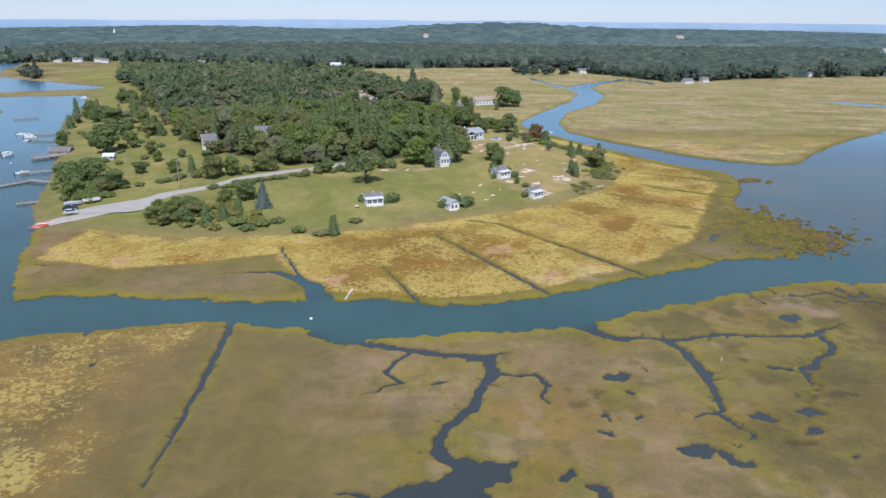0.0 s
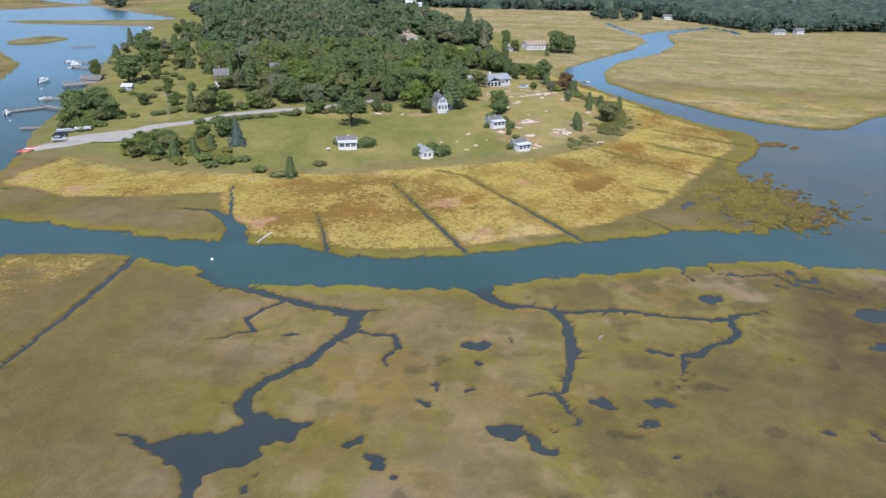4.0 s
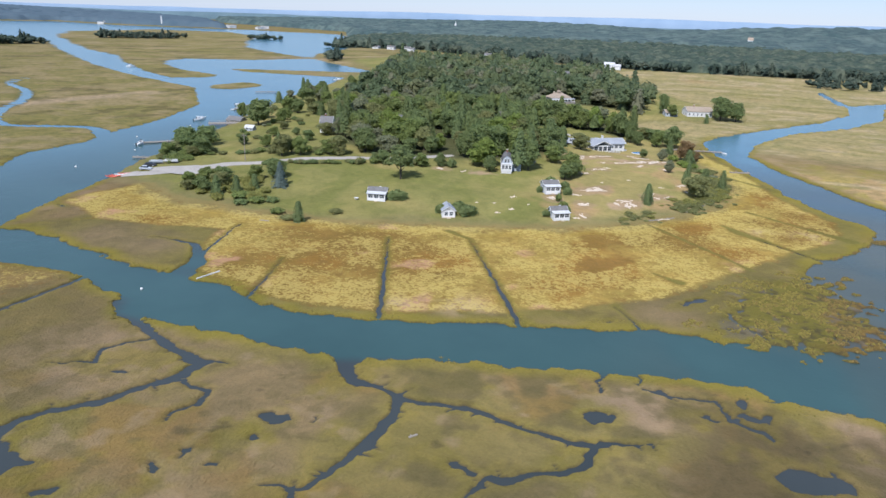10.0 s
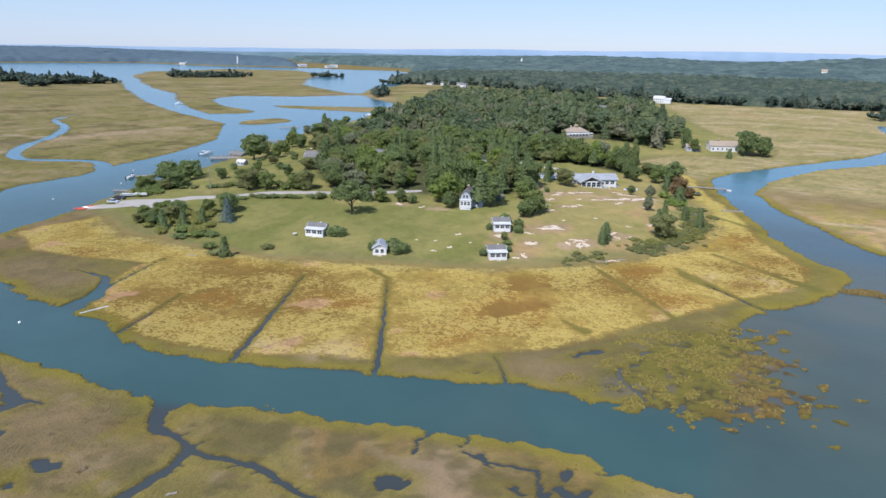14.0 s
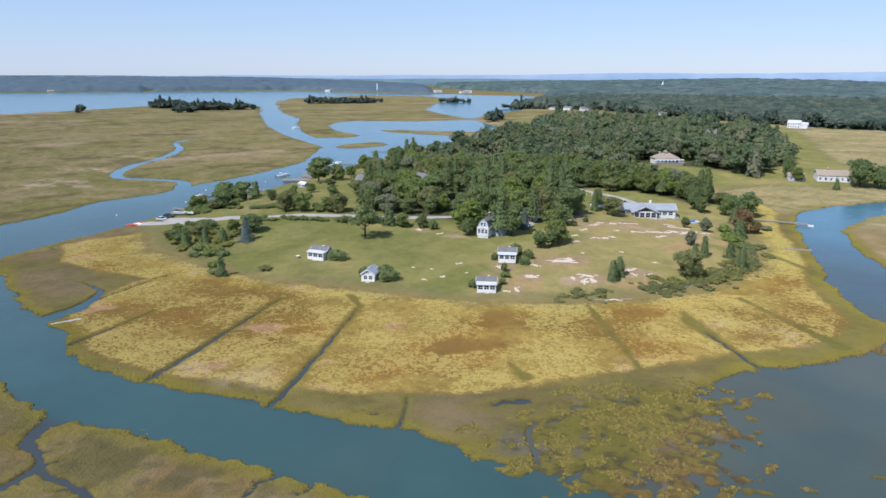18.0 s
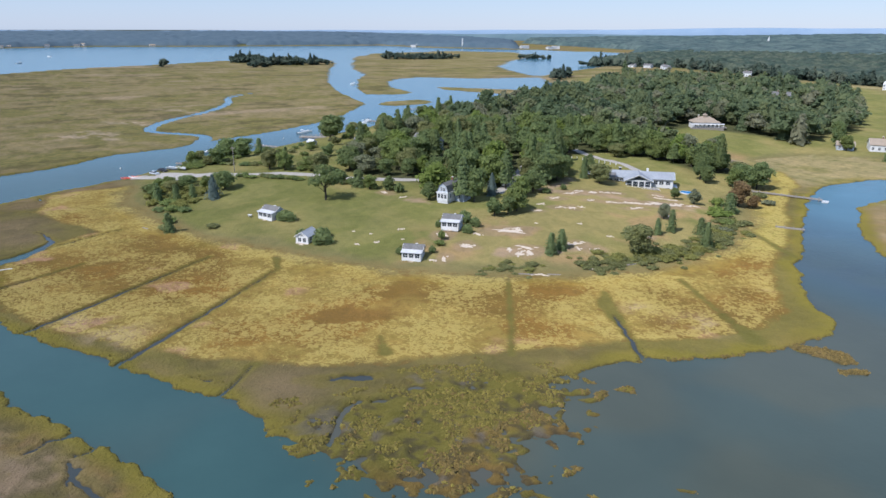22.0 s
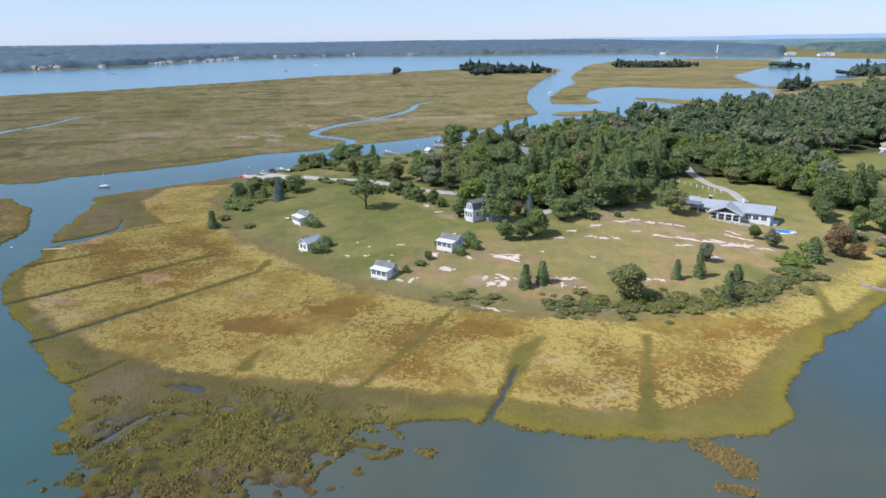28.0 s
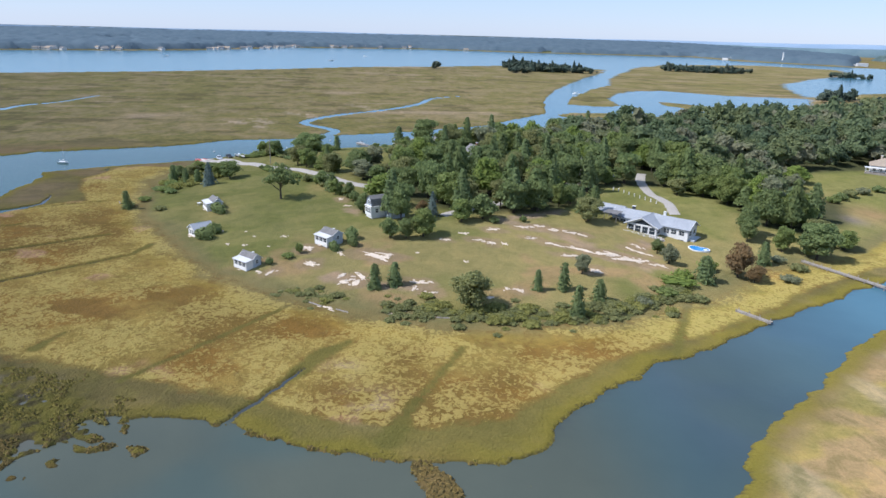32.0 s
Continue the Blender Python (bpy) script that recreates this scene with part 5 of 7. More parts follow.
LAWN_BUSHES = [
    ("hedge", -18.4, 228.4, 3.8, 5.0, 30, 1.45), ("hedge", -28.2, 226.5, 2.6, 3.0), ("hedge", -0.6, 225.8, 3.2, 4.0), ("hedge", 7.6, 228.6, 3.8, 5.4, 40, 1.2), ("hedge", 3.2, 230.6, 3.4, 5),
    ("hedge", 27.2, 266.0, 3.0, 3.4), ("hedge", 19.2, 271, 4.0, 4.6), ("hedge", 18.6, 261.8, 2.6, 2.4), ("hedge", 24.5, 271, 3.2, 3.6), ("bush0", 27.2, 256.8, 3.2, 2.4),
    ("bush0", 30, 254, 1.6, 3.6), ("bush1", 28.6, 242, 2.4, 3.2), ("bush1", 33, 249.5, 2.2, 2.4), ("bush1", 9, 323, 2.3, 2.6), ("bush1", 10, 313.8, 2.3, 3.6), ("bush1", -52, 206, 2, 5),
    ("bush2", -28, 208, 1.6, 5), ("bush2", -36, 196, 1.8, 4.6, 20, 1.8), ("bush0", -44, 199, 2.2, 5), ("bush0", -56, 203, 2.2, 6), ("bush0", -64, 204, 2.6, 7),
]
LAWN_BUSHES += [
    ("bush1", -60, 200, 1.8, 6), ("bush0", -150, 318, 3, 5), ("bush2", -128, 290, 2, 4), ("bush0", -136, 283, 1.8, 4), ("bush2", -122, 275, 2, 5), ("bush1", -145, 290, 2.2, 4),
    ("bush0", -110, 276, 2, 5), ("bush2", -140, 326, 2.2, 5), ("bush1", -132, 318, 2, 4.6), ("bush1", -24, 455, 3, 6), ("bush2", -28, 462, 3.2, 6.5), ("bush3", -31, 470, 3, 6),
    ("bush1", -33, 478, 2.8, 6), ("bush0", -20, 449, 2.6, 6), ("bush2", -30, 440, 2.4, 6), ("bush0", -12, 430, 2, 6), ("bush4", 44, 365, 3, 6), ("bush4", 54, 352, 2.2, 6, 60, 1.8),
    ("bush0", 60, 346, 2, 6), ("bush4", 50, 355, 2.4, 6), ("bush3", 65, 338, 1.8, 5), ("bush3", 52, 384, 2, 6),
]
LAWN_BUSHES += [
    ("bush2", 44, 392, 2.2, 6), ("bush3", 37, 390, 2, 5),
]
for row in LAWN_BUSHES:
    plant(*row)
# scattered trees and shrubs on the fields beside the river
rng = np.random.default_rng(31)
n = 0
while n < 92:
    x, y = -255 + 150 * rng.random(), 275 + 330 * rng.random()
    a, b = np.array([x]), np.array([y])
    if (x > -138 and y < 335) or inside(a, b, UPLAND)[0] < 3 or inside(a, b, WOODS)[0] > 2 or (n > 48 and inside(a, b, WOODS)[0] < -16) or math.hypot(x + 150, y - 296) < 9 or math.hypot(x + 105, y - 302) < 9 or (n % 5 and fnoise(a, b, 40, 161)[0] < 0.45):
        continue
    n += 1
    if rng.random() < 0.55:
        s = 1.4 + 1.8 * rng.random()
        plant(f"bush{int(rng.integers(0, 4))}", x, y, s, s * 1.7, group="shrubs on the river fields")
    else:
        plant(("leaf0", "leaf_dark1", "leaf_olive0", "cedar0", "leaf_grey1", "leaf1")[int(rng.integers(0, 6))], x, y, 4.5 + 5 * rng.random(), 5 + 4 * rng.random(), group="trees on the river fields")
# scrub along the foot of the rise
rng = np.random.default_rng(11)
SCRUB = [(46, 251), (58, 265), (66, 281), (70, 300), (71, 318), (68, 336), (60, 350)]
low = []
for i in range(420):
    k = rng.random() * (len(SCRUB) - 1)
    a, b = SCRUB[int(k)], SCRUB[int(k) + 1]
    q = k - int(k)
    x, y = a[0] + (b[0] - a[0]) * q + rng.normal(0, 2.5) - 1, a[1] + (b[1] - a[1]) * q + rng.normal(0, 2.5)
    if y < 278 and (vnoise(x, y, 9, 243) < 0.5 or rng.random() < 0.4):
        continue
    s = 0.35 + 0.9 * rng.random() ** 2.5 + (0.8 if y > 275 else 0) * rng.random() ** 2
    low.append((f"bush{i % 4}", x, y, s, s * (1.6 + 1.6 * rng.random()) + 0.9))
thicket(low[::3], "leaf_olive", "olive scrub along the foot of the meadow")
thicket(low[1::3], "leaf_scrub", "yellow-green bayberry scrub along the foot of the meadow")
thicket(low[2::3], "leaf_olive", "olive-green scrub along the foot of the meadow")
# hedge along the lane
for i in range(44):
    k = min(max((i + rng.normal(0, 0.7)) / 43, 0), 1)
    x, y = -84 + 62 * k + rng.normal(0, 0.9), 235 + 37 * k + 3 * math.sin(k * 3) + rng.normal(0, 0.9)
    if i % 4 == 0 and k > 0.5:
        plant(("leaf0", "leaf_olive0", "leaf_dark1", "leaf_grey1", "cedar1")[int(rng.integers(0, 5))], x, y, 4 + 4 * rng.random(), 4.5 + 3 * rng.random(), group="trees along the lane")
    else:
        plant(("bush1", "bush0", "bush2", "bush1")[i % 4], x, y, (1.0 + 0.9 * rng.random()) if k < 0.5 else 1.6 + 2.2 * rng.random(), 2.4 + 2 * rng.random(), group="hedge along the lane")
for i in range(34):
    k = rng.random()
    x, y = -132 + 66 * k + rng.normal(0, 1.8), 231 + 36 * k + rng.normal(0, 1.8)
    if i % 5 == 0:
        plant(("leaf0", "leaf_olive1", "leaf_dark0")[i % 3], x, y, 4 + 4 * rng.random(), 5 + 3 * rng.random(), group="trees along the lane")
    else:
        plant(("bush0", "bush1", "bush2")[i % 3], x, y, 1.4 + rng.random() * 2.0, 3 + rng.random() * 2.5, group="shrubs behind the lane")

low = []
for i in range(75):
    x, y = -93 + 36 * rng.random(), 199 + 24 * rng.random()
    if math.hypot((x + 76) / 19, (y - 210) / 12) > 1 or math.hypot(x + 59.5, y - 218.5) < 4:
        continue
    s = 0.8 + 1.6 * rng.random()
    low.append((f"bush{i % 4}", x, y, s, s * 1.6 + 1))
thicket(low, "leaf_scrub", "rough olive thicket beside the lane")
low = []
for i in range(60):
    k = rng.random()
    x, y = -146 + 30 * k + rng.normal(0, 3.5), 262 - 34 * k + rng.normal(0, 3.5)
    if inside(np.array([x]), np.array([y]), UPLAND)[0] < 1:
        continue
    s = 0.9 + 2.0 * rng.random()
    low.append((f"bush{i % 4}", x, y, s, s * 1.6 + 0.8))
thicket(low, "leaf", "green thicket on the river bank")

LANES = [[(-123, 205, 5), (-114, 211, 6), (-102, 221, 7), (-95, 232, 6), (-84, 238.5, 5), (-77, 250, 5), (-62, 262, 5), (-48, 270, 5), (-30, 290, 4)],
         [(1, 299, 4), (-9, 314, 4.5), (-27, 336, 4.5), (-43, 358, 4), (-60, 385, 4)], [(-2, 378, 4), (-15, 381, 4), (-26, 379, 4), (-46, 384, 4), (-58, 390, 4)]]
HOUSE_SPOTS = [(-100, 305, 9), (-77, 313, 9), (-78, 325, 11), (0, 283, 8), (12, 362, 20), (-60, 505, 19), (-48, 490, 16), (-38, 500, 14), (-40, 474, 17), (-34, 452, 18), (-22, 440, 12), (-105, 296, 10), (-58, 320, 7), (-120, 420, 9), (-90, 450, 8), (-60, 640, 12), (-150, 560, 10), (-48, 300, 6)]
spots = []
tries = np.random.default_rng(21)
while len(spots) < 1500:
    n = 6000
    xs, ys = -420 + 445 * tries.random(n), 270 + 700 * tries.random(n)
    ok = (inside(xs, ys, WOODS) > 1) & (fnoise(xs, ys, 60, 141) < 0.70 + (ys < 420) * 0.3)
    for lane in LANES:
        ok &= along(xs, ys, lane) > 2.2
    for cx, cy, r in HOUSE_SPOTS:
        ok &= np.hypot(xs - cx, ys - cy) > r
    cells = set((round(a / 7.4), round(b / 7.4)) for a, b in spots)
    for a, b in zip(xs[ok], ys[ok]):
        c = (round(a / 7.4), round(b / 7.4))
        if c not in cells:
            cells.add(c)
            spots.append((a, b))
    if len(spots) > 1500 or tries.random() > 0.9:
        break
spots.sort(key=lambda p: p[1] - 0.35 * p[0])
near, rest = spots[:200], spots[200:]
mixed = ("leaf0", "leaf1", "leaf_dark0", "leaf_dark1", "leaf_olive0", "pine0", "leaf_dark0", "pine1", "leaf0", "leaf_olive1", "leaf_light1", "leaf_grey1")
for x, y in near:
    key = mixed[int(tries.integers(0, 12))]
    tall = key.startswith("pine")
    hgt = (11.5 + 6.5 * tries.random()) if tall else 6.5 + 7.5 * tries.random()
    plant(key, x, y, hgt * (0.8 if y < 285 else 1), 6 + 3 * tries.random() if tall else hgt * (0.75 + 0.3 * tries.random()), group="trees at the edge of the woods")


def wood(name, places, seed, label, size=1.0, material="wood_leaf", leaves=36):
    """Many trees as one mass, each with its own shape and tone."""
    rng = np.random.default_rng(seed)
    bases = []
    for i in range(6):
        lob = broad_lobes(300 + i, 5, 0.85)[:8 if leaves > 20 else 5]
        out = [ball(rng, c, np.array(r) * 0.78, 4, 6, 0.3) for c, r in lob]
        for c, r in lob:
            d = rng.normal(0, 1, (leaves, 3))
            d /= np.linalg.norm(d, axis=1)[:, None]
            d[:, 2] = np.abs(d[:, 2])
            out.append(clumps(rng, np.array(c) + d * np.array(r) * (0.76 + 0.38 * rng.random((leaves, 1))), d, 0.52, 0.9))
        bases.append(joined(out))
    for i in range(2):
        bases.append(conifer(400 + i, 12, 6.5, 8, 150, 0.8, 0.1, 0.15, 0.6))
    xs, ys = np.array([p[0] for p in places]), np.array([p[1] for p in places])
    zs = level(xs, ys, *shores(xs, ys))
    pieces, tones = [], []
    for x, y, z in zip(xs, ys, zs):
        v, f = bases[int(rng.integers(0, 6)) if rng.random() > 0.16 else int(rng.integers(6, 8))]
        big = rng.random() ** 1.3
        a, s, h = rng.random() * 6.28, size * (0.7 + 0.9 * big + 0.15 * rng.random()), size * (0.55 + 0.75 * big + 0.4 * rng.random() ** 2)
        stand = 0.72 + 0.62 * float(vnoise(x, y, 26, 9))
        s, h = s * (0.6 + 0.4 * stand), h * stand * (1.35 if rng.random() < 0.07 else 1)
        c, q = math.cos(a) * s, math.sin(a) * s
        w = np.stack((v[:, 0] * c - v[:, 1] * q + x, v[:, 0] * q + v[:, 1] * c + y, v[:, 2] * h + z), 1)
        pieces.append((w, f))
        tones.append(np.full(len(w), 0.75 * rng.random() ** 1.3 + 0.35 * vnoise(x, y, 45, 3) if rng.random() > 0.06 else 1.0, np.float32))
    me = grid_mesh(name, *joined(pieces), M[material])
    at = me.attributes.new("tone", "FLOAT", "POINT")
    at.data.foreach_set("value", np.concatenate(tones))
    return tagged(new(name, me), label, "woods", kind="stuff")


def wood_leaf():
    n = Nodes("wood_leaves")
    geo, tone = n.add("NewGeometry"), n.add("Attribute")
    tone.attribute_name = "tone"
    f = n.math("ADD", n.math("MULTIPLY", geo.outputs["Random Per Island"], 0.4), n.math("MULTIPLY", n.noise(2.5, 3), 0.6))
    dark = n.ramp(tone.outputs["Fac"], (0.0, (0.117, 0.160, 0.099)), (0.4, (0.142, 0.189, 0.102)), (0.75, (0.173, 0.204, 0.099)), (1.0, (0.193, 0.197, 0.122)))
    light = n.ramp(tone.outputs["Fac"], (0.0, (0.135, 0.178, 0.099)), (0.4, (0.181, 0.229, 0.107)), (0.75, (0.240, 0.269, 0.117)), (1.0, (0.315, 0.315, 0.197)))
    return n.thin(n.mix(f, dark, light))


M["wood_leaf"] = wood_leaf()
wood("woods", [p for p in rest if p[1] < 540], 5, "mixed green woods covering the neck of land")
wood("woods", [p for p in rest if p[1] >= 540], 9, "mixed green woods farther up the neck of land", leaves=18)
# small wooded islets far out on the marshes, and trees along far field edges
rng = np.random.default_rng(8)
far = []
for cx, cy, a, b, t, n in ((-985, 600, 62, 26, 60, 150), (-885, 615, 58, 13, 70, 110), (-856, 540, 20, 9, 70, 24), (-965, 900, 76, 26, 65, 150), (-875, 1110, 34, 10, 40, 50), (-940, 420, 10, 5, 0, 7),
                           (-455, 775, 45, 9, 125, 40), (-310, 700, 24, 10, 60, 16), (120, 900, 40, 30, 40, 30)):
    for i in range(int(n * 1.5)):
        r, q = math.sqrt(rng.random()), rng.random() * 6.28
        u, v = a * r * math.cos(q), b * r * math.sin(q)
        far.append((cx + u * math.cos(radians(t)) - v * math.sin(radians(t)), cy + u * math.sin(radians(t)) + v * math.cos(radians(t))))
wood("woods", far, 6, "dark wooded islets standing on the far marsh", 0.85, "far_leaf", 8)

# the front of the mainland woods
cells, front = set(), []
for _ in range(3):
    xs, ys = -760 + 2000 * rng.random(60000), 775 + 400 * rng.random(60000)
    m = inside(xs, ys, MAINLAND)
    for x, y in zip(xs[(m > -3) & (m < 20)], ys[(m > -3) & (m < 20)]):
        c = (round(x / 7.5), round(y / 7.5))
        if c not in cells and fnoise(np.array([x]), np.array([y]), 40, 133)[0] < 0.62:
            cells.add(c)
            front.append((x, y))
wood("woods", front, 7, "trees along the front of the mainland woods", 0.95, "far_leaf", 12)

# ---- lanes ----
def heights(x, y):
    return level(x, y, *shores(x, y))


def lane(name, line, label, material="gravel", lift=0.09):
    """A strip of roadway laid over the ground along a line of x, y, width."""
    pts = []
    for (ax, ay, aw), (bx, by, bw) in zip(line, line[1:]):
        n = max(2, int(math.hypot(bx - ax, by - ay) / 1.5))
        pts += [(ax + (bx - ax) * i / n, ay + (by - ay) * i / n, aw + (bw - aw) * i / n) for i in range(n)]
    pts.append(line[-1])
    p = np.array(pts)
    for _ in range(4):
        p[1:-1] = (p[:-2] + 2 * p[1:-1] + p[2:]) / 4
    t = np.gradient(p[:, :2], axis=0)
    t /= np.linalg.norm(t, axis=1)[:, None] + 1e-9
    n = np.stack((-t[:, 1], t[:, 0]), 1)
    wob = 1 + 0.14 * (fnoise(p[:, 0], p[:, 1], 5, 151) - 0.5)
    cols = 7
    rows = [p[:, :2] + n * (p[:, 2] * wob * (k / (cols - 1) - 0.5))[:, None] for k in range(cols)]
    xy = np.stack(rows, 1)
    z = heights(xy[..., 0].ravel(), xy[..., 1].ravel()).reshape(xy.shape[:2])
    z = np.maximum(z, z.mean(1)[:, None] * 0.6 + z * 0.4) + lift
    z[:, (0, -1)] -= 0.14
    v = np.concatenate((xy, z[..., None]), 2).reshape(-1, 3)
    k = np.arange((len(p) - 1) * (cols - 1)) // (cols - 1) * cols + np.arange((len(p) - 1) * (cols - 1)) % (cols - 1)
    return tagged(new(name, grid_mesh(name, v, np.stack((k, k + 1, k + cols + 1, k + cols), 1), M[material], True)), label, "road", kind="structure")


lane("road", LANES[0], "pale gravel lane leading inland from the boat ramp")
lane("road", LANES[1], "pale gravel drive between dark trees")
lane("road", LANES[2], "pale gravel drive to the long grey house")
lane("road", [(-118, 214, 4), (-110, 217, 10), (-101, 219, 13), (-97, 220, 8)], "pale gravel parking ground beside the boat ramp", lift=0.14)
lane("road", [(-133, 200, 4), (-126, 204, 4.5), (-119, 208.5, 5)], "pale boat ramp running down to the water", lift=0.16)


# ---- houses ----
FRAMES = {}


def window_frame(w, h, bars, material):
    """One joined sash: outer frame, upright bars and a middle rail, with open lights between."""
    t = 0.07
    xs, zs = [-w / 2 - t, -w / 2], [-t, 0, h / 2 - 0.03, h / 2 + 0.03, h, h + t]
    for i in range(bars):
        c = -w / 2 + w * (i + 1) / (bars + 1)
        xs += [c - 0.03, c + 0.03]
    xs += [w / 2, w / 2 + t]
    nx, nz = len(xs) - 1, len(zs) - 1
    solid = lambda i, k: 0 <= i < nx and 0 <= k < nz and (i % 2 == 0 or k % 2 == 0)
    bm = bmesh.new()
    v = [[[bm.verts.new((a, y, b)) for b in zs] for a in xs] for y in (-0.05, 0.06)]
    for i in range(nx):
        for k in range(nz):
            if not solid(i, k):
                continue
            f, b = v
            bm.faces.new((f[i][k], f[i + 1][k], f[i + 1][k + 1], f[i][k + 1]))
            bm.faces.new((b[i][k + 1], b[i + 1][k + 1], b[i + 1][k], b[i][k]))
            for di, dk, p, q in ((-1, 0, (i, k), (i, k + 1)), (1, 0, (i + 1, k + 1), (i + 1, k)), (0, -1, (i + 1, k), (i, k)), (0, 1, (i, k + 1), (i + 1, k + 1))):
                if not solid(i + di, k + dk):
                    bm.faces.new((f[p[0]][p[1]], f[q[0]][q[1]], b[q[0]][q[1]], b[p[0]][p[1]]))
    me = bpy.data.meshes.new("window")
    bm.to_mesh(me)
    bm.free()
    me.materials.append(M[material])
    return me


def window(parent, x, y, z, w, h, face="front", bars=1, frame="white", name="window"):
    """A window standing proud of a wall: frame and bars, with a pane of dark glass."""
    key = (w, h, bars, frame)
    if key not in FRAMES:
        FRAMES[key] = window_frame(w, h, bars, frame)
    ob = new(name, FRAMES[key])
    ob.parent = parent
    ob.matrix_local = pose(x, y, z, 0, 0, {"front": 0, "right": 90, "back": 180, "left": -90}[face])
    pane = part("pane", box(-w / 2, -0.02, 0, w / 2, 0.01, h), M["glass"], ob)
    return ob


def door(parent, x, y, z, w=0.9, h=2.05, face="front", material="dark"):
    bm = box(-w / 2 - 0.08, -0.05, 0, -w / 2, 0.05, h + 0.08)
    box(w / 2, -0.05, 0, w / 2 + 0.08, 0.05, h + 0.08, bm)
    box(-w / 2, -0.05, h, w / 2, 0.05, h + 0.08, bm)
    ob = part("door_frame", bm, M["white"], parent)
    ob.matrix_local = pose(x, y, z, 0, 0, {"front": 0, "right": 90, "back": 180, "left": -90}[face])
    part("door", box(-w / 2, -0.03, 0, w / 2, 0.02, h, bevel=0.01), M[material], ob)
    return ob


def gable_roof(parent, x0, x1, y0, y1, z, rise, material, over=0.35, thick=0.14, along_x=True, trim="white"):
    """Two roof slopes with their thickness and eaves, a ridge cap and bargeboards."""
    a0, a1, b0, b1 = (x0, x1, y0, y1) if along_x else (y0, y1, x0, x1)
    mid, run = (b0 + b1) / 2, (b1 - b0) / 2
    fall = rise / run
    for s in (-1, 1):
        e = mid + s * (run + over)
        line = [(mid, z + rise), (e, z - over * fall), (e, z - over * fall + thick), (mid, z + rise + thick)]
        part("roof_slope", prism(line, a0 - over, a1 + over, "x" if along_x else "y"), M[material], parent)
    cap = [(mid - 0.16, z + rise + thick - 0.05), (mid + 0.16, z + rise + thick - 0.05), (mid, z + rise + thick + 0.06)]
    part("ridge_cap", prism(cap, a0 - over, a1 + over, "x" if along_x else "y"), M[material], parent)
    for end in (a0 - over - 0.06, a1 + over):
        bm = bmesh.new()
        for s in (-1, 1):
            e = mid + s * (run + over)
            prism([(mid, z + rise - 0.12), (e, z - over * fall - 0.12), (e, z - over * fall + thick), (mid, z + rise + thick)], end, end + 0.06, "x" if along_x else "y", bm)
        part("bargeboard", bm, M[trim], parent)


def gable_body(parent, x0, x1, y0, y1, z0, z1, rise, material, along_x=True):
    """Walls up to the slopes."""
    a0, a1, b0, b1 = (x0, x1, y0, y1) if along_x else (y0, y1, x0, x1)
    return part("wall", prism([(b0, z0), (b1, z0), (b1, z1), ((b0 + b1) / 2, z1 + rise), (b0, z1)], a0, a1, "x" if along_x else "y"), M[material], parent)


def chimney(parent, x, y, z0, z1, material="brick", w=0.7):
    ob = part("chimney", box(x - w / 2, y - w / 2, z0, x + w / 2, y + w / 2, z1, bevel=0.02), M[material], parent)
    part("chimney_cap", box(x - w / 2 - 0.08, y - w / 2 - 0.08, z1, x + w / 2 + 0.08, y + w / 2 + 0.08, z1 + 0.12), M["white"], ob)


def cottage(x, y, turn, w, depth, label, roof="shingle", lift=0.0, skirt=0.9):
    """A one-room summer cottage with a glazed porch along its front."""
    c = thing("cottage", x, y, turn, label, "cottage", "white cottages on the meadow")
    c.location.z += lift
    c.scale = (0.9, 0.9, 0.82)
    pd = 2.3
    part("foundation", box(0.1, 0.1, -1.6, w - 0.1, depth - 0.1, 0.0), M["wood"], c)
    part("porch_wall", box(0, 0, -skirt, w, pd, 0.55), M["white"], c)
    part("porch_head", box(0, 0, 1.98, w, 0.14, 2.3), M["white"], c)
    for i in range(4):
        k = 0.16 + (w - 0.32) * i / 3
        part("porch_post", box(k - 0.15, 0.0, 0.55, k + 0.15, 0.16, 1.98), M["white"], c)
    for s in (0.0, w - 0.14):
        part("porch_side", box(s, 0.16, 0.55, s + 0.14, pd, 2.3), M["white"], c)
    bay = (w - 0.32) / 3
    for i in range(3):
        window(c, 0.16 + bay * (i + 0.5), 0.1, 0.62, bay - 0.46, 1.34)
    part("porch_roof", prism([(-0.35, 2.26), (pd + 0.3, 2.72), (pd + 0.3, 2.84), (-0.35, 2.38)], -0.3, w + 0.3, "x"), M["tin"], c)
    part("porch_back", box(0.1, pd - 0.2, 0.0, w - 0.1, pd - 0.1, 2.3), M["wood"], c)
    gable_body(c, 0, w, pd, depth, -1.2, 2.75, 1.25, "siding")
    gable_roof(c, 0, w, pd, depth, 2.78, 1.25, roof)
    for s, f in ((w + 0.02, "right"), (-0.02, "left")):
        window(c, s, (pd + depth) / 2, 1.0, 0.9, 1.2, f)
    door(c, w * 0.5, depth + 0.02, 0.0, face="back")
    chimney(c, w * 0.62, (pd + depth) / 2 + 0.4, 3.0, 4.1, "rock", 0.5)
    part("step", box(w / 2 - 0.7, -0.7, -skirt, w / 2 + 0.7, 0.0, -skirt + 0.35, bevel=0.02), M["rock"], c)
    return c


cottage(-26.2, 222.2, 23, 6.6, 5.6, "white cottage with a glazed porch beside a clipped hedge", lift=0.5)
cottage(21.2, 260.7, 40, 5.9, 6.2, "white and blue-grey cottage with a glazed porch", lift=0.9)
cottage(31.8, 240.3, 43, 5.9, 5.2, "white cottage with glazed porch at the marsh edge", lift=0.5)

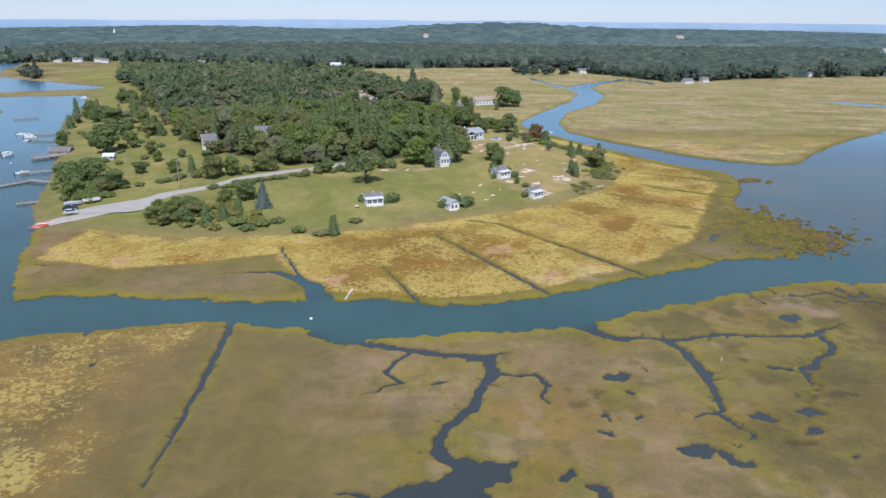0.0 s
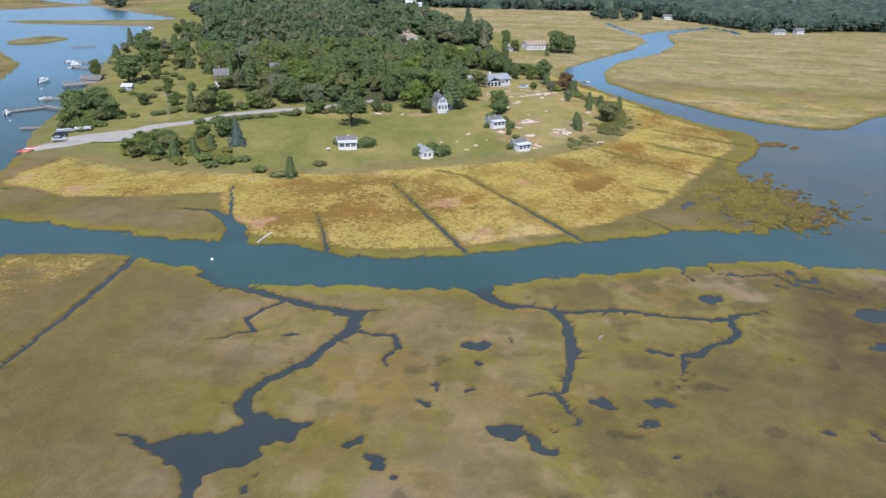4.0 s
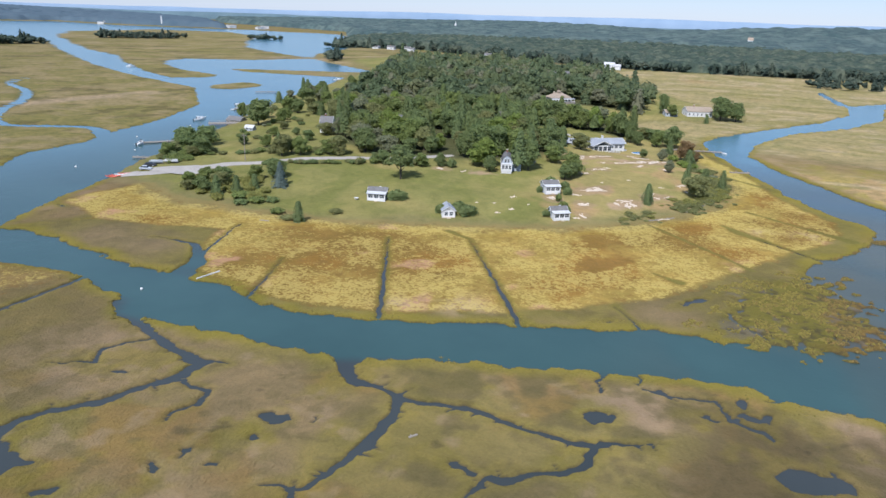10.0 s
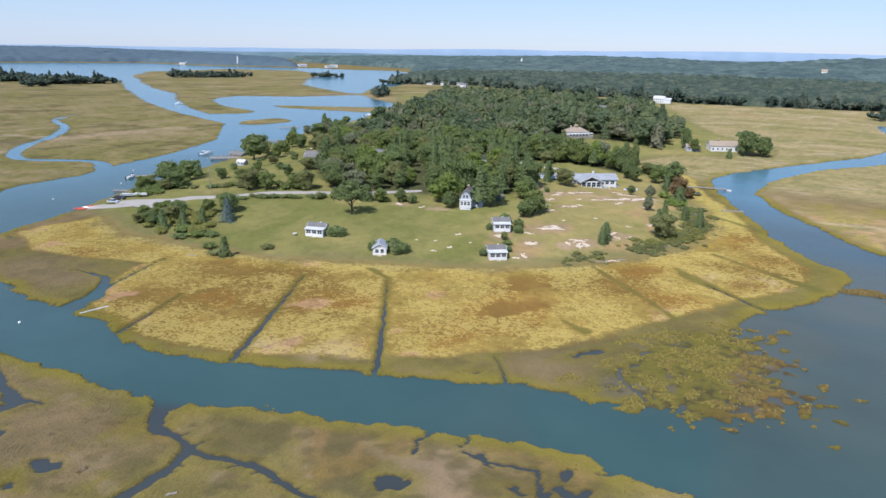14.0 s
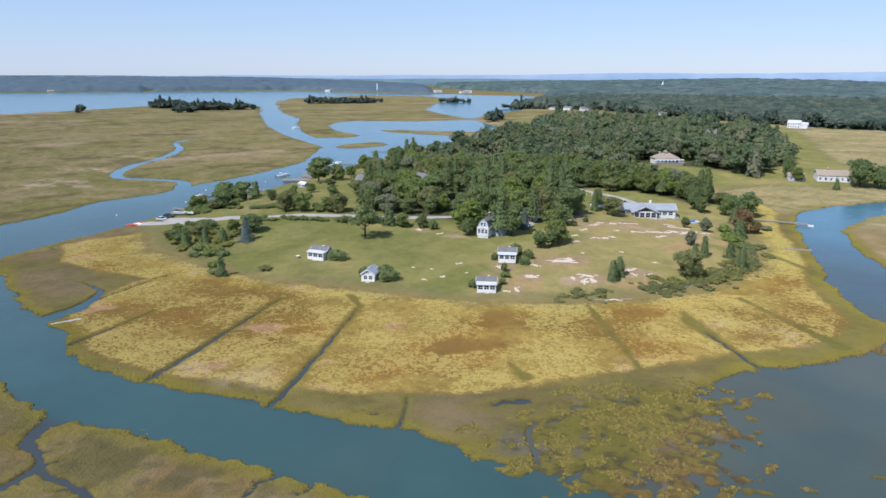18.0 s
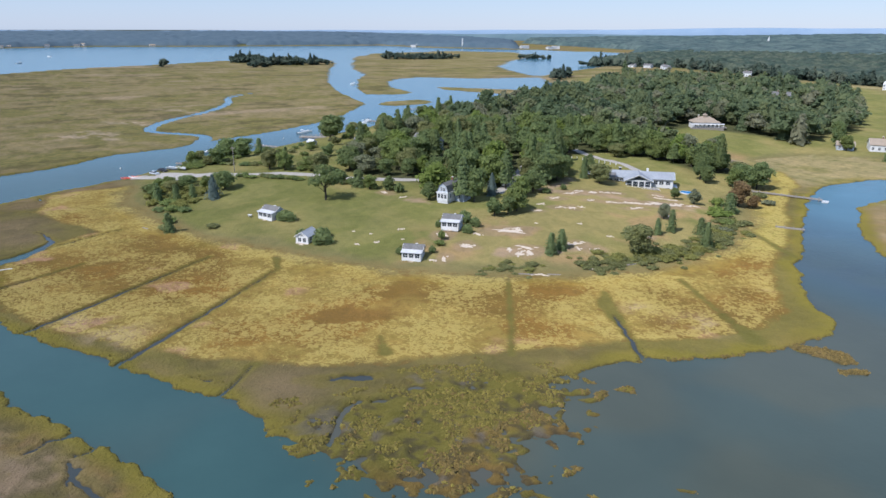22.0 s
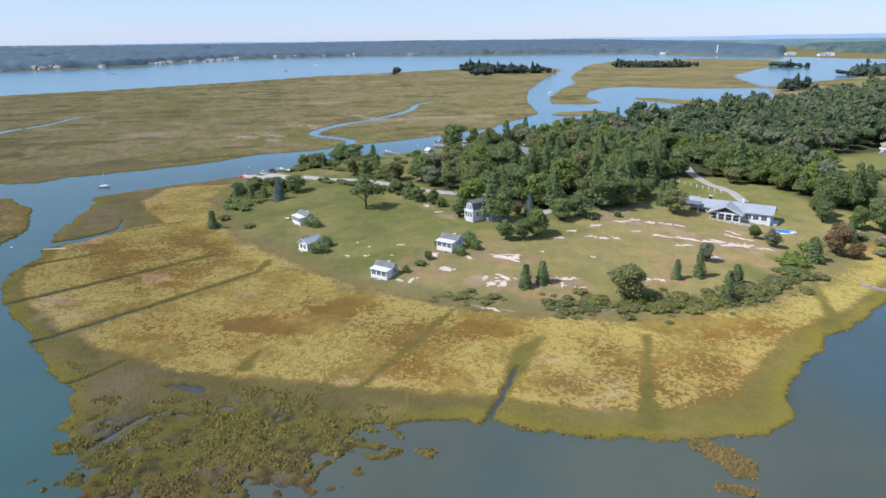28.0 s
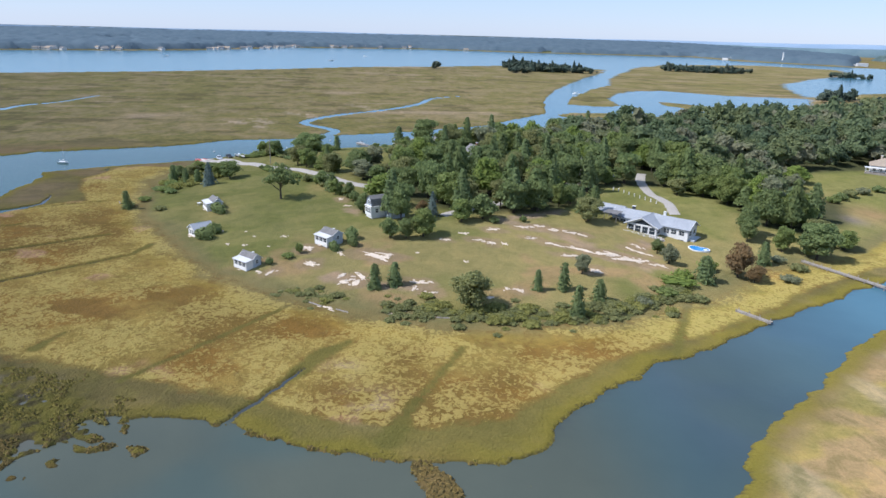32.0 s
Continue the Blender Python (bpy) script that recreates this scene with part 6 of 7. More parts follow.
gc = thing("cottage", 1.4, 223.0, 36, "small white gable-fronted cottage between round clipped bushes", "cottage", "white cottages on the meadow")
gc.location.z += 0.3
gc.scale = (0.86, 0.95, 0.84)
gable_body(gc, 0, 4.7, 0, 6.0, -1.2, 2.4, 1.5, "white", along_x=False)
gable_roof(gc, 0, 4.7, 0, 6.0, 2.43, 1.5, "shingle_blue", along_x=False)
for x in (1.45, 3.25):
    window(gc, x, -0.02, 0.5, 1.1, 1.35)
for x in (2.05, 2.65):
    window(gc, x, -0.02, 2.55, 0.36, 0.42, bars=0)
for y in (1.6, 4.2):
    window(gc, 4.72, y, 0.8, 0.9, 1.1, "right")
    window(gc, -0.02, y, 0.8, 0.9, 1.1, "left")
door(gc, 2.35, 6.02, 0.0, face="back")
part("plinth", box(-0.05, -0.3, -1.2, 4.75, 0.0, -0.1), M["rock"], gc)
part("step", box(1.6, -1.0, -0.6, 3.1, -0.3, -0.3, bevel=0.03), M["rock"], gc)


def tall_house():
    """Two storeys and a gambrel roof over a raised base."""
    h = thing("house", -2.2, 275.4, 24, "tall white house with a gambrel roof among dark trees", "house")
    w, d = 5.4, 11.0
    h.scale = (0.76, 0.9, 0.9)
    part("foundation", box(0.2, 0.3, -1.5, w - 0.2, d, 0.9), M["white"], h)
    part("wall", box(0, 0, 0.9, w, d, 4.0), M["white"], h)
    part("cornice", box(-0.25, -0.25, 4.0, w + 0.25, d + 0.25, 4.25), M["white"], h)
    gam = [(0.0, 4.25), (w, 4.25), (w - 0.95, 6.5), (w / 2, 7.6), (0.95, 6.5)]
    part("gable_wall", prism(gam, 0.5, d - 0.3), M["siding"], h)
    for a, b in ((gam[0], gam[4]), (gam[4], gam[3]), (gam[3], gam[2]), (gam[2], gam[1])):
        part("roof_slope", prism([a, b, (b[0], b[1] + 0.14), (a[0] + (0.14 if a[0] > w / 2 else -0.14 if b[1] < 7 and a[0] < w / 2 else 0), a[1] + 0.14)], 0.2, d), M["shingle"], h)
    for x in (1.05, 2.7, 4.35):
        window(h, x, -0.02, 2.0, 1.1, 1.5)
    window(h, 2.0, 0.46, 4.7, 0.9, 1.3)
    window(h, 3.4, 0.46, 4.7, 0.9, 1.3)
    for y in (2.2, 5.4, 8.6):
        window(h, w + 0.02, y, 2.0, 1.0, 1.4, "right")
        window(h, -0.02, y, 2.0, 1.0, 1.4, "left")
    door(h, 2.7, 0.27, -1.0, 1.0, 1.9, material="white")
    bm = bmesh.new()
    for i in range(5):
        box(1.8, -1.5 + i * 0.3, -1.5, 3.6, -1.2 + i * 0.3, -0.9 + i * 0.18, bm)
    part("stair", bm, M["white"], h)
    chimney(h, 2.7, 7.5, 7.0, 8.7)
    ell = gable_body(h, w, w + 4.5, 5.5, d, -1.0, 3.6, 1.6, "siding")
    gable_roof(h, w, w + 4.5, 5.5, d, 3.65, 1.6, "shingle")
    window(h, w + 4.52, 8.2, 1.4, 1.0, 1.3, "right")
    window(h, w + 2.2, 5.48, 1.4, 1.0, 1.3)


tall_house()


def long_house():
    """The long low house: a main range, a middle gable over a deck, a rear wing and a carport."""
    h = thing("house", 2.2, 353.4, 43, "long white house with blue-grey roofs and a deck", "house", z=2.5)
    h.scale = (1.12, 1.0, 0.95)
    gable_body(h, 0, 12, 2.0, 9.0, -1.0, 3.2, 1.9, "white")
    gable_roof(h, 0, 12, 2.0, 9.0, 3.25, 1.9, "shingle_blue", over=0.6)
    gable_body(h, 12, 22.5, 1.0, 8.6, -2.4, 3.2, 1.9, "white")
    gable_roof(h, 12.2, 22.5, 1.0, 8.6, 3.25, 1.95, "shingle_blue", over=0.6)
    gable_body(h, 6.5, 15.0, -2.6, 4.5, -2.0, 3.0, 2.2, "white", along_x=False)
    gable_roof(h, 6.5, 15.0, -2.6, 5.0, 3.05, 2.25, "shingle_blue", over=0.8, along_x=False)
    gable_body(h, -7.5, 0, 6.0, 12.5, -0.6, 2.9, 1.7, "white")
    gable_roof(h, -7.5, 0.4, 6.0, 12.5, 2.95, 1.7, "shingle_blue", over=0.5)
    for x, w in ((7.7, 1.6), (9.7, 1.6), (11.8, 1.6), (13.8, 1.6)):
        window(h, x, -2.62, 0.4, w, 2.1, bars=0, name="glass_door")
    bm = prism([(8.0, 3.1), (13.5, 3.1), (10.75, 4.6)], -2.66, -2.62)
    part("gable_window", bm, M["glass"], h)
    for x in (1.3, 3.4, 5.3):
        window(h, x, 1.98, 0.9, 1.4, 1.4)
    for x in (16.6, 18.6, 20.8):
        window(h, x, 0.98, 0.9, 1.4, 1.4)
        window(h, x, 0.98, -1.9, 1.4, 1.4)
    window(h, 22.52, 3.2, 0.8, 1.8, 1.5, "right", bars=2)
    window(h, 22.52, 6.4, 0.8, 1.8, 1.5, "right", bars=2)
    window(h, 22.52, 4.8, -2.1, 2.6, 1.9, "right", bars=2)
    window(h, 15.02, -0.8, 0.6, 1.6, 1.8, "right")
    for x in (-5.6, -3.4, -1.4):
        window(h, x, 5.98, 0.8, 1.2, 1.3)
    door(h, -7.52, 9.2, -0.4, face="left", material="white")
    deck = part("deck", box(4.5, -5.4, -0.25, 17.5, -2.6, 0.0), M["wood"], h, "grey wooden deck boards")
    for i in range(9):
        part("deck_post", box(4.6 + i * 1.6, -5.38, -2.2, 4.74 + i * 1.6, -5.24, 1.0), M["white"], deck)
    for z in (0.3, 0.62, 0.95):
        part("rail", box(4.5, -5.36, z, 17.5, -5.29, z + 0.06), M["white"], deck)
    part("deck_skirt", box(4.6, -5.2, -2.2, 17.4, -5.1, -0.25), M["white"], deck)
    bm = bmesh.new()
    for i in range(7):
        box(17.5, -4.9, -2.4, 17.8 + i * 0.3, -3.4, -0.2 - i * 0.3 + 0.15, bm)
    part("stair", bm, M["rock"], h)
    part("terrace", box(17.8, -4.6, -2.9, 23.5, 0.98, -2.35), M["rock"], h)
    part("low_wall", box(2.5, -7.2, -2.6, 16.0, -6.7, -0.9, bevel=0.05), M["rock"], h)
    chimney(h, 4.6, 6.4, 4.2, 6.2, "dark", 0.8)
    chimney(h, 14.0, 6.0, 4.4, 6.2, "white", 0.7)
    part("porch_bay", box(22.5, 2.0, -2.4, 24.2, 7.4, -0.2), M["siding"], h)


long_house()
cp = thing("carport", 2.4, 351.2, 43, "low open carport with a grey roof", "carport")
for x in (0.1, 4.3):
    for y in (0.1, 3.3):
        part("post", box(x, y, -0.8, x + 0.14, y + 0.14, 2.2), M["wood"], cp)
part("roof", prism([(-0.3, 2.2), (3.8, 2.45), (3.8, 2.6), (-0.3, 2.35)], -0.3, 4.8, "x"), M["shingle"], cp)


def manor():
    """The big tan-roofed house by the woods, with porches and a lantern on its hipped roof."""
    h = thing("house", -62, 497, 52, "large house with a tan hipped roof and deep porches", "house")
    h.location.z += 0.5
    w, d = 20.0, 13.0
    h.scale = (0.74, 0.74, 0.7)
    part("wall", box(0, 0, -3, w, d, 4.2), M["white"], h)
    bm = bmesh.new()
    a = [bm.verts.new(p) for p in ((-0.8, -0.8, 4.15), (w + 0.8, -0.8, 4.15), (w + 0.8, d + 0.8, 4.15), (-0.8, d + 0.8, 4.15), (6.5, d / 2, 8.6), (w - 6.5, d / 2, 8.6))]
    for f in ((0, 1, 5, 4), (1, 2, 5), (2, 3, 4, 5), (3, 0, 4), (3, 2, 1, 0)):
        bm.faces.new([a[i] for i in f])
    part("roof", bm, M["shingle_tan"], h)
    lan = part("lantern", box(8.6, d / 2 - 1.4, 7.2, 11.4, d / 2 + 1.4, 9.6), M["shingle_tan"], h)
    bm = bmesh.new()
    bmesh.ops.create_cone(bm, cap_ends=True, segments=4, radius1=2.5, radius2=0.1, depth=1.6, matrix=Matrix.Translation((10, d / 2, 10.4)) @ Matrix.Rotation(math.pi / 4, 4, "Z"))
    part("lantern_roof", bm, M["shingle_tan"], lan)
    part("porch_floor", box(-2.5, -3.0, -3.0, w + 2.5, 0, 0.3), M["wood"], h)
    part("porch_roof", prism([(-3.1, 2.9), (-1.0, 3.4), (-1.0, 3.55), (-3.1, 3.05)], -3, w + 3, "x"), M["tin"], h)
    for i in range(8):
        part("porch_post", box(-2.3 + i * 3.45, -2.9, 0.3, -2.1 + i * 3.45, -2.7, 2.8), M["white"], h)
    part("porch_rail", box(-2.4, -2.86, 1.1, w + 2.4, -2.78, 1.2), M["white"], h)
    for i in range(6):
        window(h, 2 + i * 3.2, -0.02, 0.9, 1.6, 1.6)
    for y in (3.0, 6.5, 10):
        window(h, w + 0.02, y, 1.0, 1.6, 1.6, "right")
    chimney(h, 5.0, d / 2, 7.2, 9.8, "rock", 1.0)
    part("deck", box(w, 1.0, -0.6, w + 6, 9.0, 0.3), M["wood"], h)


manor()


def simple_house(x, y, turn, w, d, wall, rise, label, body="white", roof="shingle", rows=1, name="house", extra=None, z=None, wing=False):
    """A plain gabled house with windows all round."""
    h = thing(name, x, y, turn, label, "house" if name != "shed" else "shed", z=z)
    gable_body(h, 0, w, 0, d, -1.5, wall, rise, body)
    gable_roof(h, 0, w, 0, d, wall + 0.03, rise, roof)
    n = max(2, int(w / 2.6))
    for r in range(rows):
        for i in range(n):
            window(h, w * (i + 0.5) / n, -0.02, 0.9 + r * 2.7, 1.0, 1.3)
            window(h, w * (i + 0.5) / n, d + 0.02, 0.9 + r * 2.7, 1.0, 1.3, "back")
        for s, f in ((w + 0.02, "right"), (-0.02, "left")):
            for k in (0.3, 0.7):
                window(h, s, d * k, 0.9 + r * 2.7, 0.9, 1.2, f)
    if name == "house":
        chimney(h, w * 0.35, d / 2 + 0.6, wall + rise * 0.5, wall + rise + 1.0)
    if wing:
        gable_body(h, w, w * 1.6, d * 0.15, d * 0.85, -1.5, wall * 0.8, rise * 0.7, body)
        gable_roof(h, w, w * 1.6, d * 0.15, d * 0.85, wall * 0.8 + 0.03, rise * 0.7, roof)
    return h


simple_house(-106, 300, 25, 5.6, 6.4, 5.0, 2.4, "tall white house at the edge of the woods", rows=2)
simple_house(-82, 302, 30, 11, 8, 3.6, 2.8, "low house with a weathered grey roof", "siding", "shingle_tan", wing=True)
simple_house(-88, 320, 20, 12, 9, 4.2, 3.2, "house with a broad grey gambrel-like roof", "siding", "shingle")
simple_house(22.5, 525, 33, 17, 9, 3.4, 2.6, "long low house with a tan roof near the marsh", "white", "shingle_tan", wing=False)
simple_house(10, 517, 30, 8, 6, 2.6, 1.6, "grey outbuilding beside the long low house", "siding", "shingle_tan", name="shed")
simple_house(-162, 436, 15, 9, 7, 4.0, 2.4, "small white house half hidden in woods", "white", "shingle")
simple_house(-126, 442, 50, 10, 8, 4.4, 2.4, "white house half hidden by trees", "white", "shingle")
simple_house(-128, 690, 40, 14, 9, 5.5, 3.0, "white house standing above the woods", "white", "shingle", rows=2)
simple_house(-153, 940, 8, 13, 10, 5.5, 3.0, "large bright white building at the field edge", "white", "tin", rows=2, wing=True)
simple_house(-148, 294.5, 10, 4.2, 3.2, 1.9, 1.0, "small grey and white boathouse near the shore", "siding", "tin", name="shed")
simple_house(-186, 320, 5, 9, 6, 2.8, 1.6, "weathered grey boathouse at the waterside", "wood", "shingle", name="shed")
rng = np.random.default_rng(14)
# houses along the edge of the mainland woods and across the bay
for x, y, turn, w, d, wall in ((170, 912, 10, 14, 9, 5), (192, 905, 25, 9, 7, 4), (397, 899, 15, 14, 9, 5), (449, 882, 10, 16, 10, 6), (470, 893, 30, 12, 9, 6), (258, 768, 20, 16, 8, 4), (285, 790, 20, 12, 8, 4),
                               (-575, 1040, 5, 16, 9, 4), (-550, 1046, 10, 18, 10, 5), (-520, 1050, 0, 14, 9, 5), (-500, 1030, 8, 14, 9, 5), (-350, 1000, 20, 14, 9, 6), (364, 880, 15, 10, 8, 5), (560, 905, 12, 18, 10, 5), (640, 912, 12, 24, 10, 5)):
    simple_house(x, y, turn, w * 0.72, d * 0.8, wall * 0.75, 2.2, "pale house at the edge of the mainland woods", "white", "shingle", 1)
for x, y, z, w in ((537, 1690, 26, 17), (-52, 1612, 25, 10), (760, 1250, 14, 18)):
    simple_house(x, y, 5, w, 12, 6, 5, "roof of a building rising above far woods", "shingle_tan" if w > 40 else "white", "shingle_tan", 1, z=z)
st = thing("church", -962, 2085, 0, "white church steeple rising above far woods", "church", z=25)
part("tower", box(-2.2, -2.2, -10, 2.2, 2.2, 4), M["white"], st)
bm = bmesh.new()
bmesh.ops.create_cone(bm, cap_ends=True, segments=8, radius1=2.0, radius2=0.1, depth=8, matrix=Matrix.Translation((0, 0, 8)))
part("spire", bm, M["white"], st)
edge = [(-1380, -360), (-1440, -220), (-1540, -75), (-1715, 35), (-1940, 140), (-2040, 505), (-1910, 815)]
for i in range(60):
    k = (rng.random() ** 1.8 if i < 36 else rng.random()) * 5.98
    a, b, q = edge[int(k)], edge[int(k) + 1], k - int(k)
    x, y = a[0] + (b[0] - a[0]) * q - 10 - 44 * rng.random(), a[1] + (b[1] - a[1]) * q + rng.normal(0, 8)
    w = 8 + 9 * rng.random()
    h = thing("house", x, y, 70 + rng.normal(0, 20), "pale house on the shore across the bay", "house", "houses across the bay")
    wall = 2.6 + 1.6 * rng.random()
    pale = ("white", "white", "siding", "white")[int(rng.integers(0, 4))]
    gable_body(h, 0, w, 0, 9, -2, wall, 3, pale)
    gable_roof(h, 0, w, 0, 9, wall, 3, "shingle" if i % 3 else "shingle_tan")
    for j in range(3):
        part("window", box(w * (j + 0.5) / 3 - 0.7, -0.05, 1.2, w * (j + 0.5) / 3 + 0.7, 0.02, 3.0), M["glass"], h)
for i in range(18):
    h = thing("warehouse", -1640 + 24 * i - 30 * (i % 3), 1310 + 14 * i + 12 * (i % 2), 40 + 12 * (i % 4), "long pale harbour building far across the bay", "warehouse", "harbour buildings", z=1.0)
    part("wall", box(0, 0, -2, 16 + 4 * (i % 4), 12, 4 + 1.3 * (i % 3)), M[("white", "siding", "white")[i % 3]], h)
    part("roof", box(-0.4, -0.4, 4 + 1.3 * (i % 3), 16.4 + 4 * (i % 4), 12.4, 4.5 + 1.3 * (i % 3)), M["tin"], h)
tw = thing("tower", -1480, 1385, 0, "slim pale tower at the far harbour", "tower", z=1.0)
part("shaft", rod((0, 0, -2), (0, 0, 24), 2.2, 1.6, 10), M["white"], tw)
part("cap", rod((0, 0, 24), (0, 0, 26), 2.4, 1.5, 10), M["siding"], tw)

# ---- docks, boats and small things ----
def dock(ax, ay, bx, by, label, width=1.4, z=0.95, rail=False, flt=None):
    """A plank walkway on posts."""
    n, t = math.hypot(bx - ax, by - ay), math.degrees(math.atan2(by - ay, bx - ax))
    d = thing("dock", ax, ay, t, label, "dock", z=0)
    part("deck", box(0, -width / 2, z - 0.14, n, width / 2, z), M["wood"], d)
    for s in (-1, 1):
        part("beam", box(0, s * width / 2 - 0.08, z - 0.36, n, s * width / 2 + 0.08, z - 0.141), M["wood"], d)
    for i in range(int(n / 2.6) + 1):
        for s in (-1, 1):
            part("post", rod((0.1 + i * 2.6, s * (width / 2 + 0.1), -1.5), (0.1 + i * 2.6, s * (width / 2 + 0.1), z + (1.0 if rail else 0.45)), 0.11, 0.1, 6), M["wood"], d)
    if rail:
        for s in (-1, 1):
            part("rail", box(0, s * (width / 2 + 0.1) - 0.05, z + 0.86, n, s * (width / 2 + 0.1) + 0.05, z + 0.96), M["wood"], d)
    if flt:
        part("float", box(n, -flt / 2, 0.05, n + 2.2, flt / 2, 0.45, bevel=0.04), M["tin"], d)
    return d


dock(37, 398, 60, 406.6, "long grey wooden dock crossing marsh to the creek", 1.2, 1.0, False, 2.6)
dock(69.5, 359, 77, 363, "short low plank dock at the marsh edge", 1.0, 0.7)
dock(-150, 260, -163, 264, "weathered grey dock on the river", 1.6, 1.0)
dock(-163, 264, -170, 253, "floating dock section with pale decking", 2.0, 0.6)
dock(-162, 284.5, -174, 276.5, "narrow wooden dock on the river", 1.4, 0.9)
dock(-176, 320, -187, 308, "broad grey pier beside the boathouse", 5.0, 1.1, True)
dock(-197, 358.5, -218, 359.5, "long narrow dock on the river", 1.4, 1.0, flt=4.0)
dock(-210, 384, -228, 376, "narrow dock with a float on the river", 1.4, 0.9, flt=4.0)
dock(-262, 446, -272, 435, "small dock far up the river", 1.4, 0.9)
dock(-141, 232, -147, 228.5, "short plank landing at the shore", 1.2, 0.7)


def hull(length, beam, high, material, parent, name="hull"):
    """A boat's shell, pointed at the bow, open above."""
    bm, rows, n = bmesh.new(), [], 9
    for i in range(n):
        k = i / (n - 1)
        w = beam / 2 * (1 - max(0, (k - 0.45) / 0.55) ** 2.2)
        lift = high * (1 + 0.35 * k * k)
        x = -length / 2 + length * k
        rows.append([bm.verts.new(p) for p in ((x, -w, lift), (x, -w * 0.82, 0.05), (x, 0, -0.22 * (1 - k)), (x, w * 0.82, 0.05), (x, w, lift), (x, w * 0.84, lift), (x, w * 0.66, 0.22), (x, -w * 0.66, 0.22), (x, -w * 0.84, lift))])
    for a, b in zip(rows, rows[1:]):
        for i in range(9):
            j = (i + 1) % 9
            bm.faces.new((a[i], a[j], b[j], b[i]))
    bm.faces.new(rows[0])
    bmesh.ops.remove_doubles(bm, verts=bm.verts, dist=0.001)
    return part(name, bm, M[material], parent)


def motorboat(x, y, turn, length, label, cabin=False):
    b = thing("motorboat", x, y, turn, label, "boat", z=0.02)
    hull(length, length * 0.36, 0.75, "hull", b)
    part("console", box(-0.5, -0.45, 0.2, 0.4, 0.45, 1.3, bevel=0.06), M["hull"], b)
    part("windscreen", box(0.3, -0.5, 1.3, 0.38, 0.5, 1.75), M["glass"], b)
    part("seat", box(-1.3, -0.5, 0.2, -0.8, 0.5, 0.75, bevel=0.05), M["white"], b)
    part("outboard_motor", box(-length / 2 - 0.5, -0.25, -0.2, -length / 2 - 0.02, 0.25, 1.15, bevel=0.1), M["dark"], b)
    if cabin:
        part("cabin", box(0.2, -0.85, 0.4, length * 0.3, 0.85, 1.7, bevel=0.15), M["hull"], b)
        part("canopy", box(-1.2, -0.9, 2.1, 0.6, 0.9, 2.2), M["white"], b)
    return b


motorboat(-203, 316.5, 70, 5.9, "white motorboat moored on the river", True)
motorboat(-207, 322, 60, 5.1, "white open motorboat lying at a mooring")
motorboat(-171, 252, 120, 5.1, "white motorboat tied to a dock")
motorboat(-168.5, 249.5, 100, 4.3, "small white motorboat beside the dock")
motorboat(-174.5, 279, 40, 5.1, "white motorboat tied at a narrow dock")
motorboat(-223, 369, 20, 5.5, "white motorboat beside the river dock", True)
motorboat(-233, 378, 30, 4.7, "white open boat at a float")
motorboat(-290, 560, 40, 7, "white motorboat far up the river", True)
motorboat(-505, 512, 235, 8, "white motorboat under way on the river", True)
motorboat(-1390, 320, 200, 14, "white motorboat far out on the bay", True)
motorboat(-1150, 250, 120, 11, "white motorboat crossing the bay", True)
motorboat(-1210, -60, 90, 11, "white motorboat out on the bay", True)
M["foam"] = plain("foam", (0.55, 0.6, 0.62), (0.8, 0.82, 0.83), 1.0, 0.9, bump=0.3)
bm = bmesh.new()
v = [bm.verts.new(p) for p in ((-3.5, -0.8, 0.05), (-3.5, 0.8, 0.05), (-16, 2.6, 0.03), (-27, 3.4, 0.02), (-27, -3.0, 0.02), (-15, -2.2, 0.03))]
bm.faces.new(v)
wk = part("wake", bm, M["foam"])
wk.matrix_world = pose(-505, 512, 0.02, 0, 0, 235)
tagged(wk, "white foaming wake behind the moving motorboat", "wake", kind="structure")

sb = thing("sailboat", -119.7, 144.8, 70, "small white sailing boat moored with bare mast", "boat", z=0.02)
hull(5.2, 1.9, 0.6, "hull", sb)
part("cabin", box(0.2, -0.5, 0.3, 1.6, 0.5, 0.95, bevel=0.1), M["hull"], sb)
part("mast", rod((0.5, 0, 0.3), (0.5, 0, 6.5), 0.05, 0.03, 6), M["tin"], sb)
part("boom", rod((0.45, 0, 1.3), (-1.9, 0, 1.35), 0.06, 0.05, 6), M["white"], sb)
for x, y in ((-28.6, 136.2), (-186, 262), (-192, 300), (-160, 240), (-150, 205)):
    by = thing("mooring_buoy", x, y, 0, "round white mooring buoy on the water", "buoy", "mooring buoys", z=0)
    bm = bmesh.new()
    bmesh.ops.create_uvsphere(bm, u_segments=10, v_segments=7, radius=0.34, matrix=Matrix.Translation((0, 0, 0.14)))
    part("float", bm, M["hull"], by)
    part("ring", rod((0, 0, 0.45), (0, 0, 0.62), 0.06, 0.06, 6), M["dark"], by)


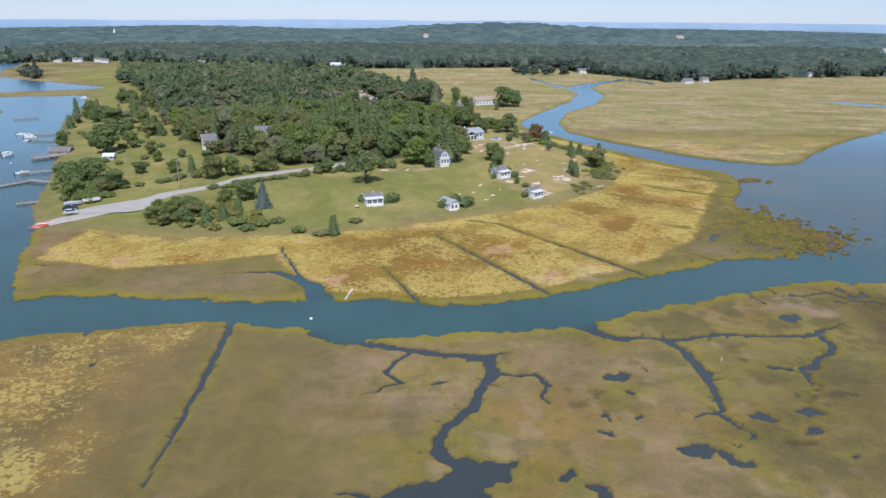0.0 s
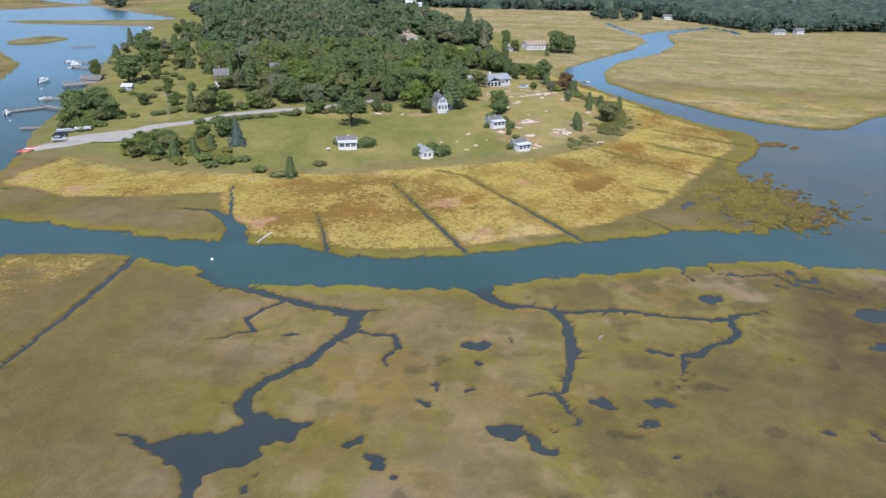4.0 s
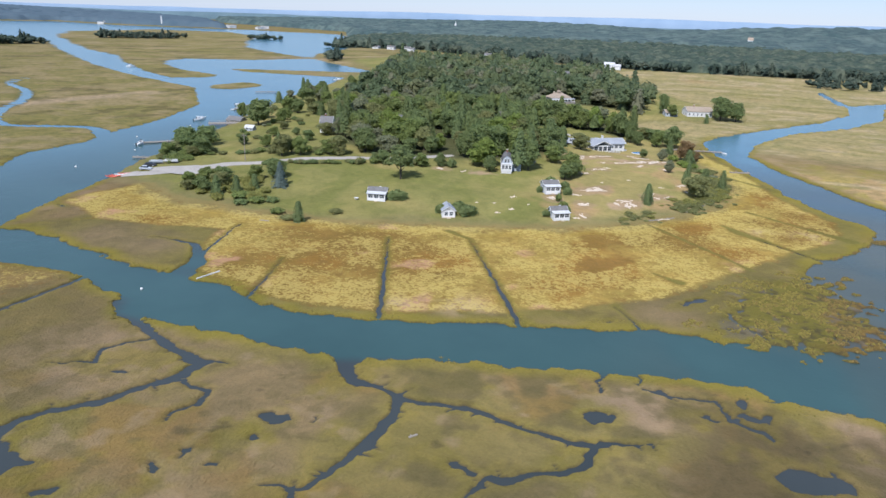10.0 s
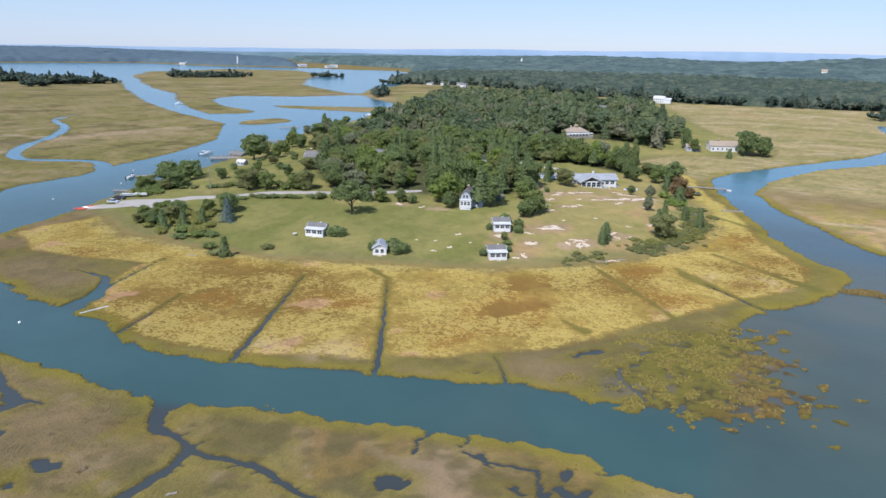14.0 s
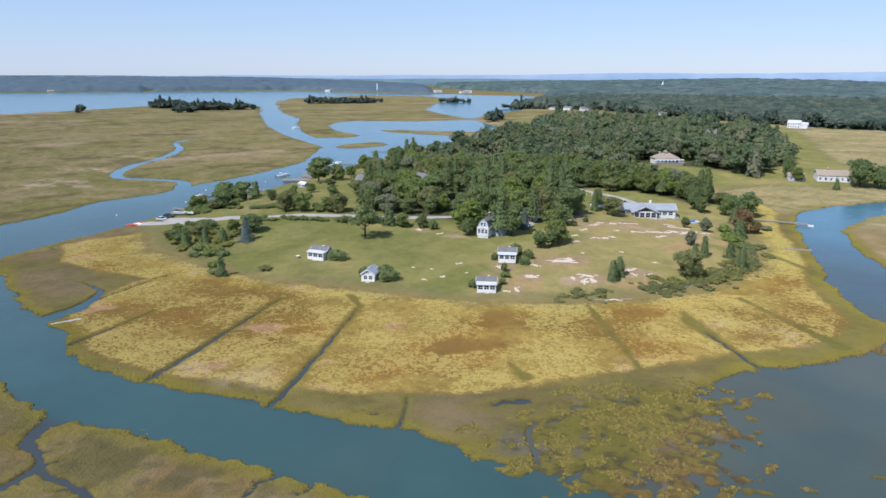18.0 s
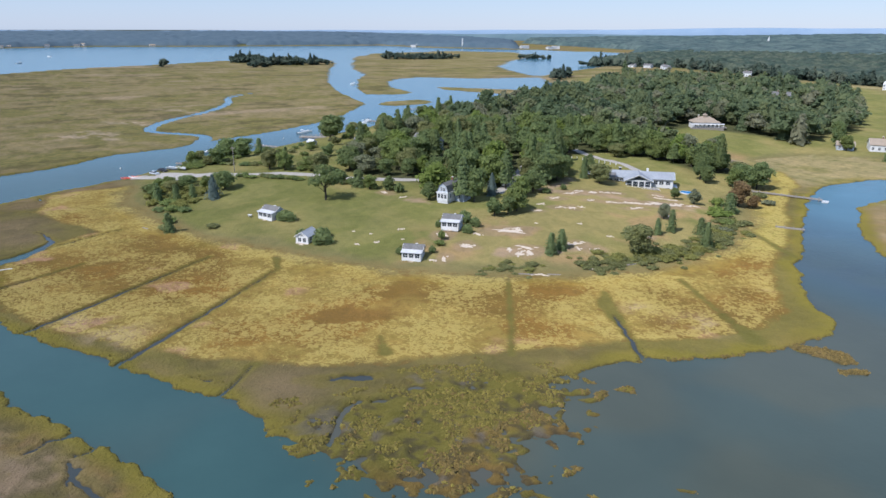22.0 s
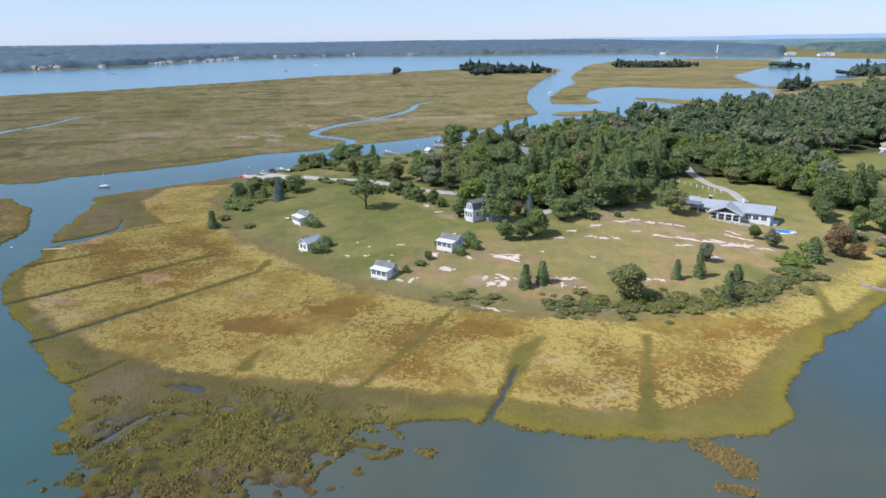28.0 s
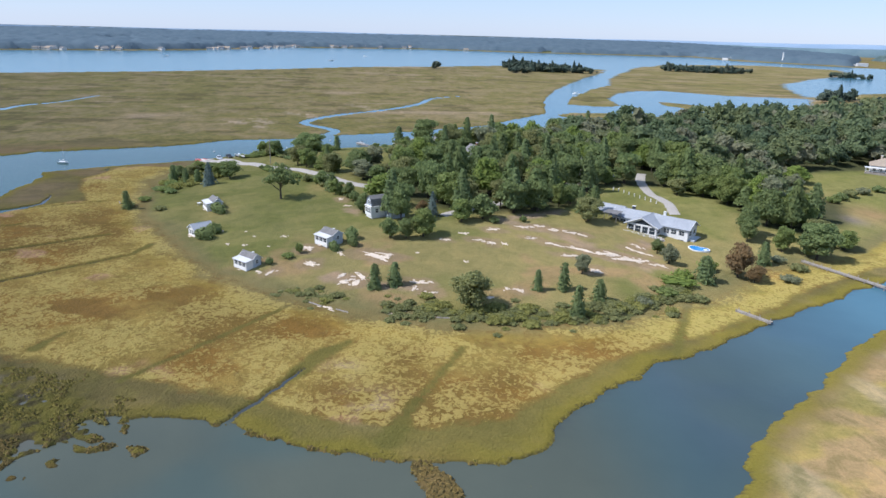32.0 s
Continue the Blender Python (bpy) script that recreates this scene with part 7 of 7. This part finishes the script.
def kayak(x, y, turn, material, label):
    """A long narrow closed hull, pointed at both ends."""
    k = thing("kayak", x, y, turn, label, "kayak", "kayaks at the boat ramp")
    k.location.z += 0.22
    bm, rows = bmesh.new(), []
    for i in range(9):
        q = i / 8
        w = 0.36 * math.sin(math.pi * min(max(q, 0.03), 0.97)) ** 0.7
        rows.append([bm.verts.new((-2.2 + 4.4 * q, w * math.cos(a), 0.22 * math.sin(a) * (0.6 + w) + 0.25 * (2 * q - 1) ** 4)) for a in np.arange(8) * math.pi / 4])
    for a, b in zip(rows, rows[1:]):
        for i in range(8):
            bm.faces.new((a[i], a[(i + 1) % 8], b[(i + 1) % 8], b[i]))
    bm.faces.new(rows[0]), bm.faces.new(rows[-1][::-1])
    part("hull", bm, M[material], k)
    part("cockpit", rod((0, 0, 0.13), (0, 0, 0.2), 0.3, 0.28, 10), M["dark"], k)


for i, (mat, word) in enumerate((("red", "red"), ("red", "red"), ("red", "red"), ("hull", "white"), ("red", "red"))):
    kayak(-124.5 + i * 0.3, 201.2 + i * 1.2, 20 + 8 * i, mat, f"{word} kayak drawn up beside the ramp")


def car(x, y, turn, material, label):
    c = thing("car", x, y, turn, label, "car")
    c.location.z += 0.12
    body = prism([(-2.2, 0.35), (2.2, 0.35), (2.25, 0.75), (1.3, 0.95), (-2.1, 0.98), (-2.25, 0.7)], -0.88, 0.88)
    part("body", body, M[material], c)
    part("cabin", prism([(-1.7, 0.96), (1.0, 0.94), (0.4, 1.45), (-1.3, 1.47)], -0.76, 0.76), M["glass"], c)
    part("roof", prism([(-1.28, 1.44), (0.38, 1.42), (0.3, 1.5), (-1.2, 1.52)], -0.74, 0.74), M[material], c)
    for wx in (-1.35, 1.4):
        for s in (-1, 1):
            w = part("wheel", rod((wx, s * 0.74, 0.33), (wx, s * 0.93, 0.33), 0.33, 0.33, 12), M["tyre"], c)
            part("rim", rod((wx, s * 0.92, 0.33), (wx, s * 0.945, 0.33), 0.2, 0.2, 10), M["tin"], w)


car(-5.2, 307.8, 125, "hull", "white car parked on the gravel drive")
car(-122, 216.5, 30, "dark", "dark car parked beside the ramp")
car(-119.5, 212.5, 25, "siding", "grey car parked beside the ramp")
for i in range(2):
    t = thing("boat_trailer", -123 + 5 * i, 220.5 + 2.6 * i, 28, "boat on a trailer beside the parking ground", "trailer")
    part("frame", box(-2.6, -0.6, 0.4, 2.8, 0.6, 0.52), M["dark"], t)
    for s in (-1, 1):
        part("wheel", rod((-0.6, s * 0.75, 0.3), (-0.6, s * 0.92, 0.3), 0.32, 0.32, 10), M["tyre"], t)
    hull(5.2, 1.9, 0.7, "hull" if i else "siding", t).location = (0, 0, 0.75)

# free-form pool set in the lawn
def kidney(r, z0, z1):
    """A solid with the pool's rounded outline."""
    bm, n = bmesh.new(), 40
    rings = []
    for z in (z0, z1):
        rings.append([])
        for i in range(n):
            q = 2 * math.pi * i / n
            k = r + 0.42 * math.cos(2 * q) + 0.26 * math.sin(3 * q)
            rings[-1].append(bm.verts.new((k * math.cos(q), k * math.sin(q), z)))
    bm.faces.new(rings[0][::-1])
    bm.faces.new(rings[1])
    for i in range(n):
        bm.faces.new((rings[0][i], rings[0][(i + 1) % n], rings[1][(i + 1) % n], rings[1][i]))
    return bm


pl = thing("swimming_pool", 27.0, 371.4, 40, "free-form blue swimming pool with a white coping", "pool")
part("coping", kidney(2.75, -0.6, 0.3), M["white"], pl)
part("water", kidney(2.4, 0.25, 0.33), M["pool"], pl)
part("steps", box(1.6, -0.6, 0.1, 2.6, 0.6, 0.42, bevel=0.05), M["white"], pl)
for s in (-0.35, 0.35):
    part("handrail", rod((2.9, s, 0.1), (2.5, s, 1.1), 0.04, 0.04, 6), M["white"], pl)


def rock(x, y, a, b, turn, high, seed, label="low pale granite outcrop breaking through the turf"):
    """A weathered outcrop: one long back of rock with a ragged outline and a few chips beside it, flush with the turf."""
    rng = np.random.default_rng(seed)
    root = thing("rock_outcrop", x, y, turn, label, "rock", "granite outcrops on the meadow")
    lobes = [(0.0, 0.0, a * 0.8, b * 0.75)]
    if a > 0.9:
        lobes += [(a * rng.uniform(-1.1, 1.1), b * rng.uniform(-1.6, 1.6), a * rng.uniform(0.12, 0.36), b * rng.uniform(0.2, 0.5)) for _ in range(5)]
    for ox, oy, ra, rb in lobes:
        bm = bmesh.new()
        n = 22 if ra > 0.9 else 11
        w = rng.random(4) * 6.28
        ang = [2 * math.pi * i / n for i in range(n)]
        shape = [max(0.3, 1 + 0.34 * math.sin(2 * q + w[0]) * math.sin(3 * q + w[1]) + 0.2 * math.sin(5 * q + w[2]) + 0.16 * math.sin(7 * q + w[3]) + rng.normal(0, 0.13)) for q in ang]
        twist = rng.uniform(-0.5, 0.5)
        cs, sn = math.cos(twist), math.sin(twist)
        rings = []
        for r, z in ((1.0, -0.9), (0.98, 0.25), (0.8, 0.7), (0.45, 1.0)):
            ring = []
            for q, k in zip(ang, shape):
                u, v = ra * r * k * math.cos(q), rb * r * k * math.sin(q)
                px_, py_ = ox + u * cs - v * sn, oy + u * sn + v * cs
                ct, st_ = math.cos(radians(turn)), math.sin(radians(turn))
                fall = ground(x + px_ * ct - py_ * st_, y + px_ * st_ + py_ * ct) - root.location.z
                ring.append(bm.verts.new((px_, py_, fall + high * z * (1 + rng.normal(0, 0.25)))))
            rings.append(ring)
        for p, q in zip(rings, rings[1:]):
            for i in range(n):
                bm.faces.new((p[i], p[(i + 1) % n], q[(i + 1) % n], q[i]))
        bm.faces.new(rings[-1])
        part("slab", bm, M["rock"], root)
    return root


for i, (x, y, a, b, t) in enumerate(ROCKS):
    rock(x, y, a * 1.3, b * 1.2, t, 0.10 + 0.04 * (i % 3), i)
# driftwood and planks lying on the marsh
for x, y, t, n in ((-22.3, 150, 83, 6.6), (53, 118.8, 60, 1.5), (62, 268, 52, 3.5), (58, 262, 48, 4), (69, 290, 74, 3), (71.5, 303, 86, 3.5), (-42, 191, 20, 3)):
    p = thing("plank", x, y, t, "grey bleached plank lying on the marsh", "plank", "planks and driftwood")
    part("board", box(-n / 2, -0.16, -0.05, n / 2, 0.16, 0.2, bevel=0.03), M["wood" if n < 6 else "tin"], p)
    part("cleat", box(-n / 4, -0.3, 0.22, -n / 4 + 0.12, 0.3, 0.28), M["wood"], p)
# white posts by the drive, and wooden poles
for i in range(9):
    x, y = -31 + 2.2 * i, 367.5 + 1.1 * i
    p = thing("fence_post", x, y, 30, "short white post beside the drive", "post", "white posts by the drive")
    part("shaft", box(-0.12, -0.12, -0.3, 0.12, 0.12, 1.0, bevel=0.02), M["white"], p)
    part("cap", box(-0.16, -0.16, 1.0, 0.16, 0.16, 1.08), M["white"], p)
for x, y in ((-39, 357), (-94, 238)):
    p = thing("utility_pole", x, y, 25, "tall grey wooden utility pole", "pole", "utility poles along the lane")
    part("pole", rod((0, 0, -0.6), (0, 0, 10.5), 0.17, 0.12, 8), M["wood"], p)
    part("crossarm", box(-1.1, -0.07, 9.6, 1.1, 0.07, 9.75), M["wood"], p)
ch = thing("garden_table", -29.2, 220.5, 20, "white garden table beside the cottage", "table")
part("tabletop", rod((0, 0, 0.7), (0, 0, 0.76), 0.7, 0.7, 12), M["white"], ch)
for a in range(4):
    part("leg", rod((0.45 * math.cos(a * 1.57), 0.45 * math.sin(a * 1.57), -0.1), (0.35 * math.cos(a * 1.57), 0.35 * math.sin(a * 1.57), 0.7), 0.04, 0.04, 6), M["white"], ch)
